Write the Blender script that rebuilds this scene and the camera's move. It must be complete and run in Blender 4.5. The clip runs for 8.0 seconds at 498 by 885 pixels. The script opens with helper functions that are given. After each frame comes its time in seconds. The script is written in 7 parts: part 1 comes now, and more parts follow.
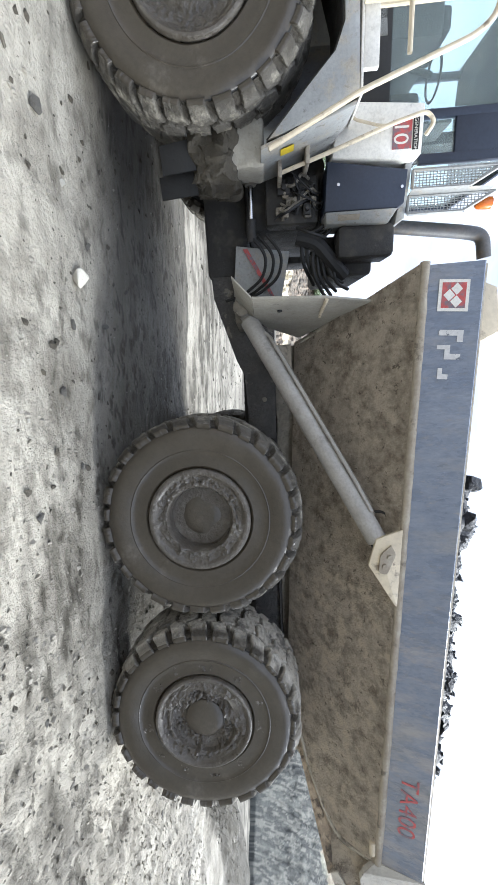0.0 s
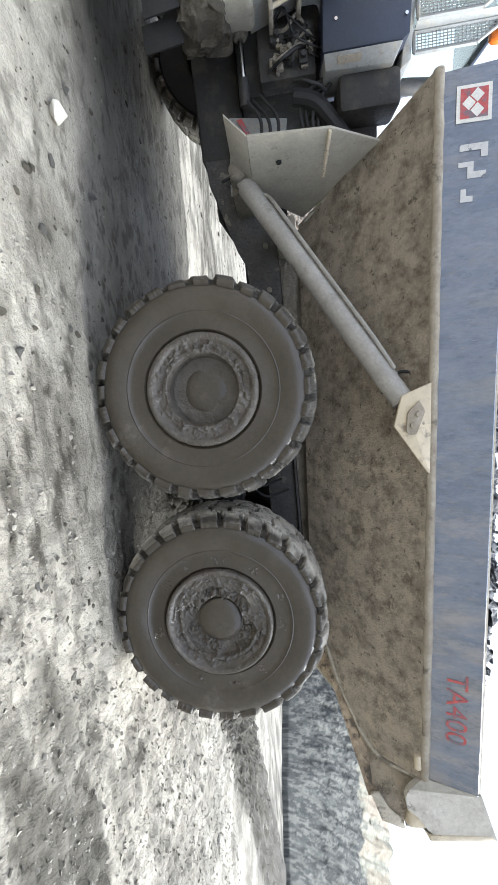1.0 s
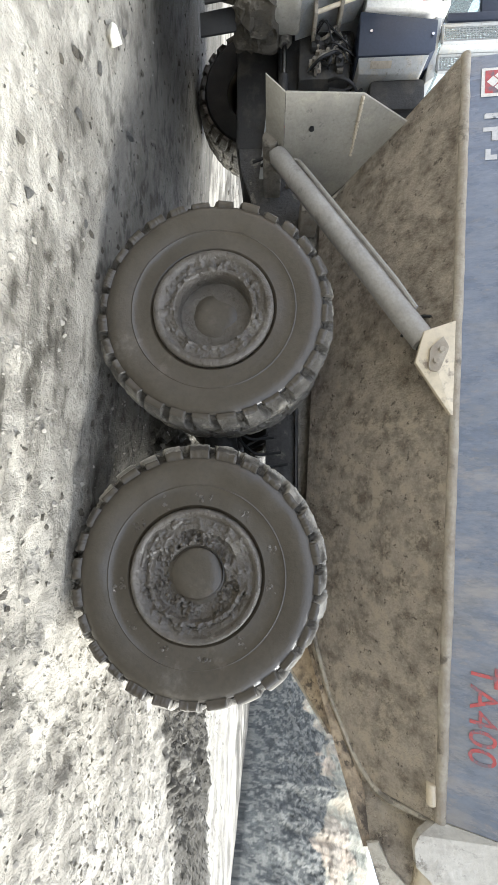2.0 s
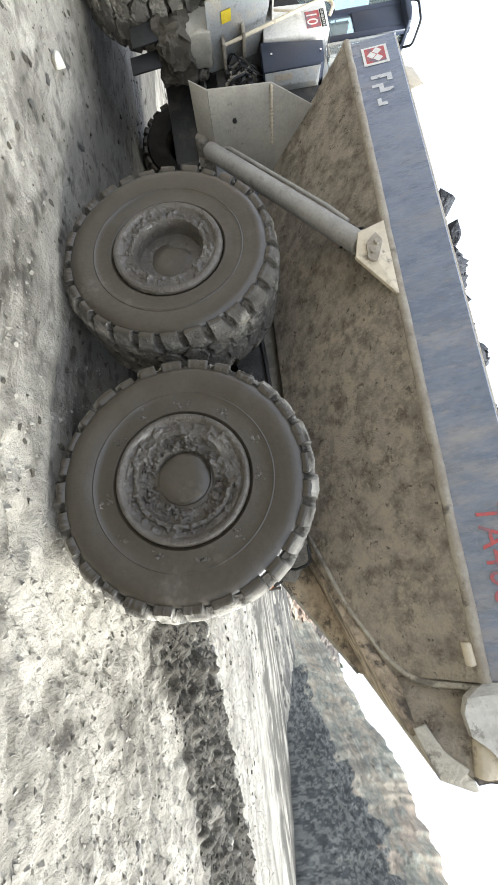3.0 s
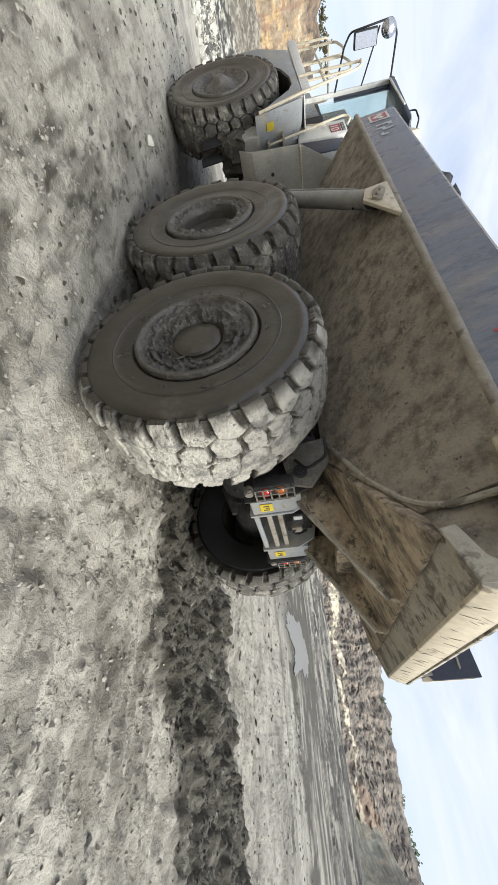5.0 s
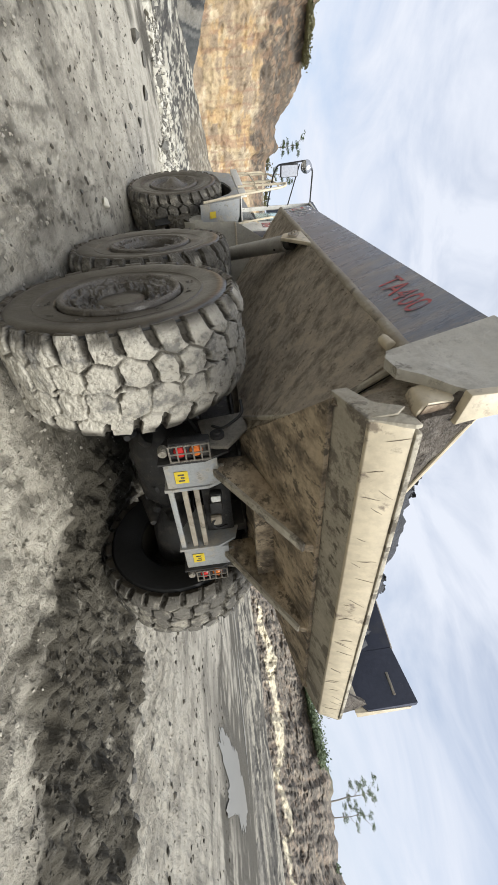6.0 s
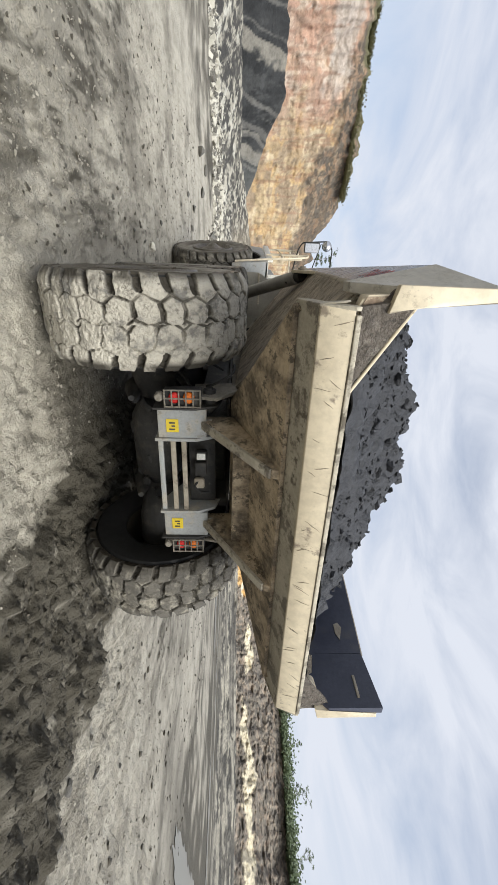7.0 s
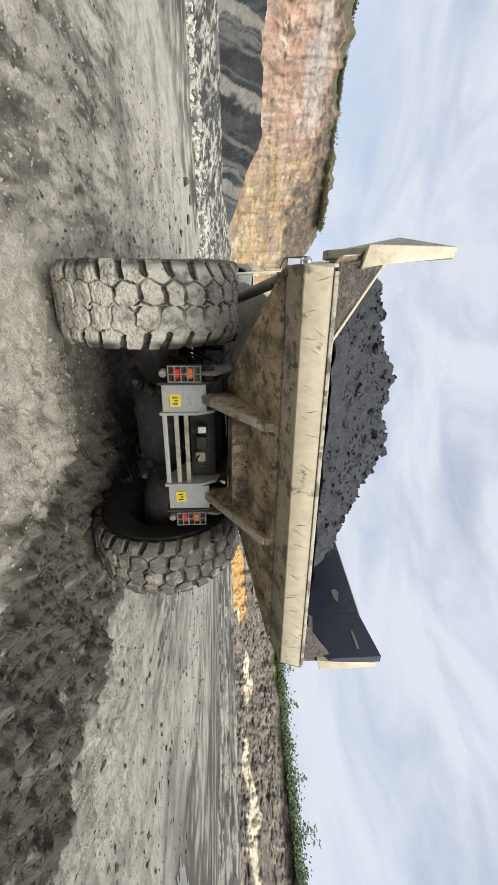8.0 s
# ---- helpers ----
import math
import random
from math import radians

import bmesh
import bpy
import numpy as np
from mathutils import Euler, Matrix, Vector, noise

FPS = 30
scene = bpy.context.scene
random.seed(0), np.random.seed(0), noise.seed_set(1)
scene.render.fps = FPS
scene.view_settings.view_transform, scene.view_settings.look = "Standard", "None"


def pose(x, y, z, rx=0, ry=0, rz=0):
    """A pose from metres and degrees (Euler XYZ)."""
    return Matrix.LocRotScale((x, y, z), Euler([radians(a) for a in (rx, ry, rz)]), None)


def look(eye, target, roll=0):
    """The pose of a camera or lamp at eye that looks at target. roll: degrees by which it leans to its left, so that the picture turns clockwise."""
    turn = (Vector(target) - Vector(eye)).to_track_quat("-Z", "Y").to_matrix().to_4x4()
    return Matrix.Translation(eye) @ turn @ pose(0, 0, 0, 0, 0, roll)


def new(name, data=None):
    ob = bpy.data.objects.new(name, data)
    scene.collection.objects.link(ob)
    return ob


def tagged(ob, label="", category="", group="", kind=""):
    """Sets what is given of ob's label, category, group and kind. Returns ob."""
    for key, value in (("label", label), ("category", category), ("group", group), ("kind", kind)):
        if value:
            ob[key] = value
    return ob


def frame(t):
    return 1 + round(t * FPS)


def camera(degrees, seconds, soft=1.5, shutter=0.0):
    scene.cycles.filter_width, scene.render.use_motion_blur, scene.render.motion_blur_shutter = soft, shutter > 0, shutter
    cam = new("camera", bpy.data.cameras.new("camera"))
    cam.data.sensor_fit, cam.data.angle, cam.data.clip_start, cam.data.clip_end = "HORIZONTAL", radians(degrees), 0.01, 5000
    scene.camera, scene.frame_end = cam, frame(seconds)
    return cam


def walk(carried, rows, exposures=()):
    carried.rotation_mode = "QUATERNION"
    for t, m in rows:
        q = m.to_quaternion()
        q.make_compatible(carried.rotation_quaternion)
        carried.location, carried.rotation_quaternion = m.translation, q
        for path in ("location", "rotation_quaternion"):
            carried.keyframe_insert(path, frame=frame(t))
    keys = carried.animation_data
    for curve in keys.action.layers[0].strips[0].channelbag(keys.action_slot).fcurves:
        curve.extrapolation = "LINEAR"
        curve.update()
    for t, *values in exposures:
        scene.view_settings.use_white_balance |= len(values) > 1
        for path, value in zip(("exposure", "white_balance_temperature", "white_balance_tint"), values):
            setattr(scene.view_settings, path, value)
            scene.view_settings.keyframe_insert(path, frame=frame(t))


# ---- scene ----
cam = camera(66.4, 8.0)
PATH = [
    (0, (-2.946, -4.955, 1.574), (-2.749, -2.968, 1.451), 88.1),
    (0.5, (-2.282, -4.842, 1.533), (-2.121, -2.856, 1.359), 86.5),
    (1, (-1.732, -4.73, 1.537), (-1.576, -2.745, 1.343), 85.0),
    (1.2, (-1.495, -4.617, 1.504), (-1.371, -2.628, 1.34), 88.5),
    (2.3, (-0.29, -4.34, 1.339), (-0.612, -2.367, 1.276), 89.6),
    (2.5, (-0.061, -4.289, 1.368), (-0.411, -2.32, 1.37), 88.3),
    (3, (0.585, -4.208, 1.378), (0.01, -2.293, 1.339), 81.0),
    (3.5, (1.049, -4.045, 1.364), (0.342, -2.174, 1.343), 83.8),
    (4, (1.604, -3.855, 1.355), (0.804, -2.022, 1.311), 83.7),
    (4.2, (1.781, -3.76, 1.415), (0.897, -1.973, 1.266), 82.3),
    (5.3, (2.528, -3.101, 1.42), (1.175, -1.635, 1.283), 85.3),
    (5.5, (2.692, -2.938, 1.424), (1.263, -1.541, 1.37), 88.5),
    (6, (3.075, -2.522, 1.497), (1.5, -1.296, 1.627), 83.4),
    (6.2, (3.266, -2.392, 1.531), (1.701, -1.149, 1.622), 83.0),
    (6.5, (3.518, -2.159, 1.569), (1.823, -1.1, 1.629), 82.8),
    (7, (3.863, -1.829, 1.663), (2.064, -0.959, 1.746), 91.2),
    (7.5, (4.165, -1.564, 1.597), (2.314, -0.816, 1.719), 87.2),
    (8, (4.35, -1.503, 1.585), (2.502, -0.75, 1.719), 89.2),
]
walk(cam, [(t, look(eye, target, roll)) for t, eye, target, roll in PATH],
     [(0, 1.03, 5700, 8), (1, 1.22, 5750, 8), (2.5, 1.46, 5900, 8), (3.0, 1.27, 5900, 7), (4.0, 0.66, 5880, 7), (5.5, 0.32, 6100, 8), (6.5, 0.16, 6180, 8), (8, 0.10, 6200, 8)])

# ---- light ----
SUN_AZ, SUN_EL = 8.0, 40.0
world = bpy.data.worlds.new("world")
scene.world = world
world.use_nodes = True
wn, wl = world.node_tree.nodes, world.node_tree.links
for n in list(wn):
    wn.remove(n)
w_out = wn.new("ShaderNodeOutputWorld")
w_bg = wn.new("ShaderNodeBackground")
w_sky = wn.new("ShaderNodeTexSky")
w_sky.sky_type = 'NISHITA'
w_sky.sun_disc = False
w_sky.sun_elevation = radians(SUN_EL)
w_sky.sun_rotation = radians(90 - SUN_AZ)
w_sky.air_density, w_sky.dust_density, w_sky.ozone_density = 1.0, 2.0, 1.0
# high cloud: streaky noise over the sky's directions
w_tc = wn.new("ShaderNodeTexCoord")
w_map = wn.new("ShaderNodeMapping")
w_map.inputs["Scale"].default_value = (1.0, 1.6, 4.2)
w_map.inputs["Rotation"].default_value = (0.2, 0.3, 0.5)
w_n = wn.new("ShaderNodeTexNoise")
w_n.inputs["Scale"].default_value = 2.1
w_n.inputs["Detail"].default_value = 7.0
w_n.inputs["Roughness"].default_value = 0.56
w_n.inputs["Distortion"].default_value = 0.5
w_r = wn.new("ShaderNodeValToRGB")
w_r.color_ramp.elements[0].position, w_r.color_ramp.elements[1].position = 0.30, 0.60
w_r.color_ramp.elements[0].color = (0.50, 0.50, 0.50, 1)
w_r.color_ramp.elements[1].color = (1, 1, 1, 1)
w_mix = wn.new("ShaderNodeMixRGB")
w_mix.inputs[2].default_value = (5.45, 5.5, 5.9, 1)
w_bg.inputs["Strength"].default_value = 0.135
wl.new(w_tc.outputs["Generated"], w_map.inputs["Vector"])
wl.new(w_map.outputs["Vector"], w_n.inputs["Vector"])
wl.new(w_n.outputs["Fac"], w_r.inputs["Fac"])
wl.new(w_r.outputs["Color"], w_mix.inputs[0])
wl.new(w_sky.outputs["Color"], w_mix.inputs[1])
wl.new(w_mix.outputs["Color"], w_bg.inputs["Color"])
wl.new(w_bg.outputs["Background"], w_out.inputs["Surface"])

sun_data = bpy.data.lights.new("sun", 'SUN')
sun_data.energy, sun_data.angle, sun_data.color = 4.4, radians(36.0), (1.0, 0.95, 0.86)
sun = new("sun", sun_data)
a, e = radians(SUN_AZ), radians(SUN_EL)
sun.matrix_world = look((30 * math.cos(a) * math.cos(e), 30 * math.sin(a) * math.cos(e), 30 * math.sin(e)), (0, 0, 0))


# ---- materials ----
def material(name, c1, c2, scale=4.0, rough=(0.6, 0.9), metal=0.0, bump=0.3, fine=40.0, c3=None, patch=1.2, patch_at=(0.5, 0.62), stretch=(1, 1, 1), dist=0.02, speck=None):
    """Two-scale procedural surface: c1-c2 by a broad noise, a patch layer c3 by another, and a fine bump."""
    m = bpy.data.materials.new(name)
    m.use_nodes = True
    nt = m.node_tree
    bsdf = nt.nodes["Principled BSDF"]
    tc = nt.nodes.new("ShaderNodeTexCoord")
    mp = nt.nodes.new("ShaderNodeMapping")
    mp.inputs["Scale"].default_value = stretch
    nt.links.new(tc.outputs["Object"], mp.inputs["Vector"])

    def noisy(sc, detail, rough_n):
        n = nt.nodes.new("ShaderNodeTexNoise")
        n.inputs["Scale"].default_value, n.inputs["Detail"].default_value, n.inputs["Roughness"].default_value = sc, detail, rough_n
        nt.links.new(mp.outputs["Vector"], n.inputs["Vector"])
        return n

    def ramp(src, p0, p1, a0, a1):
        r = nt.nodes.new("ShaderNodeMapRange")
        r.inputs["From Min"].default_value, r.inputs["From Max"].default_value = p0, p1
        r.inputs["To Min"].default_value, r.inputs["To Max"].default_value = a0, a1
        nt.links.new(src, r.inputs["Value"])
        return r.outputs["Result"]

    def mix(fac, a_, b_):
        x = nt.nodes.new("ShaderNodeMixRGB")
        nt.links.new(fac, x.inputs[0])
        for i, v in ((1, a_), (2, b_)):
            if isinstance(v, tuple):
                x.inputs[i].default_value = (*v, 1)
            else:
                nt.links.new(v, x.inputs[i])
        return x.outputs[0]

    n1, n2 = noisy(scale, 6, 0.6), noisy(fine, 5, 0.65)
    col = mix(ramp(n1.outputs["Fac"], 0.35, 0.65, 0, 1), c1, c2)
    if c3:
        n3 = noisy(patch, 8, 0.68)
        col = mix(ramp(n3.outputs["Fac"], patch_at[0], patch_at[1], 0, 1), col, c3)
    dark = tuple(v * 0.62 for v in c1)
    col = mix(ramp(n2.outputs["Fac"], 0.42, 0.75, 0, 0.55), col, dark)
    n4 = None
    if speck:
        # speckle: colour, scale, threshold, share; thickest where a broad noise is high
        n4, n5 = noisy(speck[1], 7, 0.72), noisy(speck[1] * 0.05, 5, 0.65)
        hit = nt.nodes.new("ShaderNodeMath")
        hit.operation = 'MULTIPLY'
        nt.links.new(ramp(n4.outputs["Fac"], speck[2], speck[2] + 0.08, 0, speck[3]), hit.inputs[0])
        nt.links.new(ramp(n5.outputs["Fac"], 0.38, 0.58, 0.15, 1), hit.inputs[1])
        col = mix(hit.outputs[0], col, speck[0])
    nt.links.new(col, bsdf.inputs["Base Color"])
    nt.links.new(ramp(n1.outputs["Fac"], 0.3, 0.7, rough[0], rough[1]), bsdf.inputs["Roughness"])
    bsdf.inputs["Metallic"].default_value = metal
    if bump:
        add = nt.nodes.new("ShaderNodeMath")
        add.operation = 'ADD'
        nt.links.new(n1.outputs["Fac"], add.inputs[0])
        nt.links.new(n2.outputs["Fac"], add.inputs[1])
        b = nt.nodes.new("ShaderNodeBump")
        b.inputs["Strength"].default_value, b.inputs["Distance"].default_value = bump, dist
        nt.links.new(add.outputs[0], b.inputs["Height"])
        nt.links.new(b.outputs["Normal"], bsdf.inputs["Normal"])
    return m


NAVY = material("navy_paint", (0.160, 0.190, 0.250), (0.225, 0.252, 0.305), 5, (0.20, 0.38), bump=0.2, fine=24, c3=(0.27, 0.265, 0.255), patch=0.55, patch_at=(0.52, 0.64), stretch=(1.7, 1, 0.6), speck=((0.36, 0.335, 0.30), 12, 0.57, 0.5))
# cleaner navy inside the far tray side, darkened for the shade there
NAVY_SHADED = material("clean_shaded_navy", (0.045, 0.050, 0.075), (0.060, 0.065, 0.092), 4, (0.35, 0.55), bump=0.1, fine=24, c3=(0.12, 0.115, 0.11), patch=1.5, patch_at=(0.60, 0.75), speck=((0.16, 0.15, 0.14), 20, 0.62, 0.5))
BED = material("muddy_bed_steel", (0.50, 0.434, 0.340), (0.62, 0.542, 0.43), 9.0, (0.7, 0.95), bump=1.0, fine=60, c3=(0.205, 0.168, 0.124), patch=6.5, patch_at=(0.42, 0.64), dist=0.05, speck=((0.56, 0.485, 0.37), 40, 0.53, 0.55))
RAIL = material("worn_tan_rail", (0.40, 0.36, 0.285), (0.29, 0.25, 0.195), 9, (0.6, 0.9), bump=0.5, c3=(0.14, 0.12, 0.095), patch=6, patch_at=(0.56, 0.64))
CREAM = material("worn_cream_paint", (0.66, 0.58, 0.43), (0.56, 0.485, 0.355), 3, (0.4, 0.7), bump=0.10, fine=12, c3=(0.24, 0.195, 0.15), patch=4, patch_at=(0.59, 0.65), stretch=(1, 1.1, 1), speck=((0.26, 0.215, 0.16), 13, 0.575, 0.85))
WHITE = material("white_paint", (0.80, 0.785, 0.735), (0.72, 0.70, 0.645), 3, (0.35, 0.6), bump=0.08, c3=(0.38, 0.35, 0.29), patch=3, patch_at=(0.55, 0.72), speck=((0.17, 0.15, 0.12), 7, 0.61, 0.8))
GREY = material("grey_paint", (0.34, 0.35, 0.345), (0.27, 0.278, 0.277), 4, (0.4, 0.7), bump=0.2, c3=(0.40, 0.365, 0.30), patch=4, patch_at=(0.50, 0.62), speck=((0.11, 0.103, 0.09), 16, 0.57, 0.75))
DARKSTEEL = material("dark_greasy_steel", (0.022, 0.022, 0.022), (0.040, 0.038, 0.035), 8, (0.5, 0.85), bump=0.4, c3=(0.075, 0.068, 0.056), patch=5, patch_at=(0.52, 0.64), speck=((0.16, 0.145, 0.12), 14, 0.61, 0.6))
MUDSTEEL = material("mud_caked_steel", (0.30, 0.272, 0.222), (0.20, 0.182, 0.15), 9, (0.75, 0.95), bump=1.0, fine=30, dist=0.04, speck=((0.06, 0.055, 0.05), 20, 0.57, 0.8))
DEFL = material("scuffed_grey_steel", (0.40, 0.377, 0.315), (0.33, 0.31, 0.26), 4, (0.6, 0.9), bump=0.3, fine=40, c3=(0.42, 0.39, 0.31), patch=3, patch_at=(0.56, 0.66), speck=((0.15, 0.14, 0.12), 14, 0.60, 0.8))
HOIST = material("grey_hoist_paint", (0.37, 0.355, 0.325), (0.30, 0.288, 0.262), 5, (0.4, 0.6), bump=0.15, c3=(0.13, 0.118, 0.1), patch=3, patch_at=(0.55, 0.7))
TYRE = material("muddy_tyre_rubber", (0.047, 0.039, 0.027), (0.063, 0.052, 0.036), 1.8, (0.28, 0.44), bump=0.22, fine=24, c3=(0.15, 0.135, 0.11), patch=1.9, patch_at=(0.60, 0.76))
LUG = material("dry_mud_tread", (0.56, 0.525, 0.445), (0.43, 0.40, 0.335), 5, (0.8, 0.97), bump=0.9, fine=34, c3=(0.19, 0.183, 0.165), patch=5, patch_at=(0.52, 0.62), dist=0.03, speck=((0.15, 0.135, 0.11), 22, 0.55, 0.85))
# darker tread mud for the middle, front and far wheels
LUG_DARK = material("dark_mud_tread", (0.115, 0.106, 0.090), (0.17, 0.157, 0.13), 7, (0.55, 0.9), bump=0.9, fine=34, c3=(0.40, 0.37, 0.30), patch=4.5, patch_at=(0.50, 0.62), dist=0.03)
MUD = material("wet_grey_mud", (0.075, 0.064, 0.049), (0.115, 0.102, 0.082), 9, (0.24, 0.5), bump=0.7, fine=34, dist=0.03, c3=(0.24, 0.222, 0.187), patch=5, patch_at=(0.58, 0.72))


def cake(mat, colour, x0, x1, scale, at, stretch=(1, 1, 1), share=0.9, fade=0.07):
    """Dried mud thrown over paint in ragged patches, thick past x1 and thinning out towards x0."""
    nt = mat.node_tree
    base = nt.nodes["Principled BSDF"].inputs["Base Color"]
    tc, mp, sep = (nt.nodes.new("ShaderNode" + k) for k in ("TexCoord", "Mapping", "SeparateXYZ"))
    mp.inputs["Scale"].default_value = stretch
    nt.links.new(tc.outputs["Object"], mp.inputs["Vector"])
    nt.links.new(tc.outputs["Object"], sep.inputs["Vector"])
    n = nt.nodes.new("ShaderNodeTexNoise")
    n.inputs["Scale"].default_value, n.inputs["Detail"].default_value, n.inputs["Roughness"].default_value = scale, 12, 0.74
    nt.links.new(mp.outputs["Vector"], n.inputs["Vector"])
    reach, add, mask, mix = (nt.nodes.new("ShaderNode" + k) for k in ("MapRange", "Math", "MapRange", "MixRGB"))
    for node, values in ((reach, (x0, x1, -0.16, 0.0)), (mask, (at, at + fade, 0.0, share))):
        for key, v in zip(("From Min", "From Max", "To Min", "To Max"), values):
            node.inputs[key].default_value = v
    nt.links.new(sep.outputs["X"], reach.inputs["Value"])
    nt.links.new(n.outputs["Fac"], add.inputs[0])
    nt.links.new(reach.outputs["Result"], add.inputs[1])
    nt.links.new(add.outputs[0], mask.inputs["Value"])
    nt.links.new(mask.outputs["Result"], mix.inputs[0])
    nt.links.new(base.links[0].from_socket, mix.inputs[1])
    mix.inputs[2].default_value = (*colour, 1)
    nt.links.new(mix.outputs[0], base)


cake(BED, (0.64, 0.555, 0.42), -2.8, -1.2, 7.5, 0.49, (1, 1, 0.8), 0.8, 0.10)
cake(BED, (0.105, 0.084, 0.062), -60, -50, 16, 0.59, (1, 1, 1), 0.85, 0.03)
cake(NAVY, (0.40, 0.365, 0.332), -2.6, -0.6, 2.4, 0.47, (2.6, 1, 0.8), 0.5, 0.16)
for wet_mat, coat in ((TYRE, 0.32), (MUD, 0.35)):
    # a film of water over fresh mud
    wet_mat.node_tree.nodes["Principled BSDF"].inputs["Coat Weight"].default_value = coat
    wet_mat.node_tree.nodes["Principled BSDF"].inputs["Coat Roughness"].default_value = 0.24
COAL = material("coal", (0.026, 0.027, 0.031), (0.056, 0.058, 0.066), 9, (0.35, 0.75), bump=0.9, fine=22, dist=0.05)
CABBLUE = material("dark_blue_cab_paint", (0.020, 0.028, 0.050), (0.028, 0.037, 0.062), 4, (0.3, 0.5), bump=0.05, c3=(0.10, 0.09, 0.08), patch=3, patch_at=(0.62, 0.8))
RUBBER = material("black_rubber", (0.012, 0.012, 0.012), (0.02, 0.02, 0.02), 8, (0.5, 0.8), bump=0.2)
CHROME = material("bright_rod", (0.65, 0.65, 0.66), (0.55, 0.55, 0.56), 8, (0.12, 0.25), metal=1.0, bump=0.0)
YELLOW = material("yellow_sticker", (0.72, 0.55, 0.03), (0.62, 0.46, 0.03), 6, (0.4, 0.6), bump=0.0)
RED = material("red_lens", (0.55, 0.03, 0.025), (0.42, 0.02, 0.02), 10, (0.15, 0.3), bump=0.0)
ORANGE = material("orange_lens", (0.75, 0.20, 0.03), (0.62, 0.15, 0.02), 10, (0.15, 0.3), bump=0.0)
REDPAINT = material("red_paint", (0.55, 0.11, 0.105), (0.44, 0.085, 0.085), 10, (0.5, 0.7), bump=0.05, c3=(0.16, 0.16, 0.19), patch=9, patch_at=(0.47, 0.56))
GROUND = material("pale_quarry_mud", (0.53, 0.493, 0.41), (0.42, 0.388, 0.32), 1.3, (0.75, 0.95), bump=0.9, fine=26, c3=(0.235, 0.213, 0.172), patch=0.8, patch_at=(0.48, 0.62), dist=0.045, speck=((0.12, 0.108, 0.088), 38, 0.55, 0.6))
for tread_mat in (LUG, LUG_DARK):
    # the grooves and the muddy outer edges of the tread are darker
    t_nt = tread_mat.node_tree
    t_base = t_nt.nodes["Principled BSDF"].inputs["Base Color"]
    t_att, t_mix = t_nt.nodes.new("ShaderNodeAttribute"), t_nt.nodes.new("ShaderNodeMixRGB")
    t_att.attribute_name = "tread_dark"
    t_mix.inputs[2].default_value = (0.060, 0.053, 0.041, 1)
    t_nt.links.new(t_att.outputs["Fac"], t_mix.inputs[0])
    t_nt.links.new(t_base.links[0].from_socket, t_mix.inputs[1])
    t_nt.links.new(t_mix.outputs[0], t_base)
g_nt = GROUND.node_tree
g_bsdf = g_nt.nodes["Principled BSDF"]
# mixes in wet mud, and the shade painted under the truck
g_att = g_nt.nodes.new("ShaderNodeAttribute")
g_att.attribute_name = "wet_shade"
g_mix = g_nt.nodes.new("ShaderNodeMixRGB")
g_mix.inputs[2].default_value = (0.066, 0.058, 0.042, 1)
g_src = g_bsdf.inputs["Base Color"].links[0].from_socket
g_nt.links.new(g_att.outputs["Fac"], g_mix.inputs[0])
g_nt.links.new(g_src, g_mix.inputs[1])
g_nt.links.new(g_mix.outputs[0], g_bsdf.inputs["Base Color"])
STONE = material("pale_stone", (0.50, 0.48, 0.42), (0.40, 0.38, 0.33), 9, (0.7, 0.9), bump=0.5)
ROCK = material("dark_rock", (0.10, 0.095, 0.085), (0.16, 0.15, 0.13), 9, (0.7, 0.9), bump=0.7)
PITTED = material("pitted_cream_steel", (0.50, 0.46, 0.37), (0.38, 0.345, 0.275), 5, (0.6, 0.9), bump=0.5, fine=40, c3=(0.17, 0.15, 0.12), patch=4, patch_at=(0.52, 0.58), speck=((0.09, 0.075, 0.055), 9, 0.54, 0.9))
GOUGE = material("bare_scratched_steel", (0.24, 0.20, 0.155), (0.17, 0.145, 0.115), 12, (0.5, 0.8), bump=0.1)
BARK = material("pale_bark", (0.32, 0.29, 0.25), (0.22, 0.2, 0.17), 3, (0.7, 0.9), bump=0.3)
LEAF = material("gum_leaves", (0.085, 0.120, 0.055), (0.12, 0.155, 0.075), 1.5, (0.5, 0.7), bump=0.0)
SCRUB = material("dry_olive_scrub", (0.155, 0.155, 0.075), (0.20, 0.19, 0.10), 0.5, (0.7, 0.9), bump=0.5, dist=0.2)


def glass(name, colour, rough=0.03):
    m = bpy.data.materials.new(name)
    m.use_nodes = True
    b = m.node_tree.nodes["Principled BSDF"]
    b.inputs["Base Color"].default_value = (*colour, 1)
    b.inputs["Transmission Weight"].default_value = 0.92
    b.inputs["Roughness"].default_value = rough
    b.inputs["IOR"].default_value = 1.15
    return m


GLASS = glass("tinted_cab_glass", (0.80, 0.90, 0.90))


# ---- mesh tools ----
def mesh_of(bm, name, mat, smooth=True, angle=35):
    me = bpy.data.meshes.new(name)
    bmesh.ops.recalc_face_normals(bm, faces=bm.faces)
    bm.to_mesh(me)
    bm.free()
    me.materials.append(mat)
    if smooth:
        for p in me.polygons:
            p.use_smooth = True
        me.set_sharp_from_angle(angle=radians(angle))
    return me


def part(name, bm, mat, parent, label="", m=None, smooth=True):
    """Link a bmesh as one mesh object under parent."""
    ob = new(name, mesh_of(bm, name, mat, smooth))
    ob.parent = parent
    if m is not None:
        ob.matrix_basis = m
    if label:
        tagged(ob, label)
    return ob


def same(name, me, parent, m):
    """Another object on a mesh that exists already."""
    ob = new(name, me)
    ob.parent = parent
    ob.matrix_basis = m
    return ob


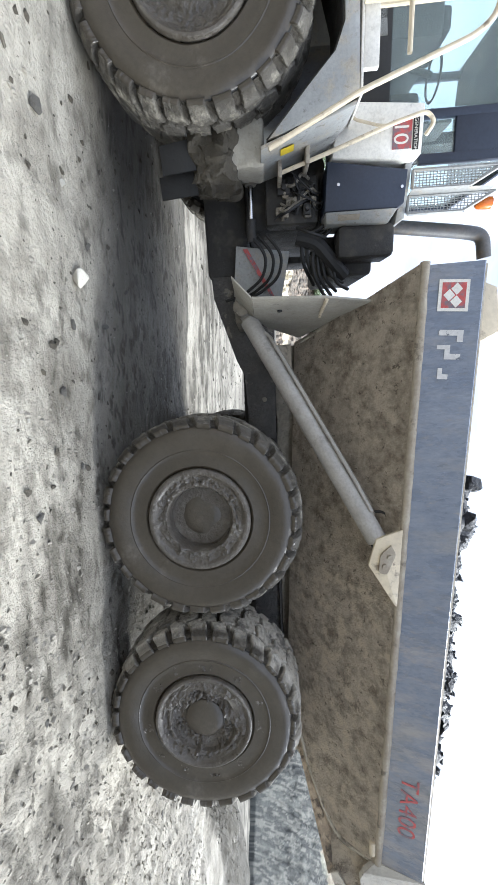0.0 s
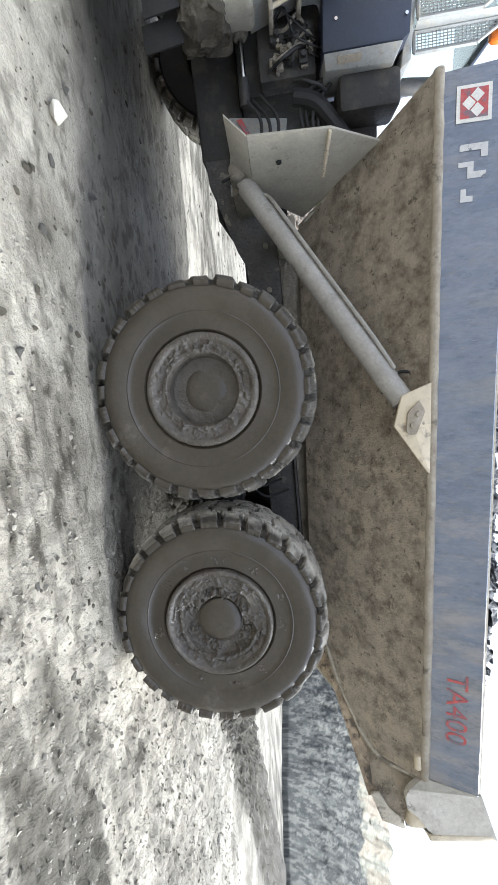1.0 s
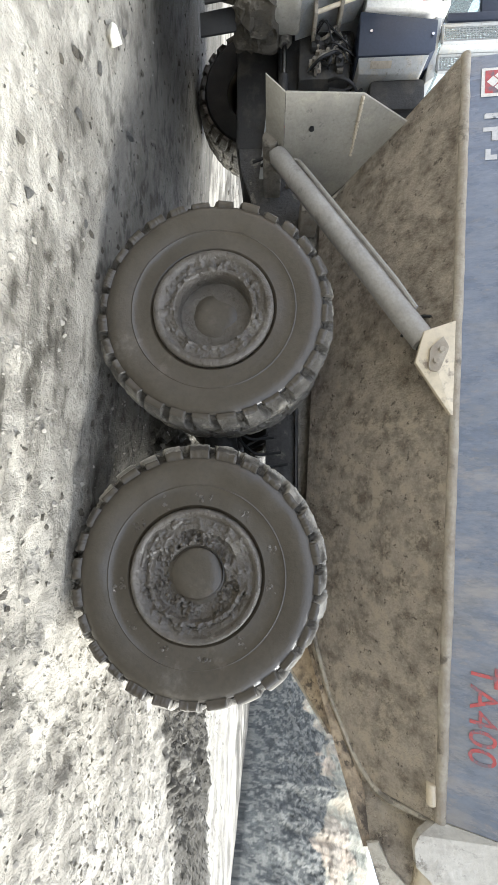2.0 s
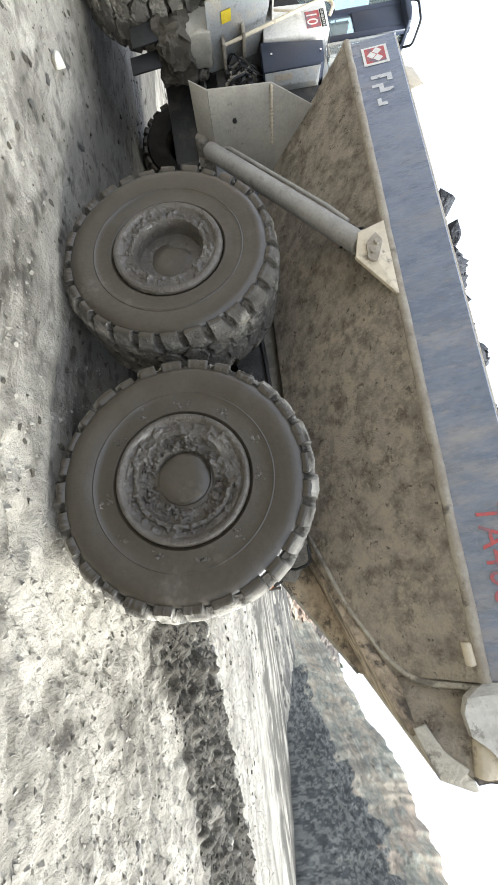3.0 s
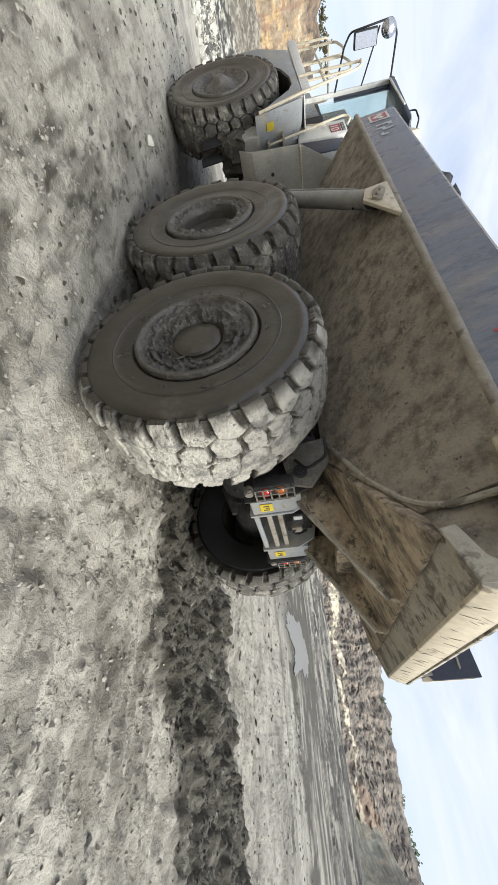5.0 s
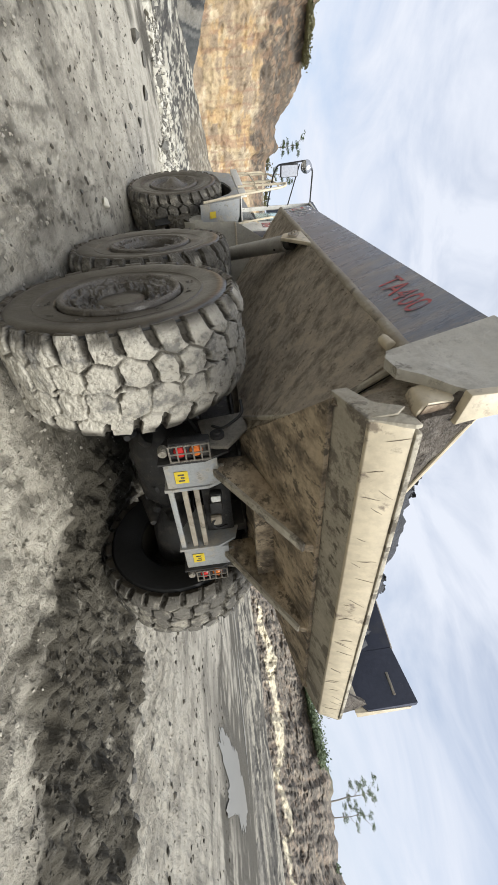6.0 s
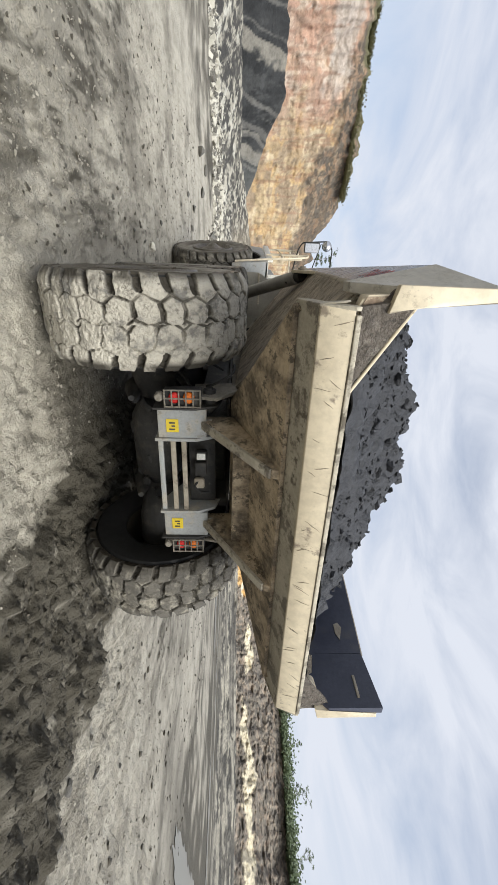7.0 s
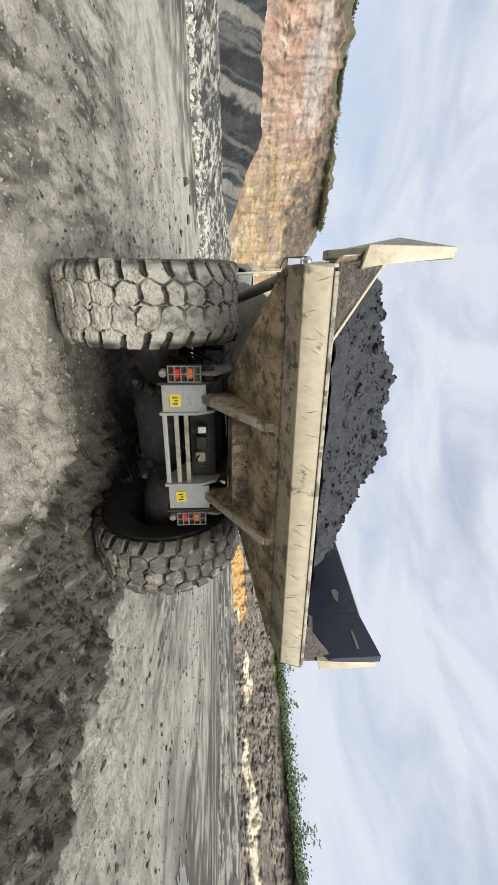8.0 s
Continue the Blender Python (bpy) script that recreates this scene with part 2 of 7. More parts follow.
def thing(name, label, category, m=None, group="", kind=""):
    ob = new(name)
    ob.empty_display_size = 0.2
    if m is not None:
        ob.matrix_basis = m
    return tagged(ob, label, category, group, kind)


def box(bm, lo, hi, bevel=0.01, m=None):
    """A box between two corners, its edges rounded."""
    r = bmesh.ops.create_cube(bm, size=1.0)
    lo, hi = Vector(lo), Vector(hi)
    vs = r["verts"]
    for v in vs:
        v.co = Vector([lo[i] + (v.co[i] + 0.5) * (hi[i] - lo[i]) for i in range(3)])
    if bevel:
        es = list({e_ for v in vs for e_ in v.link_edges})
        out = bmesh.ops.bevel(bm, geom=es, offset=bevel, segments=2, affect='EDGES', profile=0.5)
        vs = list({v for f in out["faces"] for v in f.verts} | {v for v in vs if v.is_valid})
    if m is not None:
        bmesh.ops.transform(bm, matrix=m, verts=[v for v in vs if v.is_valid])
    return bm


def plate(bm, pts, thick, bevel=0.0):
    """A flat plate: a polygon given a thickness (a vector)."""
    t = Vector(thick)
    a_ = [bm.verts.new(p) for p in pts]
    b_ = [bm.verts.new(Vector(p) + t) for p in pts]
    fs = [bm.faces.new(a_), bm.faces.new(list(reversed(b_)))]
    n = len(pts)
    for i in range(n):
        fs.append(bm.faces.new((a_[i], b_[i], b_[(i + 1) % n], a_[(i + 1) % n])))
    if bevel:
        es = list({e_ for f in fs for e_ in f.edges})
        bmesh.ops.bevel(bm, geom=es, offset=bevel, segments=2, affect='EDGES', profile=0.5)
    return bm


def tube(bm, pts, r, seg=12, cap=True):
    """A round bar along a line of points; r may be a list."""
    pts = [Vector(p) for p in pts]
    rs = r if isinstance(r, (list, tuple)) else [r] * len(pts)
    rings, ref = [], None
    for i, p in enumerate(pts):
        d = (pts[min(i + 1, len(pts) - 1)] - pts[max(i - 1, 0)]).normalized()
        if ref is None:
            ref = d.orthogonal().normalized()
        ref = (ref - d * ref.dot(d)).normalized()
        side = d.cross(ref)
        rings.append([bm.verts.new(p + rs[i] * (math.cos(2 * math.pi * k / seg) * ref + math.sin(2 * math.pi * k / seg) * side)) for k in range(seg)])
    for r0, r1 in zip(rings, rings[1:]):
        for k in range(seg):
            bm.faces.new((r0[k], r0[(k + 1) % seg], r1[(k + 1) % seg], r1[k]))
    if cap:
        bm.faces.new(rings[0])
        bm.faces.new(rings[-1])
    return bm


def bend(pts, rad=0.05, n=4):
    """Round the corners of a line of points."""
    pts = [Vector(p) for p in pts]
    out = [pts[0]]
    for i in range(1, len(pts) - 1):
        p, u, w = pts[i], (pts[i - 1] - pts[i]), (pts[i + 1] - pts[i])
        r_ = min(rad, u.length * 0.45, w.length * 0.45)
        s_, t_ = p + u.normalized() * r_, p + w.normalized() * r_
        for k in range(n + 1):
            q = k / n
            out.append(s_ * (1 - q) ** 2 + p * 2 * q * (1 - q) + t_ * q * q)
    return out + [pts[-1]]


def lathe(bm, prof, seg=64, wob=0.0, seed=0.0, closed=False):
    """Turn a profile of (radius, y) round the y axis; wob roughens it."""
    rings = []
    for r_, y_ in prof:
        ring = []
        for k in range(seg):
            t_ = 2 * math.pi * k / seg
            d = wob * noise.noise((r_ * 6 * math.cos(t_) + seed, r_ * 6 * math.sin(t_), y_ * 6)) if wob else 0.0
            ring.append(bm.verts.new((r_ * math.cos(t_), y_ + d, r_ * math.sin(t_))))
        rings.append(ring)
    pairs = list(zip(rings, rings[1:])) + ([(rings[-1], rings[0])] if closed else [])
    for r0, r1 in pairs:
        for k in range(seg):
            bm.faces.new((r0[k], r0[(k + 1) % seg], r1[(k + 1) % seg], r1[k]))
    if not closed:
        for ring, (r_, _) in ((rings[0], prof[0]), (rings[-1], prof[-1])):
            if r_ > 1e-4:
                bm.faces.new(ring)
    return bm


def hashed(ix, iy, seed):
    h = (ix.astype(np.int64) * 374761393 + iy.astype(np.int64) * 668265263 + seed * 1274126177) & 0x7FFFFFFF
    h = ((h ^ (h >> 13)) * 1274126177) & 0x7FFFFFFF
    return ((h ^ (h >> 16)) & 0xFFFF) / 65535.0


def value_noise(x, y, seed=0):
    ix, iy = np.floor(x), np.floor(y)
    fx, fy = x - ix, y - iy
    fx, fy = fx * fx * (3 - 2 * fx), fy * fy * (3 - 2 * fy)
    a_, b_ = hashed(ix, iy, seed), hashed(ix + 1, iy, seed)
    c_, d_ = hashed(ix, iy + 1, seed), hashed(ix + 1, iy + 1, seed)
    return (a_ * (1 - fx) + b_ * fx) * (1 - fy) + (c_ * (1 - fx) + d_ * fx) * fy - 0.5


def fbm(x, y, octaves=4, seed=0, gain=0.5):
    out, amp = 0 * x, 1.0
    for i in range(octaves):
        out = out + amp * value_noise(x * 2 ** i + 17.3 * i, y * 2 ** i - 9.1 * i, seed + i)
        amp *= gain
    return out


def grid_mesh(name, X, Y, Z, mat):
    """A sheet from three arrays of one shape."""
    n, m_ = X.shape
    verts = np.stack([X, Y, Z], -1).reshape(-1, 3)
    idx = np.arange(n * m_).reshape(n, m_)
    quads = np.stack([idx[:-1, :-1], idx[1:, :-1], idx[1:, 1:], idx[:-1, 1:]], -1).reshape(-1, 4)
    me = bpy.data.meshes.new(name)
    me.from_pydata(verts.tolist(), [], quads.tolist())
    me.materials.append(mat)
    for p in me.polygons:
        p.use_smooth = True
    return me


# ---- ground ----
def lie(x):
    """Height of the smooth ground along the truck: it falls gently towards the tail."""
    x = np.asarray(x, float)
    return -0.13 * np.tanh((x + 2.0) / 3.0) - 0.02 * (np.clip(x, -9, -2) + 2)


PUDDLES = ((-2.2, 27.5, 1.7, 10.5, 0.11), (-24.0, 30.0, 5.0, 2.0, 0.9), (-34.5, 35.8, 7.0, 1.5, 0.82), (-23.0, 44.0, 8.0, 1.2, 0.56), (-11.0, 41.0, 5.0, 1.8, 0.37))


def band_of(X, Y):
    """Where the far wheels have churned the mud: a strip that runs back from the truck."""
    near = np.interp(X, [-3, 0, 1.6, 2.3, 4, 10, 26], [0.12, 0.12, 0.55, 1.15, 1.8, 4.2, 10]) + 0.30 * fbm(X * 1.3, X * 0 + 2.0, 4, 71, 0.6) + 0.10 * fbm(X * 4, Y * 4, 2, 72)
    far_ = np.interp(X, [-3, 0, 1.6, 3.2, 10, 26], [3.0, 3.0, 3.2, 4.1, 7.0, 13]) + 0.40 * fbm(X * 0.9 + 5, X * 0 + 7.0, 4, 73, 0.6) + 0.12 * fbm(X * 4, Y * 4, 2, 74)
    side = np.abs(Y - (near + far_) / 2) / ((far_ - near) / 2)
    return np.exp(-side ** 12) * np.clip((X + 3.0) / 0.9, 0, 1) * np.clip((26 - X) / 8, 0, 1)


def ground_z(X, Y):
    near = np.exp(-((X / 26.0) ** 2 + (Y / 26.0) ** 2))
    z = lie(X) + 0.10 * fbm(X * 0.22, Y * 0.22, 3, 5) + 0.035 * fbm(X * 1.1, Y * 1.1, 4, 9)
    rough = np.clip((X + 2.2) / 2.5, 0.26, 1.0)
    clod = fbm(X * 4.2, Y * 8.5, 3, 21, 0.7)
    lump = np.abs(fbm(X * 6.5, Y * 13, 2, 29, 0.6))
    z = z + near * rough * (0.055 * clod - 0.03 + 0.08 * np.abs(fbm(X * 2.4, Y * 2.4, 3, 27)) - 0.045 * lump)
    # pits and small crumbs on the smoother ground by the cab
    z = z + near * (1 - rough) * (0.010 * fbm(X * 9, Y * 9, 3, 31) - 0.03 * np.clip(fbm(X * 3.1, Y * 3.1, 3, 37, 0.6) - 0.28, 0, 0.3))
    band = band_of(X, Y)
    z = z + band * (0.02 + 0.22 * np.abs(fbm(X * 2.3, Y * 2.8, 4, 33, 0.66)) + 0.075 * fbm(X * 8, Y * 8, 3, 35, 0.7))
    for wx, wy in ((0, -1.35), (-1.95, -1.35), (0, 1.42), (-1.95, 1.42), (-6.09, -1.7)):
        k = np.exp(-(((X - wx) / 0.5) ** 2 + ((Y - wy) / 0.45) ** 2))
        z = z * (1 - k) + k * (lie(wx) + 0.02)
    for px, py, rx, ry, _ in PUDDLES:
        k = np.exp(-(((X - px) / max(rx * 1.3, 3.5)) ** 2 + ((Y - py) / max(ry * 1.7, 3.5)) ** 2) ** 2)
        z = z * (1 - k) + k * (float(lie(px)) - 0.045)
    return z


inner = np.linspace(-5.0, 5.0, 430)
outer = 5.0 + np.cumsum(0.0235 * 1.052 ** np.arange(196))
axis = np.concatenate([-outer[::-1], inner, outer])
GX, GY = np.meshgrid(axis + 0.3, axis - 0.3, indexing="ij")
ground = new("ground", grid_mesh("ground", GX, GY, ground_z(GX, GY), GROUND))
tagged(ground, "pale grey quarry floor of dried mud and gravel, with dark wet patches and painted shade under the truck", "ground", kind="structure")
# wetness of the mud: the churned strip, and dark drag marks across the floor; plus painted shade under the truck
far = np.clip((np.hypot(GX, GY) - 6) / 10, 0, 1)
drag = np.clip(2.6 * fbm(GX * 0.22 + GY * 0.03, GY * 0.50 - GX * 0.1, 6, 55, 0.62) - 0.12, 0, 1) * far * np.clip(0.6 + 1.6 * fbm(GX * 0.9, GY * 1.3, 4, 87, 0.6), 0, 1) + 0.28 * np.clip(3.4 * fbm(GX * 0.16 + 3, GY * 1.1 - GX * 0.12 + 1.5 * fbm(GX * 0.3, GY * 0.3, 3, 84), 5, 83, 0.6) - 0.30, 0, 1) * np.clip((GY - 2.5) / 3, 0, 1) * np.clip((60 - GY) / 20, 0, 1) + 0.26 * np.clip((GY - 1.9) / 1, 0, 1) + np.clip((GY - 1.9) / 0.5, 0, 1) * np.clip((10 - GY) / 3, 0, 1) * np.clip((-1 - GX) / 1.5, 0, 1) * np.clip((GX + 16) / 4, 0, 1) * np.clip(0.22 + 0.9 * fbm(GX * 1.6, GY * 5, 4, 88, 0.65), 0, 0.6)
# truck's shade put into the floor's colour, crisp along its far edge
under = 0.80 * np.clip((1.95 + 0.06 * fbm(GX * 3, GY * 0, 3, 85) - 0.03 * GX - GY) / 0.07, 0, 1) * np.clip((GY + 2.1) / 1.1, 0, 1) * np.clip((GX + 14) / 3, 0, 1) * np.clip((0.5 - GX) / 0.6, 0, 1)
blot = np.clip(2.2 * fbm(GX * 0.9, GY * 2.2, 5, 61, 0.65) - 0.50, 0, 1) * 0.26
fleck = np.clip(2.6 * fbm(GX * 6.5, GY * 12, 3, 67, 0.65) - 0.40 + 0.15 * np.clip(-GY - 1, 0, 2), 0, 1) * (0.16 + 0.30 * np.clip((1.6 - GX) / 3, 0, 1)) * np.clip(1.3 - np.hypot(GX, GY) / 14, 0, 1)
BEARING, AWAY = np.degrees(np.arctan2(GY, GX)) % 360, np.hypot(GX, GY)
flats = np.interp(BEARING, [40, 75, 92, 98, 109, 124, 150, 175, 180], [26, 19, 17, 17.5, 24, 38, 46, 50, 400])
shore = fbm(np.radians(BEARING) * 14, AWAY * 0.10, 4, 57, 0.6)
swamp = np.clip((AWAY - flats + 6 * shore) / 1.5, 0, 1) * np.clip(0.62 + 2.0 * fbm(np.radians(BEARING) * 7, AWAY * 0.55, 5, 58, 0.65), 0, 1)
# damp hollow short of the rubble
hollow = np.interp(BEARING, [188, 195, 204, 214, 225, 240], [60, 17, 13.6, 12.8, 11, 10.5])
swamp = swamp + np.clip((AWAY - hollow + 2.5 * fbm(GX * 0.25, GY * 0.25, 4, 59)) / 1.2, 0, 1) * np.clip((hollow * 1.75 - AWAY) / 3, 0, 1) * np.clip(0.50 + 1.3 * fbm(np.radians(BEARING) * 22, AWAY * 0.9, 4, 60, 0.6), 0, 0.8) * (BEARING > 187) * (BEARING < 245)
streak = fbm(GX * 1.3 + 0.4 * GY, GY * 5.5 - GX * 0.5, 4, 81, 0.65)
# streaky darker ground on the near side, then a darker tone behind the tail
near_dark = np.clip((-1.7 - GY) / 0.5, 0, 1) * np.clip((3.4 - GX) / 2.5, 0, 1) * np.clip((GX + 5.0) / 2.5, 0.08, 1) * 0.80 * np.clip(0.56 + 1.6 * streak + 0.5 * fbm(GX * 0.7, GY * 0.7, 3, 82), 0, 0.9)
near_dark = near_dark + 0.14 * np.clip((GX + 0.5) / 1.0, 0, 1) * np.clip((8 - GX) / 3, 0, 1) * np.clip((3 - GY) / 1.0, 0, 1) + 0.55 * np.clip(1.8 * streak + 0.10, 0, 0.8) * np.clip((GX - 0.8) / 1.0, 0, 1) * np.clip((7 - GX) / 3, 0, 1) * np.clip((2.5 - GY) / 1.0, 0, 1)
wet_shade = np.clip(swamp + near_dark + band_of(GX, GY) * (np.interp(GX, [1.0, 2.6], [1.15, 0.95]) + 0.8 * fbm(GX * 1.1, GY * 2.6, 5, 39, 0.65) + 0.8 * fbm(GX * 6, GY * 8, 3, 41, 0.65)) + drag + under + blot + fleck, 0, 1)
for px, py, q in ((0.35, -2.15, 0.55), (-0.9, -3.5, 0.8), (-3.2, -3.9, 0.7), (2.6, -2.9, 0.5)):
    # damp stains on the near side
    wet_shade = np.maximum(wet_shade, 0.55 * np.exp(-((GX - px) ** 2 + (GY - py) ** 2) / q ** 2 * (1 + 1.2 * fbm(GX * 2, GY * 2, 4, 65))))
for px, py, rx, ry, _ in PUDDLES:
    wet_shade = np.maximum(wet_shade, np.exp(-(((GX - px) / (rx * 1.9)) ** 2 + ((GY - py) / (ry * 1.6)) ** 2) ** 2))
att = ground.data.attributes.new("wet_shade", 'FLOAT', 'POINT')
att.data.foreach_set("value", wet_shade.astype(np.float32).ravel())


def height_at(x, y):
    return float(ground_z(np.array([[float(x)]]), np.array([[float(y)]]))[0, 0])


WATER = bpy.data.materials.new("puddle_water")
WATER.use_nodes = True
wb = WATER.node_tree.nodes["Principled BSDF"]
wb.inputs["Base Color"].default_value = (0.22, 0.215, 0.195, 1)
wb.inputs["Roughness"].default_value = 0.28
wb.inputs["IOR"].default_value = 1.33
ripple, lift = WATER.node_tree.nodes.new("ShaderNodeTexNoise"), WATER.node_tree.nodes.new("ShaderNodeBump")
ripple.inputs["Scale"].default_value = 5.0
lift.inputs["Strength"].default_value = 0.35
lift.inputs["Distance"].default_value = 0.05
WATER.node_tree.links.new(ripple.outputs["Fac"], lift.inputs["Height"])
WATER.node_tree.links.new(lift.outputs["Normal"], wb.inputs["Normal"])
for i, (px, py, rx, ry, tilt) in enumerate(PUDDLES):
    bm = bmesh.new()
    rnd = random.Random(i)
    ring = []
    for k in range(120):
        t = 2 * math.pi * k / 120
        q = 1 + 0.5 * noise.noise((math.cos(t) * 1.7 + i * 5, math.sin(t) * 1.7, 0.3)) + 0.25 * noise.noise((math.cos(t) * 5, math.sin(t) * 5 + i, 2)) + 0.22 * noise.noise((math.cos(t) * 14, math.sin(t) * 14 + i, 4))
        ring.append(bm.verts.new((rx * q * math.cos(t), ry * q * math.sin(t), 0)))
    bm.faces.new(ring)
    ob = new("puddle", mesh_of(bm, "puddle", WATER))
    ob.matrix_basis = pose(px, py, float(lie(px)) - 0.012, 0, 0, math.degrees(tilt))
    tagged(ob, "shallow rain puddle on the quarry floor", "puddle", kind="structure")


# ---- pit walls ----
def earth_material(name, grain, bump, dist):
    """Broken ground: its colour comes from the layer it belongs to, broken up by grain and by cracks."""
    m = bpy.data.materials.new(name)
    m.use_nodes = True
    nt = m.node_tree
    b = nt.nodes["Principled BSDF"]
    att_ = nt.nodes.new("ShaderNodeAttribute")
    att_.attribute_name = "earth"
    tc = nt.nodes.new("ShaderNodeTexCoord")
    fine, broad = nt.nodes.new("ShaderNodeTexNoise"), nt.nodes.new("ShaderNodeTexNoise")
    for n, sc, d_, r_ in ((fine, grain * 2.6, 8.0, 0.75), (broad, grain * 0.6, 9.0, 0.72)):
        n.inputs["Scale"].default_value, n.inputs["Detail"].default_value, n.inputs["Roughness"].default_value = sc, d_, r_
        nt.links.new(tc.outputs["Object"], n.inputs["Vector"])
    both = nt.nodes.new("ShaderNodeMath")
    both.operation = 'ADD'
    nt.links.new(fine.outputs["Fac"], both.inputs[0])
    nt.links.new(broad.outputs["Fac"], both.inputs[1])
    tone = nt.nodes.new("ShaderNodeMapRange")
    for k, v in (("From Min", 0.75), ("From Max", 1.25), ("To Min", 0.66), ("To Max", 1.36)):
        tone.inputs[k].default_value = v
    nt.links.new(both.outputs[0], tone.inputs["Value"])
    mul = nt.nodes.new("ShaderNodeVectorMath")
    mul.operation = 'SCALE'
    nt.links.new(att_.outputs["Color"], mul.inputs[0])
    nt.links.new(tone.outputs["Result"], mul.inputs["Scale"])
    nt.links.new(mul.outputs["Vector"], b.inputs["Base Color"])
    b.inputs["Roughness"].default_value = 0.92
    bp = nt.nodes.new("ShaderNodeBump")
    bp.inputs["Strength"].default_value, bp.inputs["Distance"].default_value = bump, dist
    nt.links.new(both.outputs[0], bp.inputs["Height"])
    nt.links.new(bp.outputs["Normal"], b.inputs["Normal"])
    return m


EARTH = earth_material("broken_quarry_rock", 1.0, 0.7, 0.28)


def ease(x, lo, hi):
    q = np.clip((x - lo) / (hi - lo), 0, 1)
    return q * q * (3 - 2 * q)


def blend(base, colour, w):
    """Lay a colour over an array of colours, by a weight between 0 and 1."""
    w = np.clip(w, 0, 1)[..., None]
    return base * (1 - w) + np.array(colour) * w


def mottled(u, v, colours, seed, scale=1.0, flat=1.0):
    """Patches of several colours; flat above 1 draws them out along the face."""
    out = np.zeros(u.shape + (3,)) + np.array(colours[0])
    for i, c in enumerate(colours[1:]):
        n = fbm(u * scale / flat * (0.25 + 0.15 * i), v * scale * (0.25 + 0.15 * i), 5, seed + 11 * i, 0.62)
        out = blend(out, c, ease(n, 0.0, 0.16))
    return out


def pit_wall(name, rows, label, seed, colour, steps=60, ledge=0.5, step=0.25, gully=0.5, crag=1.0, beds=1.5):
    """A rising bank round the place. rows: bearing in degrees, distance of the foot, of the top, height of the top."""
    az = np.arange(rows[0][0], rows[-1][0] + 1e-6, step)
    r = np.array(rows, float)
    foot, top, high = (np.interp(az, r[:, 0], r[:, i]) for i in (1, 2, 3))
    v = np.concatenate([np.linspace(0, 0.8, steps), np.linspace(0.82, 1, 6)])
    A, V = np.meshgrid(az, v, indexing="ij")
    F, T, H = (np.repeat(q[:, None], len(v), 1) for q in (foot, top, high))
    rise = np.clip(V / 0.8, 0, 1)
    m_ = np.radians(A) * 60
    Hh = H * (1 + 0.10 * fbm(A * 0.1, A * 0 + 3, 3, seed + 7) + 0.07 * fbm(A * 0.6, A * 0 + 5, 4, seed + 8, 0.6))
    D = F + (T - F) * np.clip(V * 1.25, 0, 1) + (V > 0.8) * (V - 0.8) * 125
    Z = Hh * rise ** 0.9 + 0.02 * H * (V > 0.8)
    up = np.clip(np.sin(np.pi * rise) * 1.6, 0, 1)
    warp = m_ + 3 * fbm(m_ * 0.1, Z * 0.1, 3, seed + 9)
    D = D + ledge * up * (1.5 * fbm(m_ * 0.16, Z * 0.05, 3, seed) + beds * fbm(m_ * 0.05, Z * 0.8, 4, seed + 3)
                          + gully * 2.2 * np.abs(fbm(warp * 0.45, Z * 0.09, 4, seed + 4, 0.6))
                          + crag * (0.9 * np.abs(fbm(warp * 0.7, Z * 0.7, 5, seed + 12, 0.68)) + 0.5 * np.abs(fbm(warp * 2.1, Z * 2.1, 3, seed + 13, 0.7))))
    Z = Z + (0.03 * H * fbm(m_ * 0.12, V * 6, 3, seed + 5) + 0.15 * crag * ledge * fbm(m_ * 1.3, V * 22, 3, seed + 6)) * up - 0.4 * (V == 0)
    ob = new(name, grid_mesh(name, D * np.cos(np.radians(A)), D * np.sin(np.radians(A)), Z, EARTH))
    rgb = colour(A, rise, Z, m_, seed)
    at = ob.data.attributes.new("earth", 'FLOAT_COLOR', 'POINT')
    at.data.foreach_set("color", np.concatenate([rgb, np.ones(rgb.shape[:2] + (1,))], -1).astype(np.float32).ravel())
    return tagged(ob, label, "hill", kind="structure")


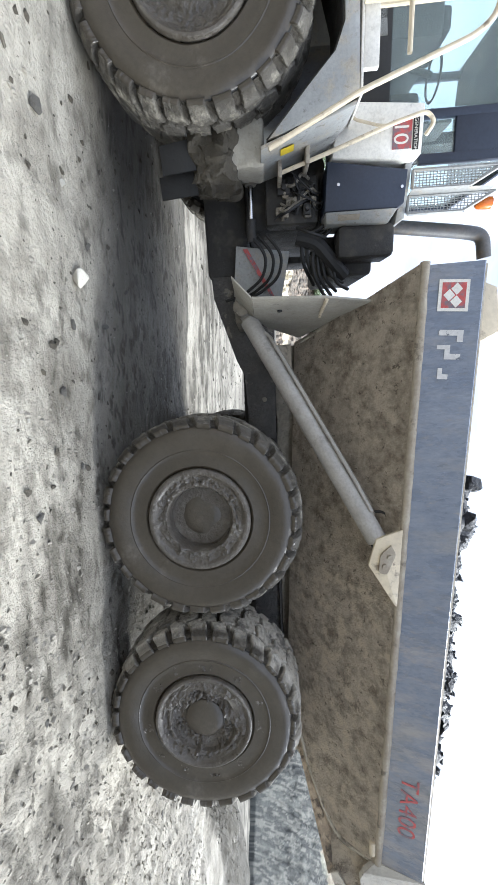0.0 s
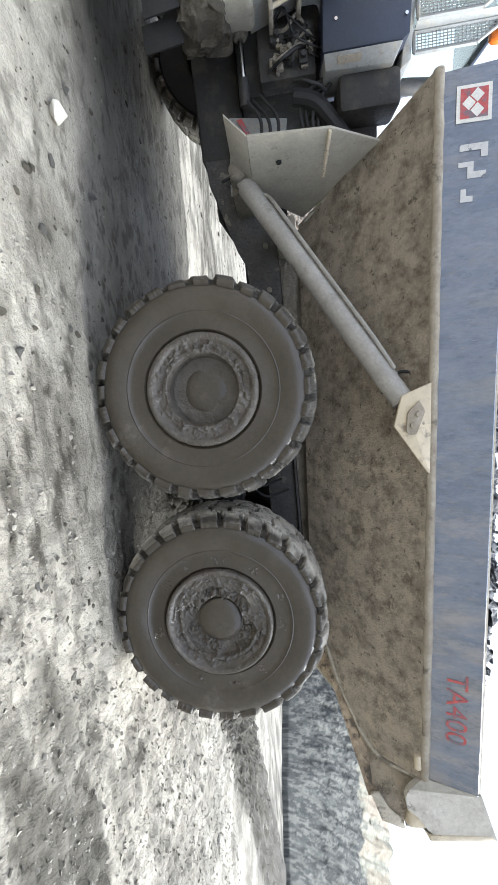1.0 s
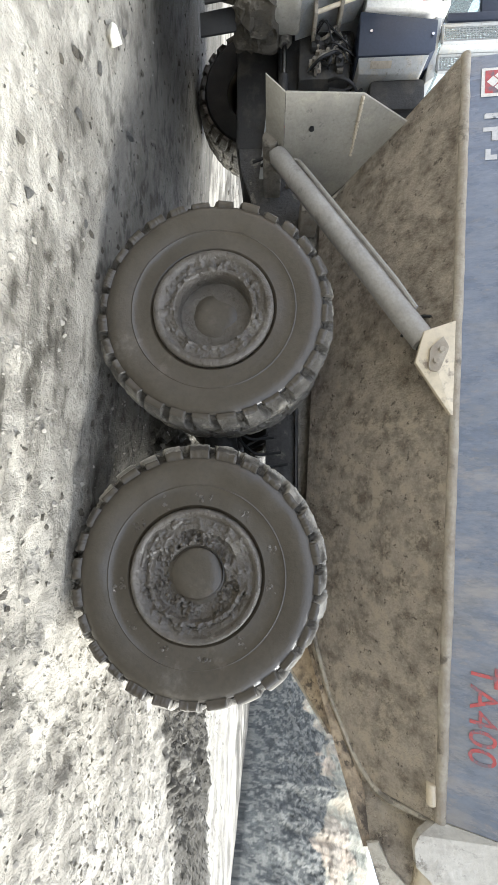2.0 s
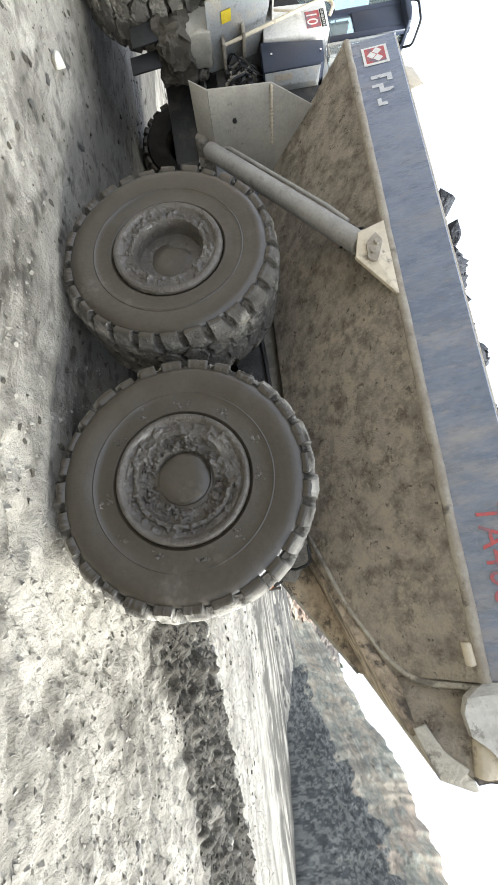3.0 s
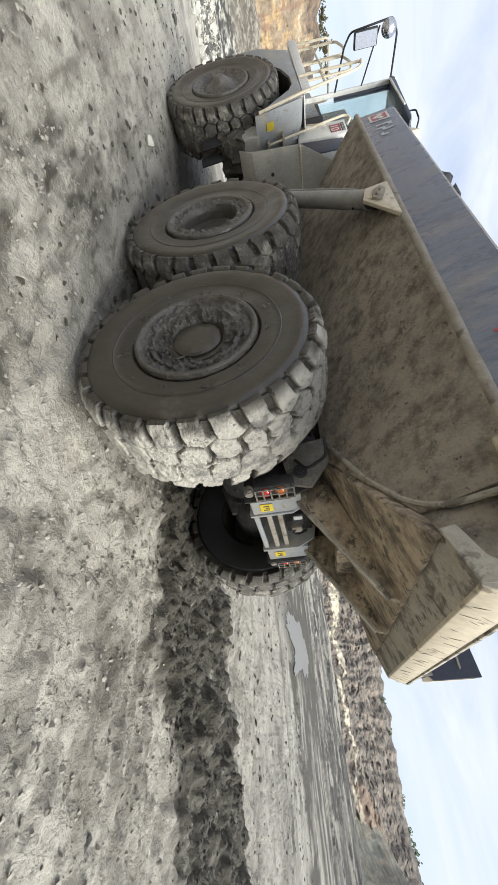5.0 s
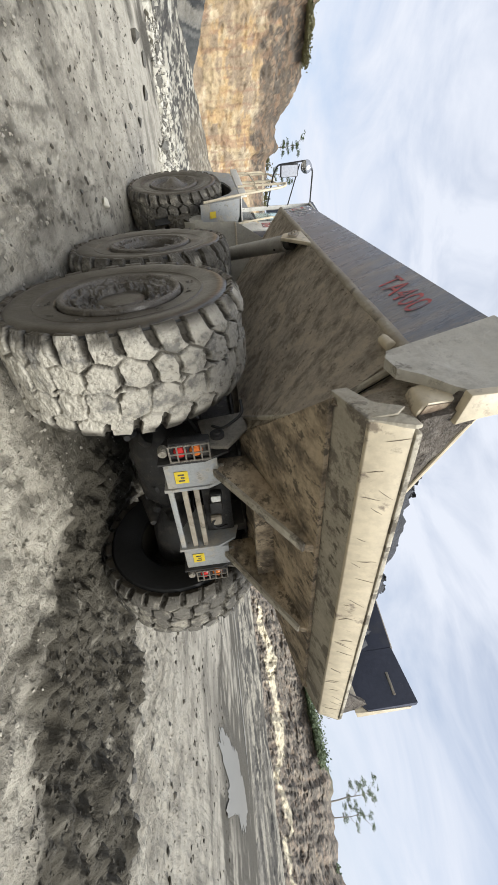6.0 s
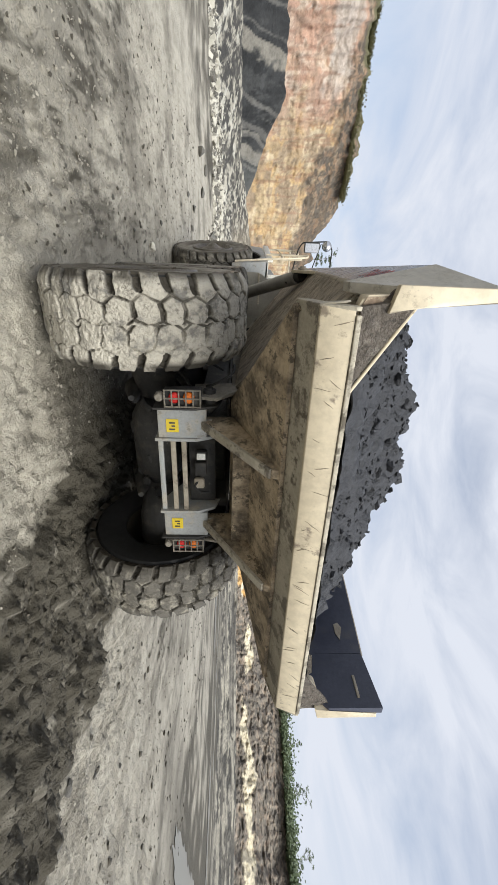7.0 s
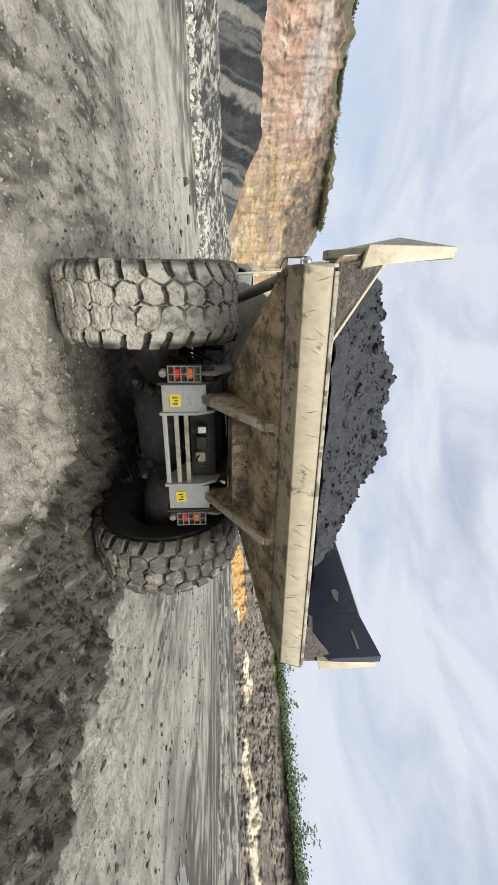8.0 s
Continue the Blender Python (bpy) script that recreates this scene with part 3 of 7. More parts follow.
def ochre_rock(A, rise, Z, m_, seed):
    wob = fbm(m_ * 0.25, Z * 0.25, 5, seed + 50, 0.6)
    c = mottled(m_, Z, [(0.54, 0.425, 0.255), (0.60, 0.50, 0.335), (0.44, 0.33, 0.195), (0.53, 0.375, 0.19), (0.36, 0.28, 0.185)], seed + 60, 1.5, 1.7)
    red = mottled(m_, Z, [(0.56, 0.42, 0.31), (0.60, 0.48, 0.37), (0.53, 0.34, 0.24), (0.42, 0.29, 0.21)], seed + 70, 1.4, 0.9)
    w = ease(A + 9 * wob - 0.35 * (Z - 8), 194.5, 201.5)[..., None]
    c = c * (1 - w) + red * w
    c = blend(c, (0.50, 0.45, 0.385), 0.8 * ease(A + 3 * wob, 200, 202.5) * ease(rise + 0.1 * wob, 0.66, 0.72) * (1 - ease(rise + 0.1 * wob, 0.86, 0.90)))
    run = fbm(m_ * 2.4, Z * 0.22, 4, seed + 80, 0.6)
    c = blend(c, (0.30, 0.16, 0.10), 0.5 * ease(run, 0.17, 0.30))
    brown = mottled(m_, Z, [(0.19, 0.15, 0.11), (0.34, 0.265, 0.18), (0.10, 0.082, 0.064), (0.27, 0.185, 0.12), (0.13, 0.11, 0.085)], seed + 90, 4.0, 1.4)
    edge = np.interp(A, [172, 180, 186, 190, 194, 197, 200, 215], [0.80, 0.72, 0.64, 0.62, 0.66, 0.80, 0.90, 0.92])
    w = ease(rise + 0.20 * wob, edge - 0.03, edge + 0.03)[..., None]
    c = c * (1 - w) + brown * w
    bed = fbm(m_ * 0.04 + 0.02 * Z, Z * 1.5 + m_ * 0.03, 4, seed + 95, 0.6)
    c = blend(c, (0.22, 0.16, 0.10), 0.3 * ease(bed, 0.16, 0.30))
    c = blend(c, (0.15, 0.14, 0.075), ease(rise + 0.05 * wob, 0.965, 0.985) * ease(A, 188, 190))
    return c * np.array((0.80, 0.80, 0.83))


def seam_rock(A, rise, Z, m_, seed):
    slant = m_ + 0.45 * Z + 1.2 * fbm(m_ * 0.3, Z * 0.3, 3, seed + 50)
    c = mottled(m_, Z, [(0.026, 0.027, 0.028), (0.042, 0.043, 0.043), (0.017, 0.018, 0.019)], seed + 60, 2.0, 0.5)
    bands = fbm(slant * 0.42, Z * 0.03, 3, seed + 61, 0.55) + 0.10 * fbm(m_ * 2, Z * 2, 3, seed + 62)
    c = blend(c, (0.21, 0.195, 0.165), 0.9 * ease(bands, 0.14, 0.22))
    thin = fbm(slant * 1.7, Z * 0.05, 3, seed + 64, 0.6)
    c = blend(c, (0.13, 0.125, 0.115), 0.7 * ease(thin, 0.15, 0.28))
    return blend(c, (0.12, 0.125, 0.12), 0.5 * (1 - ease(A, 190, 196)))


def rubble_rock(A, rise, Z, m_, seed):
    c = mottled(m_, Z * 2, [(0.17, 0.16, 0.135), (0.52, 0.50, 0.43), (0.07, 0.066, 0.058), (0.40, 0.375, 0.31), (0.05, 0.048, 0.044)], seed + 60, 5.5, 2.2)
    return blend(c, (0.20, 0.17, 0.125), 0.6 * (1 - ease(A, 184, 189)) * ease(rise, 0.2, 0.4))


def slope_rock(A, rise, Z, m_, seed):
    wob = fbm(m_ * 0.3, Z * 0.3, 5, seed + 50, 0.62)
    c = mottled(m_, Z, [(0.22, 0.192, 0.155), (0.31, 0.265, 0.21), (0.105, 0.095, 0.08), (0.27, 0.215, 0.165), (0.15, 0.132, 0.11)], seed + 60, 4.5, 1.1)
    bed = fbm(m_ * 0.05, Z * 1.3 + m_ * 0.04, 4, seed + 63, 0.6)
    c = blend(c, (0.12, 0.105, 0.085), 0.22 * ease(bed, 0.10, 0.30))
    c = blend(c, (0.30, 0.25, 0.19), 0.22 * ease(-bed, 0.16, 0.30))
    # cream band that climbs to the one side, and broken patches beside it
    mid = np.interp(A, [70, 100, 110, 118, 123, 128, 133, 138], [3.6, 4.6, 5.6, 4.3, 5.4, 5.8, 3.8, 3.4])
    wide = np.interp(A, [70, 100, 104, 112, 117, 120, 123, 126, 129, 132, 137, 142], [0.1, 0.5, 1.0, 0.9, 0.7, 0.0, 0.7, 0.6, 0.0, 0.5, 0.3, 0.0])
    c = blend(c, (0.66, 0.585, 0.43), ease(wide - np.abs(Z - mid + 1.6 * wob) + 0.8 * fbm(m_ * 0.35, Z * 0.6, 4, seed + 64, 0.6), -0.05, 0.2) * ease(wide, 0.05, 0.3))
    c = blend(c, (0.56, 0.335, 0.115), 0.9 * ease(2.6 * wob + 1 - ((A - 136.5) / 4.5) ** 2 - ((Z - 4.2) / 1.5) ** 2, 0.0, 0.5))
    c = blend(c, (0.40, 0.25, 0.15), 0.35 * ease(2.6 * wob + 1 - ((A - 81) / 3.0) ** 2 - ((Z - 5.2) / 1.5) ** 2, 0.2, 0.8))
    c = blend(c, (0.11, 0.15, 0.05), ease(rise + 0.10 * wob, 0.93, 0.96) * ease(A, 96, 101) * (1 - ease(A, 131, 134)))
    return c


def bench_rock(A, rise, Z, m_, seed):
    c = mottled(m_, Z * 3, [(0.105, 0.096, 0.08), (0.20, 0.185, 0.155), (0.06, 0.056, 0.048), (0.32, 0.295, 0.24)], seed + 60, 2.6, 3.2)
    bed = fbm(m_ * 0.06, Z * 3.2, 4, seed + 63, 0.6)
    return blend(c, (0.06, 0.055, 0.047), 0.55 * ease(bed, 0.05, 0.25))


def spoil_rock(A, rise, Z, m_, seed):
    wob = fbm(m_ * 0.3, Z * 0.3, 5, seed + 50, 0.62)
    run = fbm(m_ * 1.2 + 1.5 * wob, Z * 0.16, 5, seed + 52, 0.62)
    c = mottled(m_, Z, [(0.30, 0.288, 0.222), (0.36, 0.34, 0.262), (0.22, 0.218, 0.17), (0.32, 0.275, 0.20)], seed + 60, 1.4, 1.0)
    c = blend(c, (0.40, 0.355, 0.265), (0.25 + 0.55 * ease(A, 60, 66)) * ease(run, 0.12, 0.30))
    c = blend(c, (0.15, 0.142, 0.115), 0.55 * ease(-run, 0.16, 0.32))
    c = blend(c, (0.34, 0.255, 0.185), 0.45 * ease(wob, 0.12, 0.24) * (1 - ease(A, 58, 64)))
    terrace = fbm(m_ * 0.16, Z * 2.6 + 0.5 * m_, 3, seed + 55, 0.55)
    c = blend(c, (0.17, 0.16, 0.125), 0.55 * ease(terrace, 0.05, 0.22) * ease(fbm(m_ * 0.2, Z * 0.3, 2, seed + 56), 0.0, 0.12))
    foot = mottled(m_, Z, [(0.050, 0.054, 0.049), (0.085, 0.088, 0.078), (0.036, 0.038, 0.035), (0.15, 0.148, 0.127)], seed + 70, 7.0, 1.2)
    edge = np.interp(A, [0, 40, 50, 57, 62, 66, 72, 80], [0.62, 0.55, 0.50, 0.50, 0.36, 0.26, 0.22, 0.2])
    w = (1 - ease(rise + 0.20 * wob + 0.05 * run, edge - 0.015, edge + 0.015))[..., None]
    return c * (1 - w) + foot * w


pit_wall("pit_wall_ochre", [(172, 62, 74, 12.2), (177, 61, 73, 13.3), (183, 60, 72, 14.6), (188, 59, 71, 16.9), (194, 58, 70, 19.3), (207, 54, 66, 18.3), (225, 48, 60, 15), (250, 50, 60, 12)], "ochre and red sandstone quarry face under scrub", 3, ochre_rock, 110, 0.75, 0.16, 0.8, 1.0, 0.7)
pit_wall("pit_wall_seam", [(185, 58, 62, 1.2), (189, 56, 61, 2.6), (194, 55, 60, 4.6), (199, 53, 59, 6.9), (207, 48, 57, 6.6), (225, 42, 52, 7), (250, 44, 52, 6)], "dark grey coal seam face with paler bands", 31, seam_rock, 60, 0.35, 0.16, 0.6)
pit_wall("pit_wall_rubble", [(168, 48, 60, 3.6), (178, 46, 57, 4.2), (186, 40, 55, 3.0), (194, 34, 52, 1.9), (207, 24, 44, 1.6), (225, 20, 40, 1.5), (250, 24, 40, 1.5)], "pale and dark rubble bank at the foot of the quarry face", 37, rubble_rock, 80, 0.8, 0.16, 0.3, 1.3)
pit_wall("pit_wall_strata", [(70, 62, 95, 11.8), (80, 68, 98, 12.3), (90, 70, 100, 13.0), (98, 74, 100, 14.4), (107, 75, 100, 13.6), (118, 75, 97, 13.5), (129, 75, 95, 11.8), (140, 70, 90, 11), (176, 66, 85, 11)], "layered grey and ochre quarry slopes", 11, slope_rock, 110, 1.1, 0.16, 0.9, 1.6, 0.6)
pit_wall("pit_wall_bench", [(56, 44, 62, 0.1), (64, 46, 64, 1.2), (70, 46, 64, 2.2), (85, 50, 66, 2.6), (100, 56, 70, 3.0), (115, 58, 70, 3.0), (130, 56, 68, 2.9), (150, 50, 64, 2.6), (170, 46, 60, 2.6)], "low dark bench of wet broken rock", 41, bench_rock, 50, 0.8, 0.2, 0.4, 1.2)
pit_wall("pit_wall_spoil", [(0, 22, 40, 6.5), (30, 20, 42, 6.6), (38, 21, 44, 7.9), (48, 25, 47, 10.6), (54, 29, 52, 12.5), (60, 36, 58, 13.0), (66, 44, 64, 12.4), (72, 52, 72, 10.6), (77, 60, 82, 8.2), (84, 72, 92, 5.4)], "grey-green spoil slope with a dark rocky foot", 19, spoil_rock, 110, 0.7, 0.16, 0.7, 1.0, 0.6)
pit_wall("pit_wall_behind", [(248, 50, 62, 12), (270, 45, 60, 10), (320, 35, 50, 9), (361, 22, 40, 6.5)], "grey spoil slope beyond the quarry floor", 23, spoil_rock, 50, 0.9, 0.5)


# ---- trees and scrub on the rim ----
def tree(x, y, z, height, seed, spread=0.28, label="slender gum tree with a sparse crown on the quarry rim"):
    rnd = random.Random(seed)
    top = thing("tree", label, "tree", pose(x, y, z), group="trees on the quarry rim")
    bm = bmesh.new()
    lean = Vector((rnd.uniform(-.06, .06), rnd.uniform(-.06, .06), 1)) * height
    trunk = [lean * (k / 6) + Vector((rnd.uniform(-.1, .1), rnd.uniform(-.1, .1), 0)) * (k > 0) for k in range(7)]
    tube(bm, trunk, [0.16 * (1 - 0.13 * k) * height / 9 for k in range(7)], 8)
    tips = []
    for k in range(9):
        s = trunk[3 + k % 4]
        t = rnd.uniform(0, 6.28)
        tip = s + Vector((math.cos(t), math.sin(t), rnd.uniform(.3, .8))) * height * rnd.uniform(.10, spread)
        tube(bm, [s, (s + tip) / 2 + Vector((0, 0, -.1)), tip], [0.05, 0.035, 0.015], 5)
        tips.append(tip)
    tips.append(trunk[-1])
    part("trunk", bm, BARK, top)
    bm = bmesh.new()
    for tip in tips:
        for _ in range(6):
            c = tip + Vector((rnd.gauss(0, .35), rnd.gauss(0, .35), rnd.gauss(0.1, .22))) * height / 9
            for _ in range(34):
                p = c + Vector((rnd.gauss(0, .24), rnd.gauss(0, .24), rnd.gauss(0, .12))) * height / 9
                d = Vector((rnd.uniform(-1, 1), rnd.uniform(-1, 1), rnd.uniform(-1.2, .2))).normalized() * 0.16 * height / 9
                w = d.orthogonal().normalized() * 0.045 * height / 9
                bm.faces.new([bm.verts.new(q) for q in (p - w, p + w, p + w + d, p - w + d)])
    part("crown", bm, LEAF, top, smooth=False)


def polar(bearing, dist):
    return dist * math.cos(radians(bearing)), dist * math.sin(radians(bearing))


for i, (bearing, dist, z, h) in enumerate(((178.9, 76, 12.8, 5.0), (181.6, 75, 13.4, 5.6), (96.4, 102, 13.0, 9.5), (95.2, 104, 12.8, 7.5), (109.8, 104, 13.4, 5.0), (125.5, 99, 12.8, 3.6), (121.5, 100, 13.1, 4.0), (114.2, 101, 13.4, 3.8), (104.6, 103, 13.6, 4.2))):
    x, y = polar(bearing, dist)
    tree(x, y, z, h, 100 + i)


def scrub(name, spans, label, seed, mat, leaf=0.34):
    """Low bushes along the rim: many small leaf sprays in uneven clumps."""
    rnd = random.Random(seed)
    bm = bmesh.new()
    for b0, b1, dist, z, count, size in spans:
        for _ in range(count):
            x, y = polar(rnd.uniform(b0, b1), dist + rnd.uniform(-1, 5))
            r_ = size * rnd.uniform(.5, 1.3)
            for _ in range(34):
                p = Vector((x + rnd.gauss(0, r_ * .5), y + rnd.gauss(0, r_ * .5), z + abs(rnd.gauss(0, r_ * .5))))
                d = Vector((rnd.uniform(-1, 1), rnd.uniform(-1, 1), rnd.uniform(-.2, 1))).normalized() * leaf
                w = d.orthogonal().normalized() * leaf * .4
                bm.faces.new([bm.verts.new(q) for q in (p - w, p + w, p + w + d, p - w + d)])
    ob = new(name, mesh_of(bm, name, mat, smooth=False))
    tagged(ob, label, "bushes", kind="stuff")


scrub("rim_scrub", [(100, 132, 96, 12.9, 620, 1.7), (66, 100, 99, 12.4, 30, 0.6)], "green bushes along the quarry rim", 5, LEAF)
scrub("dry_scrub", [(189, 212, 69, 18.2, 900, 0.55), (172, 188, 74, 13.6, 60, 0.5)], "low olive scrub along the top of the ochre face", 6, SCRUB, 0.22)


# ---- small stuff on the ground ----
def hull(bm, centre, size, rnd, n=12, squash=(1, 1, 0.75), turn=None):
    """An angular stone: the hull of a few random points."""
    vs = []
    for _ in range(n):
        d = Vector((rnd.gauss(0, 1), rnd.gauss(0, 1), rnd.gauss(0, 1))).normalized() * rnd.uniform(.75, 1.0)
        vs.append(bm.verts.new(Vector(centre) + Vector((d.x * size * squash[0], d.y * size * squash[1], d.z * size * squash[2]))))
    out = bmesh.ops.convex_hull(bm, input=vs)
    junk = [g for g in out["geom_interior"] + out["geom_unused"] if isinstance(g, bmesh.types.BMVert)]
    bmesh.ops.delete(bm, geom=list(set(junk)), context='VERTS')


def stone_meshes(name, mat, count, seed, n=13):
    out = []
    for k in range(count):
        bm = bmesh.new()
        hull(bm, (0, 0, 0), 1.0, random.Random(seed + k), n)
        out.append(mesh_of(bm, name, mat, smooth=False))
    return out


PALE_STONES, DARK_STONES = stone_meshes("stone", STONE, 4, 40), stone_meshes("stone", ROCK, 5, 60)


def lay_stone(x, y, size, me, label, group, turn=0, sq=(1, 1, 1)):
    ob = new("stone", me)
    ob.matrix_basis = pose(x, y, height_at(x, y) + size * 0.35 * sq[2], 0, 0, turn) @ Matrix.Diagonal((size * sq[0], size * sq[1], size * sq[2], 1))
    return tagged(ob, label, "stone", group)


bm = bmesh.new()
hull(bm, (0, 0, 0), 1.0, random.Random(77), 16)
bmesh.ops.bevel(bm, geom=list(bm.edges), offset=0.06, segments=1, affect='EDGES')
CREAM_STONE = material("cream_stone", (0.80, 0.765, 0.65), (0.70, 0.66, 0.55), 12, (0.7, 0.9), bump=0.4)
lay_stone(-3.975, -1.965, 0.105, mesh_of(bm, "stone", CREAM_STONE, smooth=False), "fist-sized pale cream stone lying on grey mud", "", 30, (0.8, 1.05, 1.0))
rnd = random.Random(12)
for x, y, q in ((-3.70, -1.38, .07), (-3.1, -2.17, .045), (-3.62, -2.03, .05), (-2.23, -2.5, .05), (-4.3, -1.75, .05), (-2.5, -1.9, .035), (-3.4, -1.0, .05), (-4.9, -2.4, .06), (-10.2, -3.2, .16), (-6.8, -4.2, .07), (-8.9, -3.4, .10), (-9.6, -2.6, .12), (-7.5, -3.0, .06), (2.8, -.2, .05), (3.6, .6, .06), (4.2, -1.2, .05), (1.7, 3.5, .09), (2.1, 3.6, .11), (1.2, 4.4, .05), (0.6, 5.5, .06), (2.6, -2.4, .035), (-0.8, -2.6, .03), (5.2, .9, .08), (4.8, 2.4, .09), (-12.5, -5.2, .3), (-13.0, -4.0, .2), (-15, -5.0, .25)):
    lay_stone(x, y, q, rnd.choice(DARK_STONES), "dark angular stone on the quarry floor", "loose dark stones", rnd.uniform(0, 360), (rnd.uniform(.8, 1.4), rnd.uniform(.7, 1.1), rnd.uniform(.5, .8)))
for x, y, q in ((-4.6, -2.1, .03), (-2.9, -2.6, .02), (-3.9, -3.0, .025), (-6.2, -4.9, .05), (-7.4, -5.6, .06), (3.1, 1.1, .03)):
    lay_stone(x, y, q, rnd.choice(PALE_STONES), "small pale stone on the quarry floor", "loose pale stones", rnd.uniform(0, 360))


def scatter(name, mat, count, seed, place, sizes, label, category, squash=(1, 1, .7), n=8):
    """Many small bits, too many to count, as one mesh made from a few hull shapes."""
    rnd = random.Random(seed)
    shapes = []
    for k in range(6):
        b_ = bmesh.new()
        hull(b_, (0, 0, 0), 1.0, random.Random(seed * 31 + k), n, squash)
        b_.verts.ensure_lookup_table()
        b_.verts.index_update()
        shapes.append(([v.co.copy() for v in b_.verts], [[v.index for v in f.verts] for f in b_.faces]))
        b_.free()
    spots = [place(rnd) for _ in range(count)]
    zs = ground_z(np.array([[p[0] for p in spots]]), np.array([[p[1] for p in spots]]))[0]
    verts, faces = [], []
    for (x, y), z in zip(spots, zs):
        vs, fs = rnd.choice(shapes)
        q = sizes[0] * (sizes[1] / sizes[0]) ** (rnd.random() ** 2.2)
        t = rnd.uniform(0, 6.28)
        c_, s_ = math.cos(t), math.sin(t)
        base = len(verts)
        verts += [(x + q * (c_ * v.x - s_ * v.y), y + q * (s_ * v.x + c_ * v.y), z + q * (v.z + 0.2)) for v in vs]
        faces += [[base + i for i in f] for f in fs]
    me = bpy.data.meshes.new(name)
    me.from_pydata(verts, [], faces)
    me.materials.append(mat)
    return tagged(new(name, me), label, category, kind="stuff")


GRIT = material("grey_grit", (0.36, 0.335, 0.28), (0.25, 0.23, 0.19), 30.0, (0.8, 0.95), bump=0.3, c3=(0.20, 0.184, 0.155), patch=22, patch_at=(0.57, 0.62))
CLOD = material("dark_mud_clods", (0.054, 0.046, 0.032), (0.088, 0.077, 0.056), 7, (0.5, 0.95), bump=0.8, fine=35, dist=0.03, c3=(0.20, 0.178, 0.136), patch=3.0, patch_at=(0.57, 0.67))


def by_path(rnd):
    while True:
        x, y = rnd.uniform(-9, 12), rnd.uniform(-5.5, 11)
        churned = x > -0.6 and abs(y - 1.75 - .33 * min(max(x - .5, 0), 6)) < 1.5
        if not churned and rnd.random() < (0.10 if x < -3 else .35 if x < -1.5 else 1.0) * (1.0 if y < 3 else .5) * (.25 if -2 < y < 2 and x < 0 else 1):
            return x, y


def by_band(rnd):
    x = rnd.uniform(-0.3, 9) if rnd.random() < .8 else rnd.uniform(9, 18)
    return x, float(np.interp(x, [0, 1.6, 3.2, 10, 26], [1.6, 1.9, 2.8, 5.6, 11.5])) + rnd.uniform(-1.3, 1.3)


def by_foot(rnd):
    b_ = radians(rnd.uniform(172, 232))
    d_ = rnd.uniform(21, 44) - 6 * (b_ < radians(190))
    return d_ * math.cos(b_), d_ * math.sin(b_)


scatter("gravel", GRIT, 54000, 3, by_path, (0.004, 0.030), "loose grey grit and gravel on the quarry floor", "gravel")


def by_cab(rnd):
    return rnd.uniform(-11, 0.2), rnd.uniform(-5.2, 1.2)


scatter("dark_crumbs", CLOD, 2100, 11, by_cab, (0.007, 0.042), "dark crumbs and small stones pressed into pale mud", "gravel", (1.3, 1, .45), 9)


def by_flat(rnd):
    return rnd.uniform(-14, 7), rnd.uniform(3.4, 19)


scatter("dark_pebbles", CLOD, 1500, 13, by_flat, (0.015, 0.085), "dark stones and clods strewn over the pale quarry floor", "gravel", (1.3, 1, .5), 9)
scatter("mud_clods", CLOD, 24000, 5, by_band, (0.004, 0.030), "dark churned clods of wet mud behind the truck", "mud", (1, 1, .6), 10)
PALEROCK = material("pale_broken_rock", (0.56, 0.535, 0.46), (0.42, 0.40, 0.34), 1.2, (0.8, 0.95), bump=0.3, c3=(0.09, 0.085, 0.075), patch=0.5, patch_at=(0.50, 0.53))
scatter("far_rubble", PALEROCK, 6000, 7, by_foot, (0.05, 0.38), "broken pale rocks at the foot of the quarry face", "rubble", (1, 1, .7), 8)

# ---- the dump truck ----
truck = thing("dump_truck", "muddy articulated dump truck with dark blue tray, loaded with coal", "truck")


def rail_z(x):
    return 2.557 - 0.0747 * x


def top_z(x):
    return 2.938 - 0.0934 * x


LEAN = 0.16


def far_top_z(x):
    return 3.06 - 0.073 * x


def lean_of(x):
    return LEAN + 0.0212 * (x - 1.44)


def side_y(x, z):
    """The tray's upper side leans outwards from the rail to its top edge, more towards the tail."""
    return 1.68 + lean_of(x) * (z - rail_z(x)) / (top_z(x) - rail_z(x))


def on_side(x, f, lift=0.003):
    """Pose on the near leaning side, f of the way up from its rail: x along the tray, -y outwards, z up the plate."""
    def spot(x_, f_):
        z_ = rail_z(x_) + f_ * (top_z(x_) - rail_z(x_))
        return Vector((x_, -side_y(x_, z_), z_))
    ex = (spot(x + .5, f) - spot(x - .5, f)).normalized()
    ez = spot(x, f + .5) - spot(x, f - .5)
    ez = (ez - ex * ez.dot(ex)).normalized()
    ey = ez.cross(ex)
    return Matrix.Translation(spot(x, f) - ey * lift) @ Matrix((ex, ey, ez)).transposed().to_4x4()


def belly_z(x):
    return 1.70 - 0.05 * x


def belly_y(x):
    return 1.62 - 1.2 * (rail_z(x) - 0.04 - belly_z(x))


R = 0.925
DUNSTEEL = material("dark_grey_steel", (0.060, 0.058, 0.056), (0.10, 0.095, 0.088), 8, (0.6, 0.9), bump=0.9, fine=30, dist=0.03, c3=(0.20, 0.183, 0.155), patch=6, patch_at=(0.58, 0.64))


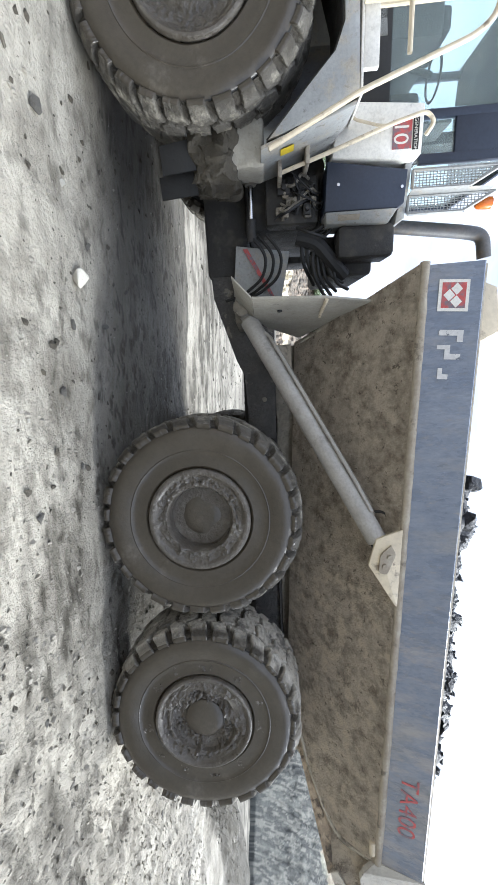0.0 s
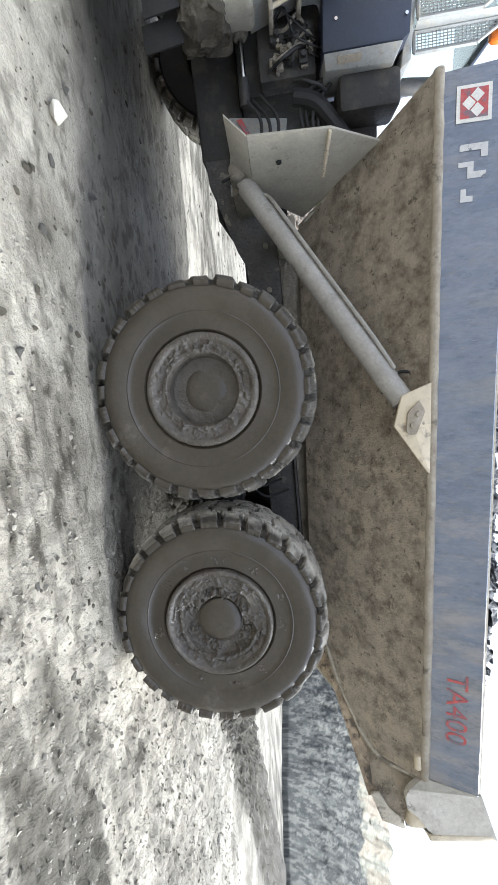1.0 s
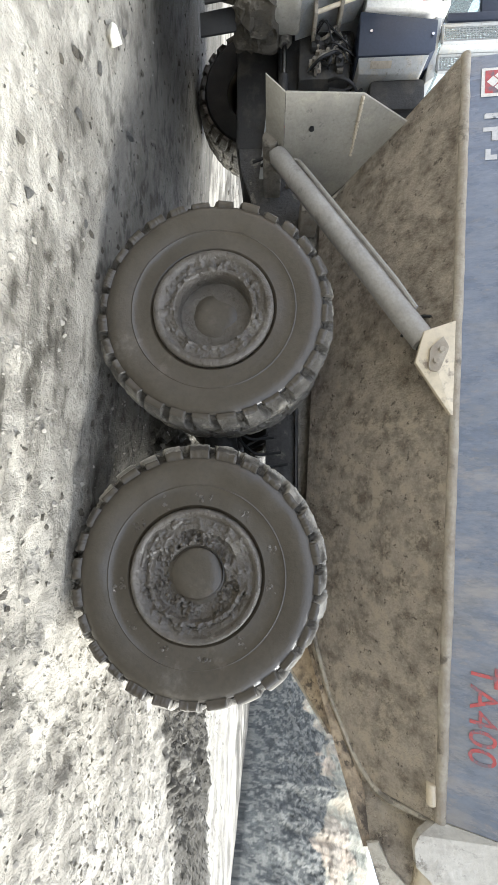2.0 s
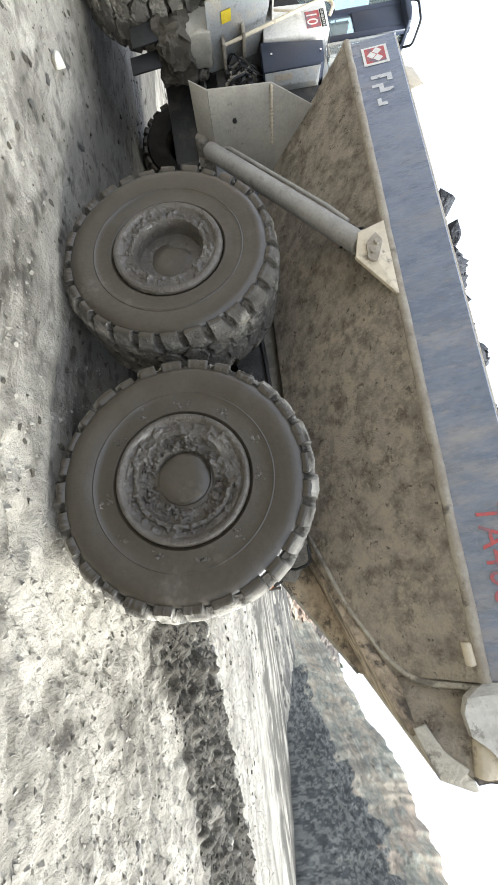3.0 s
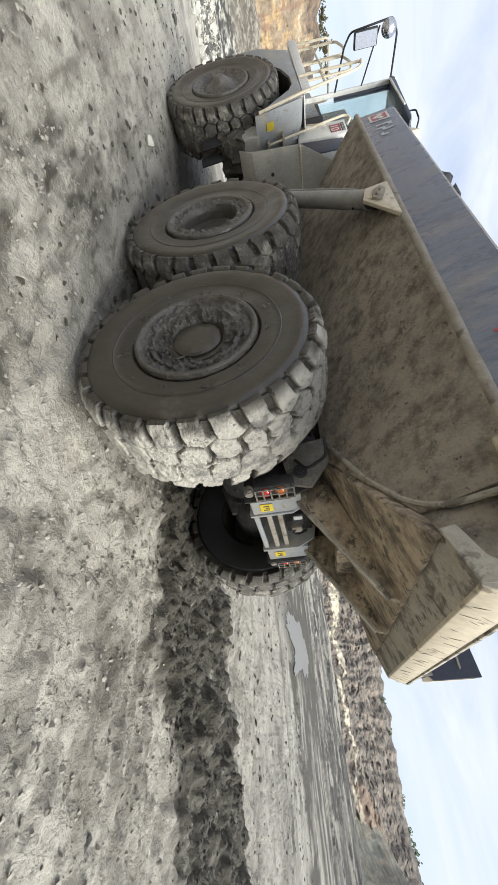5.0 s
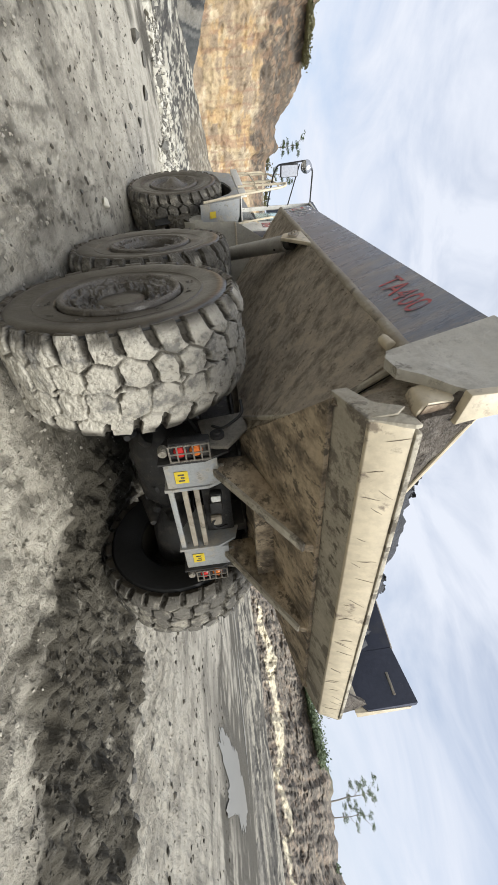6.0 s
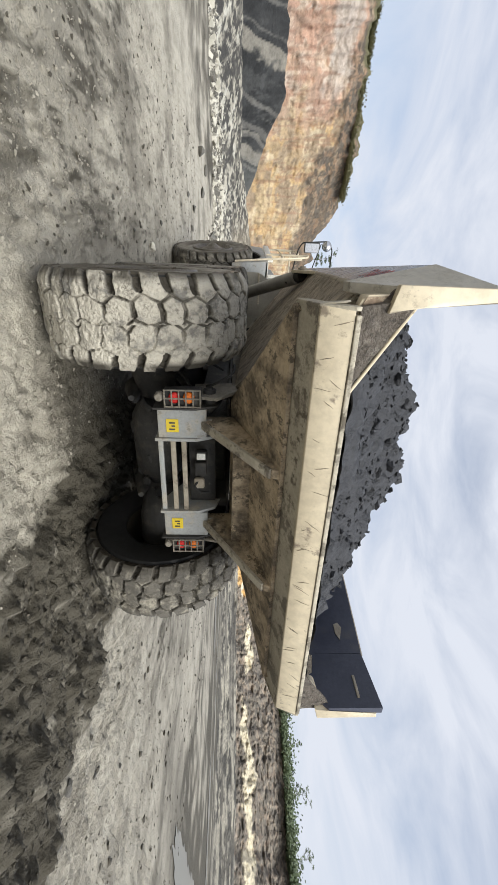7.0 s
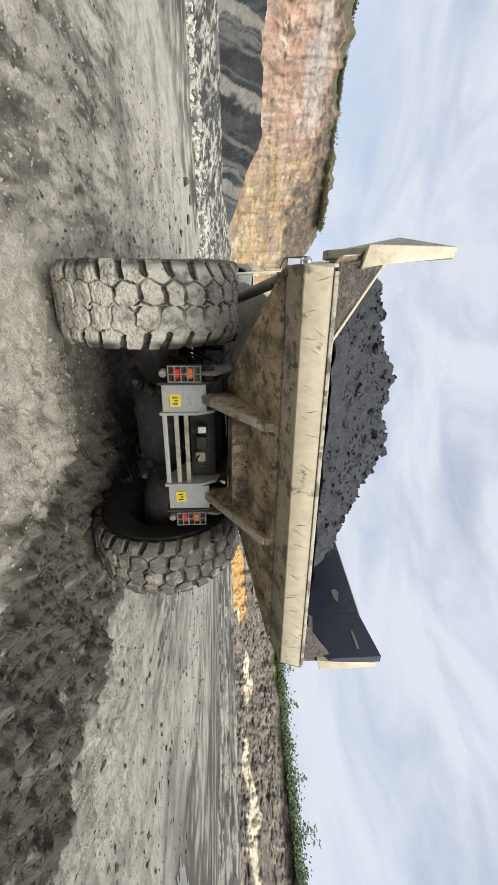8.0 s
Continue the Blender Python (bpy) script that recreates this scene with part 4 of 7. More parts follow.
def tyre_mesh():
    bm = bmesh.new()
    prof = [(.41, -.20), (.450, -.29), (.463, -.325), (.482, -.340), (.53, -.336), (.575, -.338), (.612, -.345), (.619, -.351), (.627, -.347), (.66, -.357), (.695, -.364), (.73, -.370), (.765, -.371), (.790, -.366), (.808, -.356), (.822, -.345), (.830, -.325), (.838, -.2), (.838, 0), (.838, .2), (.803, .315), (.797, .345), (.778, .366), (.70, .372), (.52, .345), (.474, .325), (.462, .285), (.42, .22)]
    lathe(bm, prof, 128, 0.008, closed=True)
    for v in bm.verts:
        r_ = math.hypot(v.co.x, v.co.z)
        if r_ > .85:
            k = 1 + (0.030 * noise.noise(v.co * 9) + 0.016 * noise.noise(v.co * 23)) / r_
            v.co.x, v.co.z = v.co.x * k, v.co.z * k
    me = mesh_of(bm, "tyre", TYRE)
    # the wall towards the axle and the tread notches are blackened, their shade put into the colour
    me.materials.append(RUBBER)
    for f in me.polygons:
        if f.center.y > .3 or math.hypot(f.center.x, f.center.z) > .815:
            f.material_index = 1
    return me


def lug_mesh(top, sides):
    """Worn tread: two rows of shoulder blocks and two of six-sided middle blocks, parted by grooves that mud half fills."""
    count, na, ny = 28, 1500, 116
    pitch = 2 * math.pi * R / count
    rng = np.random.default_rng(4)
    seeds, lifts, outer_row, row_of = [], [], [], []
    for k in range(count):
        for y, off in ((-.290, 0.0), (-.092, .52), (.092, .02), (.290, .5)):
            seeds.append(((k + off) * pitch + rng.uniform(-.026, .026), y + rng.uniform(-.018, .018)))
            lifts.append(rng.uniform(-.020, .004))
            outer_row.append(abs(y) > .2)
            row_of.append(y)
    base = np.array(seeds)
    length = count * pitch
    all_seeds = np.concatenate([base - (length, 0), base, base + (length, 0)])
    lifts, outer_row, row_of = np.tile(lifts, 3), np.tile(outer_row, 3), np.tile(row_of, 3)
    edge_y = np.linspace(-.366, .366, ny)
    U, Y = np.meshgrid(np.arange(na) * length / na, edge_y, indexing="ij")
    T = U / R
    cx, cz = np.cos(T) * 3, np.sin(T) * 3
    turn = cx * 1.7 + cz * 2.3
    wu = U + 0.026 * fbm(turn * 1.6, Y * 11, 3, 3) + 0.30 * np.clip(np.abs(Y) - .10, 0, 1) - 0.03 * np.sign(Y)
    wy = Y + 0.024 * fbm(turn * 1.6 + 9, Y * 11, 3, 8)
    d = np.hypot(wu[..., None] - all_seeds[:, 0], (wy[..., None] - all_seeds[:, 1]) * 1.0)
    order = np.argpartition(d, 2, axis=-1)[..., :2]
    d2 = np.take_along_axis(d, order, -1)
    first = np.where(d2[..., 0] <= d2[..., 1], order[..., 0], order[..., 1])
    second = np.where(d2[..., 0] <= d2[..., 1], order[..., 1], order[..., 0])
    apart = np.hypot(all_seeds[first, 0] - all_seeds[second, 0], all_seeds[first, 1] - all_seeds[second, 1])
    border = (d2.max(-1) ** 2 - d2.min(-1) ** 2) / (2 * apart)
    notch = outer_row[first] & outer_row[second]
    mud = fbm(turn * 1.1, Y * 7, 2, 15)
    inner = ~notch & (row_of[first] == row_of[second])
    wide = np.clip((np.abs(Y) - .12) / .20, 0, 1)
    width = np.where(notch, .015 + .011 * wide, np.where(inner, .008 + .016 * np.clip(mud + .35, 0, 1), .0035 + .006 * np.clip(mud + .35, 0, 1)))
    depth = np.where(notch, .052 + .004 * wide, np.where(inner, np.clip(.045 + .04 * mud, .025, .07), np.clip(.030 + .030 * mud, .014, .05)))
    gap = np.clip(1 - (border - width) / np.where(notch, .013, .006), 0, 1)
    gap = gap * gap * (3 - 2 * gap)
    drop = 0.055 * np.maximum(0.0, (np.abs(Y) - 0.25) / 0.115) ** 1.6
    crumb = 0.018 * fbm(turn * 4.0, Y * 24, 3, 22, 0.65) + 0.007 * fbm(turn * 1.4, Y * 8, 2, 25)
    rr = R + lifts[first] * (1 - gap) - drop - depth * gap + crumb * (0.5 + 1.1 * gap)
    yy = Y * (1 - 0.05 * gap * (np.abs(Y) > .34))
    full_mud = np.concatenate([mud[:, :2], mud, mud[:, -2:]], 1)
    # the blocks' outer walls go down into the shoulder of the tyre
    for s_, j in ((-1, 0), (1, ny - 1)):
        foot_r, foot_y = np.full((na, 1), .805), np.full((na, 1), .345 * s_)
        ragged = fbm(turn[:, :1] * 5.0, turn[:, :1] * 0 + s_, 3, 27, 0.65)
        mid_r, mid_y = np.minimum(rr[:, j:j + 1], .852) - .016 + .012 * ragged, yy[:, j:j + 1] + (.002 + .014 * ragged) * s_
        if s_ < 0:
            rr, yy = np.concatenate([foot_r, mid_r, rr], 1), np.concatenate([foot_y, mid_y, yy], 1)
            gap = np.concatenate([gap[:, :1], gap[:, :1], gap], 1)
            notch = np.concatenate([notch[:, :1] | True, notch[:, :1], notch], 1)
            T = np.concatenate([T[:, :1], T[:, :1], T], 1)
            ny, j = ny + 2, 0
        else:
            rr, yy = np.concatenate([rr, mid_r, foot_r], 1), np.concatenate([yy, mid_y, foot_y], 1)
            gap = np.concatenate([gap, gap[:, -1:], gap[:, -1:]], 1)
            notch = np.concatenate([notch, notch[:, -1:], notch[:, -1:] | True], 1)
            T = np.concatenate([T, T[:, :1], T[:, :1]], 1)
            ny += 2
    verts = np.stack([rr * np.cos(T), yy, rr * np.sin(T)], -1).reshape(-1, 3)
    idx = np.arange(na * ny).reshape(na, ny)
    nxt = np.roll(idx, -1, 0)
    quads = np.stack([idx[:, :-1], idx[:, 1:], nxt[:, 1:], nxt[:, :-1]], -1).reshape(-1, 4)
    me = bpy.data.meshes.new("tread")
    me.from_pydata(verts.tolist(), [], quads.tolist())
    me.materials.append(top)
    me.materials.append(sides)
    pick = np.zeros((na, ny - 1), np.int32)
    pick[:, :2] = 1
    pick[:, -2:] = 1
    tread_dark = np.clip(gap * 1.5 - 0.1, 0, 1) * np.where(notch, np.clip((np.abs(yy) - .09) / .05, 0, 1), 0.55 * np.clip(1.0 + 2.0 * full_mud, 0, 1.6))
    tread_dark = np.maximum(tread_dark, np.clip((np.abs(yy) - .275) / .05, 0, 1) * np.clip(0.75 + 1.6 * full_mud, 0, 1))
    me.attributes.new("tread_dark", 'FLOAT', 'POINT').data.foreach_set("value", tread_dark.astype(np.float32).ravel())
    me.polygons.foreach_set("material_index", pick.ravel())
    me.polygons.foreach_set("use_smooth", np.ones(len(quads), bool))
    return me


TYRE_ME = tyre_mesh()
LUG_DRY_ME, LUG_DARK_ME = lug_mesh(LUG, TYRE), lug_mesh(LUG_DARK, TYRE)


def rim_mesh(prof, wob, seed, fill=(0.0, 0.0), hub_r=0.2, lo=0.24, hi=0.43):
    """A turned rim; wet mud lies on it in uneven lumps, thickest round one bearing (fill: bearing in radians, depth)."""
    bm = bmesh.new()
    fine = []
    for (r0, y0), (r1, y1) in zip(prof, prof[1:]):
        n = max(1, int(math.hypot(r1 - r0, y1 - y0) / 0.007))
        fine += [(r0 + (r1 - r0) * k / n, y0 + (y1 - y0) * k / n) for k in range(n)]
    lathe(bm, fine + [prof[-1]], 230, 0, seed)
    for v in bm.verts:
        r_ = math.hypot(v.co.x, v.co.z)
        edge = max(0.0, min(1, (hi - r_) / 0.025, (r_ - hub_r) / 0.02))
        if edge > 0:
            p = Vector((v.co.x, seed, v.co.z))
            lumps = max(0, noise.noise(p * 10) + 0.7 * noise.noise(p * 24) + 0.6 * noise.noise(p * 52) + 0.10)
            side = 0.5 + 0.5 * math.cos(math.atan2(v.co.z, v.co.x) - fill[0])
            heap = fill[1] * max(0, side + 0.8 * noise.noise(p * 4.5) - 0.45) * (0.8 + 0.5 * noise.noise(p * 30))
            v.co.y = max(v.co.y - edge * (wob * lumps + heap), min(v.co.y, -.335 - 0.03 * lumps))
    return mesh_of(bm, "rim", MUD, angle=75)


RIM_DEEP = rim_mesh([(.48, -.20), (.45, -.25), (.459, -.335), (.452, -.358), (.430, -.366), (.408, -.362), (.385, -.338), (.335, -.322), (.328, -.335), (.300, -.335), (.290, -.318), (.278, -.28), (.27, -.15), (.0001, -.14)], 0.050, 3.0, (1.2, .03), .29)
RIM_FULL = rim_mesh([(.48, -.20), (.45, -.25), (.460, -.335), (.453, -.366), (.435, -.374), (.418, -.366), (.395, -.335), (.355, -.31), (.345, -.33), (.320, -.33), (.305, -.29), (.275, -.265), (.24, -.262), (.0001, -.262)], 0.055, 8.0, (2.9, .13), .19)
RIM_FRONT = rim_mesh([(.48, -.20), (.45, -.25), (.459, -.335), (.447, -.362), (.425, -.366), (.395, -.335), (.36, -.31), (.28, -.29), (.20, -.33), (.15, -.36), (.10, -.40), (.06, -.43), (.0001, -.44)], 0.02, 5.0)


def hub_mesh(y0, y1, r_):
    bm = bmesh.new()
    lathe(bm, [(r_ + 0.03, y0), (r_ + 0.028, y0 - 0.02), (r_, y0 - 0.025), (r_ - 0.004, y1 + 0.012), (r_ - 0.02, y1), (r_ * .5, y1 - 0.004), (0.0001, y1 - 0.006)], 56, 0.006, 1.0)
    return mesh_of(bm, "hub", TYRE)


HUB_DEEP, HUB_FULL = hub_mesh(-.13, -.20, .195), hub_mesh(-.25, -.305, .185)
bm = bmesh.new()
tube(bm, [(0, 0, 0), (0, -0.035, 0)], 0.015, 6)
BOLT_ME = mesh_of(bm, "bolt", MUD)


def clump_mesh(seed, count, r0, r1, y, size):
    bm = bmesh.new()
    rnd = random.Random(seed)
    for _ in range(count):
        t, r_ = rnd.uniform(0, 6.28), rnd.uniform(r0, r1)
        hull(bm, (r_ * math.cos(t), y, r_ * math.sin(t)), size * rnd.uniform(.4, 1.2), rnd, 10, (1, .5, 1))
    return mesh_of(bm, "mud_clumps", MUD, angle=80)


def smear_mesh(seed):
    """Small patches of mud stuck to the sidewall round the rim."""
    bm = bmesh.new()
    rnd = random.Random(seed)
    for k in range(11):
        t, r_ = 2 * math.pi * k / 11 + rnd.uniform(-.15, .15), rnd.uniform(.52, .57)
        for _ in range(rnd.randrange(5, 10)):
            q, rr_ = t + rnd.gauss(0, .055), r_ + rnd.gauss(0, .022)
            hull(bm, (rr_ * math.cos(q), -.337, rr_ * math.sin(q)), rnd.uniform(.010, .024), rnd, 10, (1, .45, 1))
    return mesh_of(bm, "mud_clumps", MUD, angle=80)


CLUMPS = smear_mesh(9)
CLUMPS_IN = clump_mesh(10, 26, .20, .30, -.30, .026)


def wheel(m, rim_me, hub_me, parent, bolts=False, muddy=False, dry=False):
    rim = same("wheel", rim_me, parent, m)
    tagged(rim, "big earthmover wheel caked in wet grey mud")
    same("tyre", TYRE_ME, rim, Matrix())
    same("tread", LUG_DRY_ME if dry else LUG_DARK_ME, rim, Matrix())
    if hub_me:
        same("hub", hub_me, rim, Matrix())
    if bolts:
        for k in range(24):
            t = 2 * math.pi * k / 24
            same("bolt", BOLT_ME, rim, pose(.235 * math.cos(t), -.145, .235 * math.sin(t)))
    if muddy:
        tagged(same("mud_clumps", CLUMPS, rim, Matrix()), "splashes of wet mud", kind="stuff")
        tagged(same("mud_clumps", CLUMPS_IN, rim, Matrix()), "splashes of wet mud", kind="stuff")
    return rim


wheel(pose(0, -1.35, 0.845, 0, 20, 0), RIM_FULL, HUB_FULL, truck, muddy=True, dry=True)
wheel(pose(-1.95, -1.35, 0.905, 0, 75, 0), RIM_DEEP, HUB_DEEP, truck, bolts=True)
wheel(pose(0, 1.45, 0.845, 0, 40, 180), RIM_FULL, None, truck)
wheel(pose(-1.95, 1.45, 0.905, 0, 10, 180), RIM_DEEP, None, truck)

XF, XR = -4.01, 1.44


def along(lo, hi, n):
    return [lo + (hi - lo) * k / n for k in range(n + 1)]


def sheet(rows, thick):
    """A bent plate from rows of points, given a thickness."""
    bm = bmesh.new()
    vs = [[bm.verts.new(p) for p in row] for row in rows]
    for a_, b_ in zip(vs, vs[1:]):
        for k in range(len(a_) - 1):
            bm.faces.new((a_[k], a_[k + 1], b_[k + 1], b_[k]))
    bmesh.ops.recalc_face_normals(bm, faces=bm.faces)
    bmesh.ops.solidify(bm, geom=list(bm.faces), thickness=thick)
    return bm


def tray_side(s):
    """One side of the tray; s is -1 on the near side, 1 on the far side."""
    y = 1.68 * s
    crest = top_z if s < 0 else far_top_z
    lean_f, lean_r = (lean_of(XF), LEAN) if s < 0 else (0.0, 0.0)
    bm = bmesh.new()
    rings = []
    for x in along(XF, XR, 28):
        # a twisted plate, upright at the front and leaning out at the tail
        over = y + (lean_f + (lean_r - lean_f) * (x - XF) / (XR - XF)) * s
        ring = [(x, y, rail_z(x)), (x, over - .008 * s, crest(x) - .004), (x, over - .014 * s, crest(x)), (x, over - 0.07 * s, crest(x)), (x, y - 0.07 * s, rail_z(x))]
        ring.insert(1, (x, y + (over - y) * .97, rail_z(x) + .97 * (crest(x) - rail_z(x))))
        rings.append([bm.verts.new(p) for p in ring])
    for p, q in zip(rings, rings[1:]):
        for k in range(6):
            bm.faces.new((p[k], q[k], q[(k + 1) % 6], p[(k + 1) % 6]))
    bm.faces.new(rings[0])
    bm.faces.new(rings[-1][::-1])
    bmesh.ops.recalc_face_normals(bm, faces=bm.faces)
    panel = part("side_panel", bm, NAVY if s < 0 else NAVY_SHADED, truck, "scratched dark blue upper tray side")
    bm = bmesh.new()
    rnd = random.Random(3)
    xs = along(XF - .02, XR, 44)
    tube(bm, [(x, y + 0.004 * s + rnd.uniform(-.002, .002), rail_z(x) - 0.008 + rnd.uniform(-.002, .002)) for x in xs], [0.038 + rnd.uniform(-.0025, .0025) for _ in xs], 12)
    part("side_rail", bm, RAIL, truck, "worn tan rail along the tray side")
    bm = bmesh.new()
    tube(bm, [(XF + .02, y + (lean_f - 0.035) * s, crest(XF)), (XR, y + (lean_r - 0.035) * s, crest(XR))], 0.022, 8)
    part("top_rail", bm, RAIL, truck)
    out = [(-4.02, rail_z(-4.02))] + [(x, rail_z(x)) for x in (-3.6, -2.5, -1.5, -.5, .55, 1.0, 1.44)]
    low = [(-3.78, 2.30, 1.02), (-3.62, belly_z(-3.62), belly_y(-3.62))] + [(x, belly_z(x), belly_y(x)) for x in (-2.5, -1.5, -.5, .55)] + [(1.02, 1.84, 1.06), (1.44, 2.04, 1.36)]
    rows = []
    for (x, z), (x2, z2, y2) in zip(out, low):
        a_, b_ = Vector((x, 1.672 * s, z - .022)), Vector((x2, y2 * s, z2))
        rows.append([a_.lerp(b_, k / 6) for k in range(7)])
    part("side_plate", sheet(rows, 0.03), BED, truck, "mud-stained sloping tray plate")
    # bead of weld and trim round the lower rear edge of the sloping plate
    bm = bmesh.new()
    tube(bm, bend([(0.35, (belly_y(.35) + .03) * s, belly_z(.35) - .02), (1.02, 1.10 * s, 1.85), (1.34, 1.33 * s, 2.00), (1.46, 1.48 * s, 2.12), (1.47, 1.66 * s, rail_z(1.44) - .03)], .12), 0.019, 8)
    part("edge_bead", bm, PITTED, truck, "rough weld bead edging the tray plate")
    return panel


left_panel, right_panel = tray_side(-1), tray_side(1)
b0, b1 = belly_y(-3.62), belly_y(0.55)
bm = bmesh.new()
plate(bm, [(-3.62, -b0, belly_z(-3.62)), (0.55, -b1, belly_z(0.55)), (0.55, b1, belly_z(0.55)), (-3.62, b0, belly_z(-3.62))], (0, 0, 0.03))
part("tray_floor", bm, BED, truck)
TAN = material("rusty_tan_underside", (0.52, 0.42, 0.29), (0.40, 0.315, 0.21), 4.5, (0.7, 0.95), bump=0.3, fine=26, c3=(0.115, 0.095, 0.072), patch=4.5, patch_at=(0.43, 0.60), dist=0.04, stretch=(.9, 1.1, 1.1), speck=((0.15, 0.127, 0.098), 17, 0.52, 0.9))
cake(TAN, (0.070, 0.058, 0.044), -60, -50, 8, 0.535, (.8, 1.2, 1), 0.85, 0.05)
rows = []
for k in range(9):
    f = k / 8
    x = 0.55 + (1.66 - 0.55) * f
    w = b1 + (1.62 - b1) * f
    z = belly_z(.55) - .01 + (2.02 - belly_z(.55)) * f
    rows.append([(x, w * (j / 8), z) for j in range(-8, 9)])
part("tail_floor", sheet(rows, 0.03), TAN, truck, "rust-streaked tan underside of the tray tail")
for s in (-1, 1):
    # skirt that closes the side plate down to the tail floor
    edge = [((.45, belly_y(.45) * s, belly_z(.45) + .02), (.45, (belly_y(.45) - .02) * s, belly_z(.45) - .02)), ((1.02, 1.065 * s, 1.85), (1.02, 1.062 * s, 1.795)), ((1.44, 1.365 * s, 2.05), (1.44, 1.425 * s, 1.935)), ((1.67, 1.59 * s, 2.04), (1.67, 1.615 * s, 2.005))]
    part("tail_skirt", sheet(edge, 0.02), TAN, truck, "tan skirt plate under the tray side")
bm = bmesh.new()
plate(bm, [(1.655, -1.62, 2.012), (1.885, -1.62, 2.085), (1.885, 1.68, 2.085), (1.655, 1.66, 2.012)], (0, 0, 0.03))
part("tail_underside", bm, PITTED, truck, "tan underside of the tail lip")
bm = bmesh.new()
plate(bm, [(1.890, -1.635, 2.080), (1.955, -1.635, 2.245), (1.955, 1.69, 2.245), (1.890, 1.69, 2.080)], (-0.05, 0, 0.0), 0.008)
lip = part("tail_lip", bm, CREAM, truck, "scraped cream tail lip plate")
rnd = random.Random(17)
for k in range(26):
    # cuts and gouges across the lip
    y0, f0 = -1.55 + 3.15 * (k + rnd.uniform(-.9, .9)) / 25, rnd.uniform(0, .55)
    f1 = min(1, f0 + rnd.uniform(.1, .7))
    bm = bmesh.new()
    pts, lean = [], rnd.uniform(-.12, .12)
    for j in range(5):
        f = f0 + (f1 - f0) * j / 4
        pts.append((1.8915 + .065 * f, y0 + lean * (f - f0) + rnd.uniform(-.002, .002), 2.080 + .165 * f))
    tube(bm, pts, [.0006, .0014, rnd.uniform(.0014, .0028), .0012, .0006], 5)
    part("gouge", bm, GOUGE, lip)
bm = bmesh.new()
plate(bm, [(1.965, -1.60, 2.247), (1.965, -1.60, 2.275), (1.965, 1.66, 2.275), (1.965, 1.66, 2.247)], (-0.10, 0, 0.0), 0.006)
part("tail_edge", bm, PITTED, truck, "scuffed steel edge on the tail lip")
bm = bmesh.new()
plate(bm, [(-3.62, -b0, belly_z(-3.62)), (-3.80, -1.02, 2.32), (-3.97, -1.64, rail_z(-3.97)), (-3.97, -1.66, top_z(-3.97) - .03), (-3.97, 1.63, far_top_z(-3.97) - .03), (-3.97, 1.63, rail_z(-3.97)), (-3.80, 1.02, 2.32), (-3.62, b0, belly_z(-3.62))], (0.03, 0, 0))
part("front_wall", bm, BED, truck)
bm = bmesh.new()
plate(bm, [(-3.95, -1.52, 3.30), (-3.66, -1.60, 3.26), (-3.38, -1.60, 3.30), (-3.48, -1.58, 3.50), (-3.86, -1.50, 3.52)], (0, 0.10, 0.03), 0.01)
box(bm, (-3.965, -1.40, 3.24), (-3.82, 1.40, 3.48), 0.02)
part("spill_guard", bm, CREAM, truck, "cream spill guard at the head of the tray")


RUSTY = material("rusty_brown_steel", (0.26, 0.19, 0.13), (0.17, 0.125, 0.09), 14, (0.6, 0.9), bump=0.6, fine=40, c3=(0.40, 0.33, 0.24), patch=12, patch_at=(0.52, 0.62))
CRUST = material("crusted_brown_mud", (0.23, 0.198, 0.165), (0.14, 0.122, 0.105), 22, (0.75, 0.97), bump=1.0, fine=60, dist=0.05, c3=(0.34, 0.31, 0.265), patch=14, patch_at=(0.54, 0.62), speck=((0.05, 0.045, 0.04), 34, 0.54, 0.9))
WINGPAINT = material("scuffed_pale_paint", (0.60, 0.575, 0.51), (0.52, 0.495, 0.43), 3, (0.45, 0.75), bump=0.35, fine=22, c3=(0.36, 0.33, 0.275), patch=2.6, patch_at=(0.52, 0.66), dist=0.03, speck=((0.13, 0.115, 0.09), 10, 0.555, 0.85))


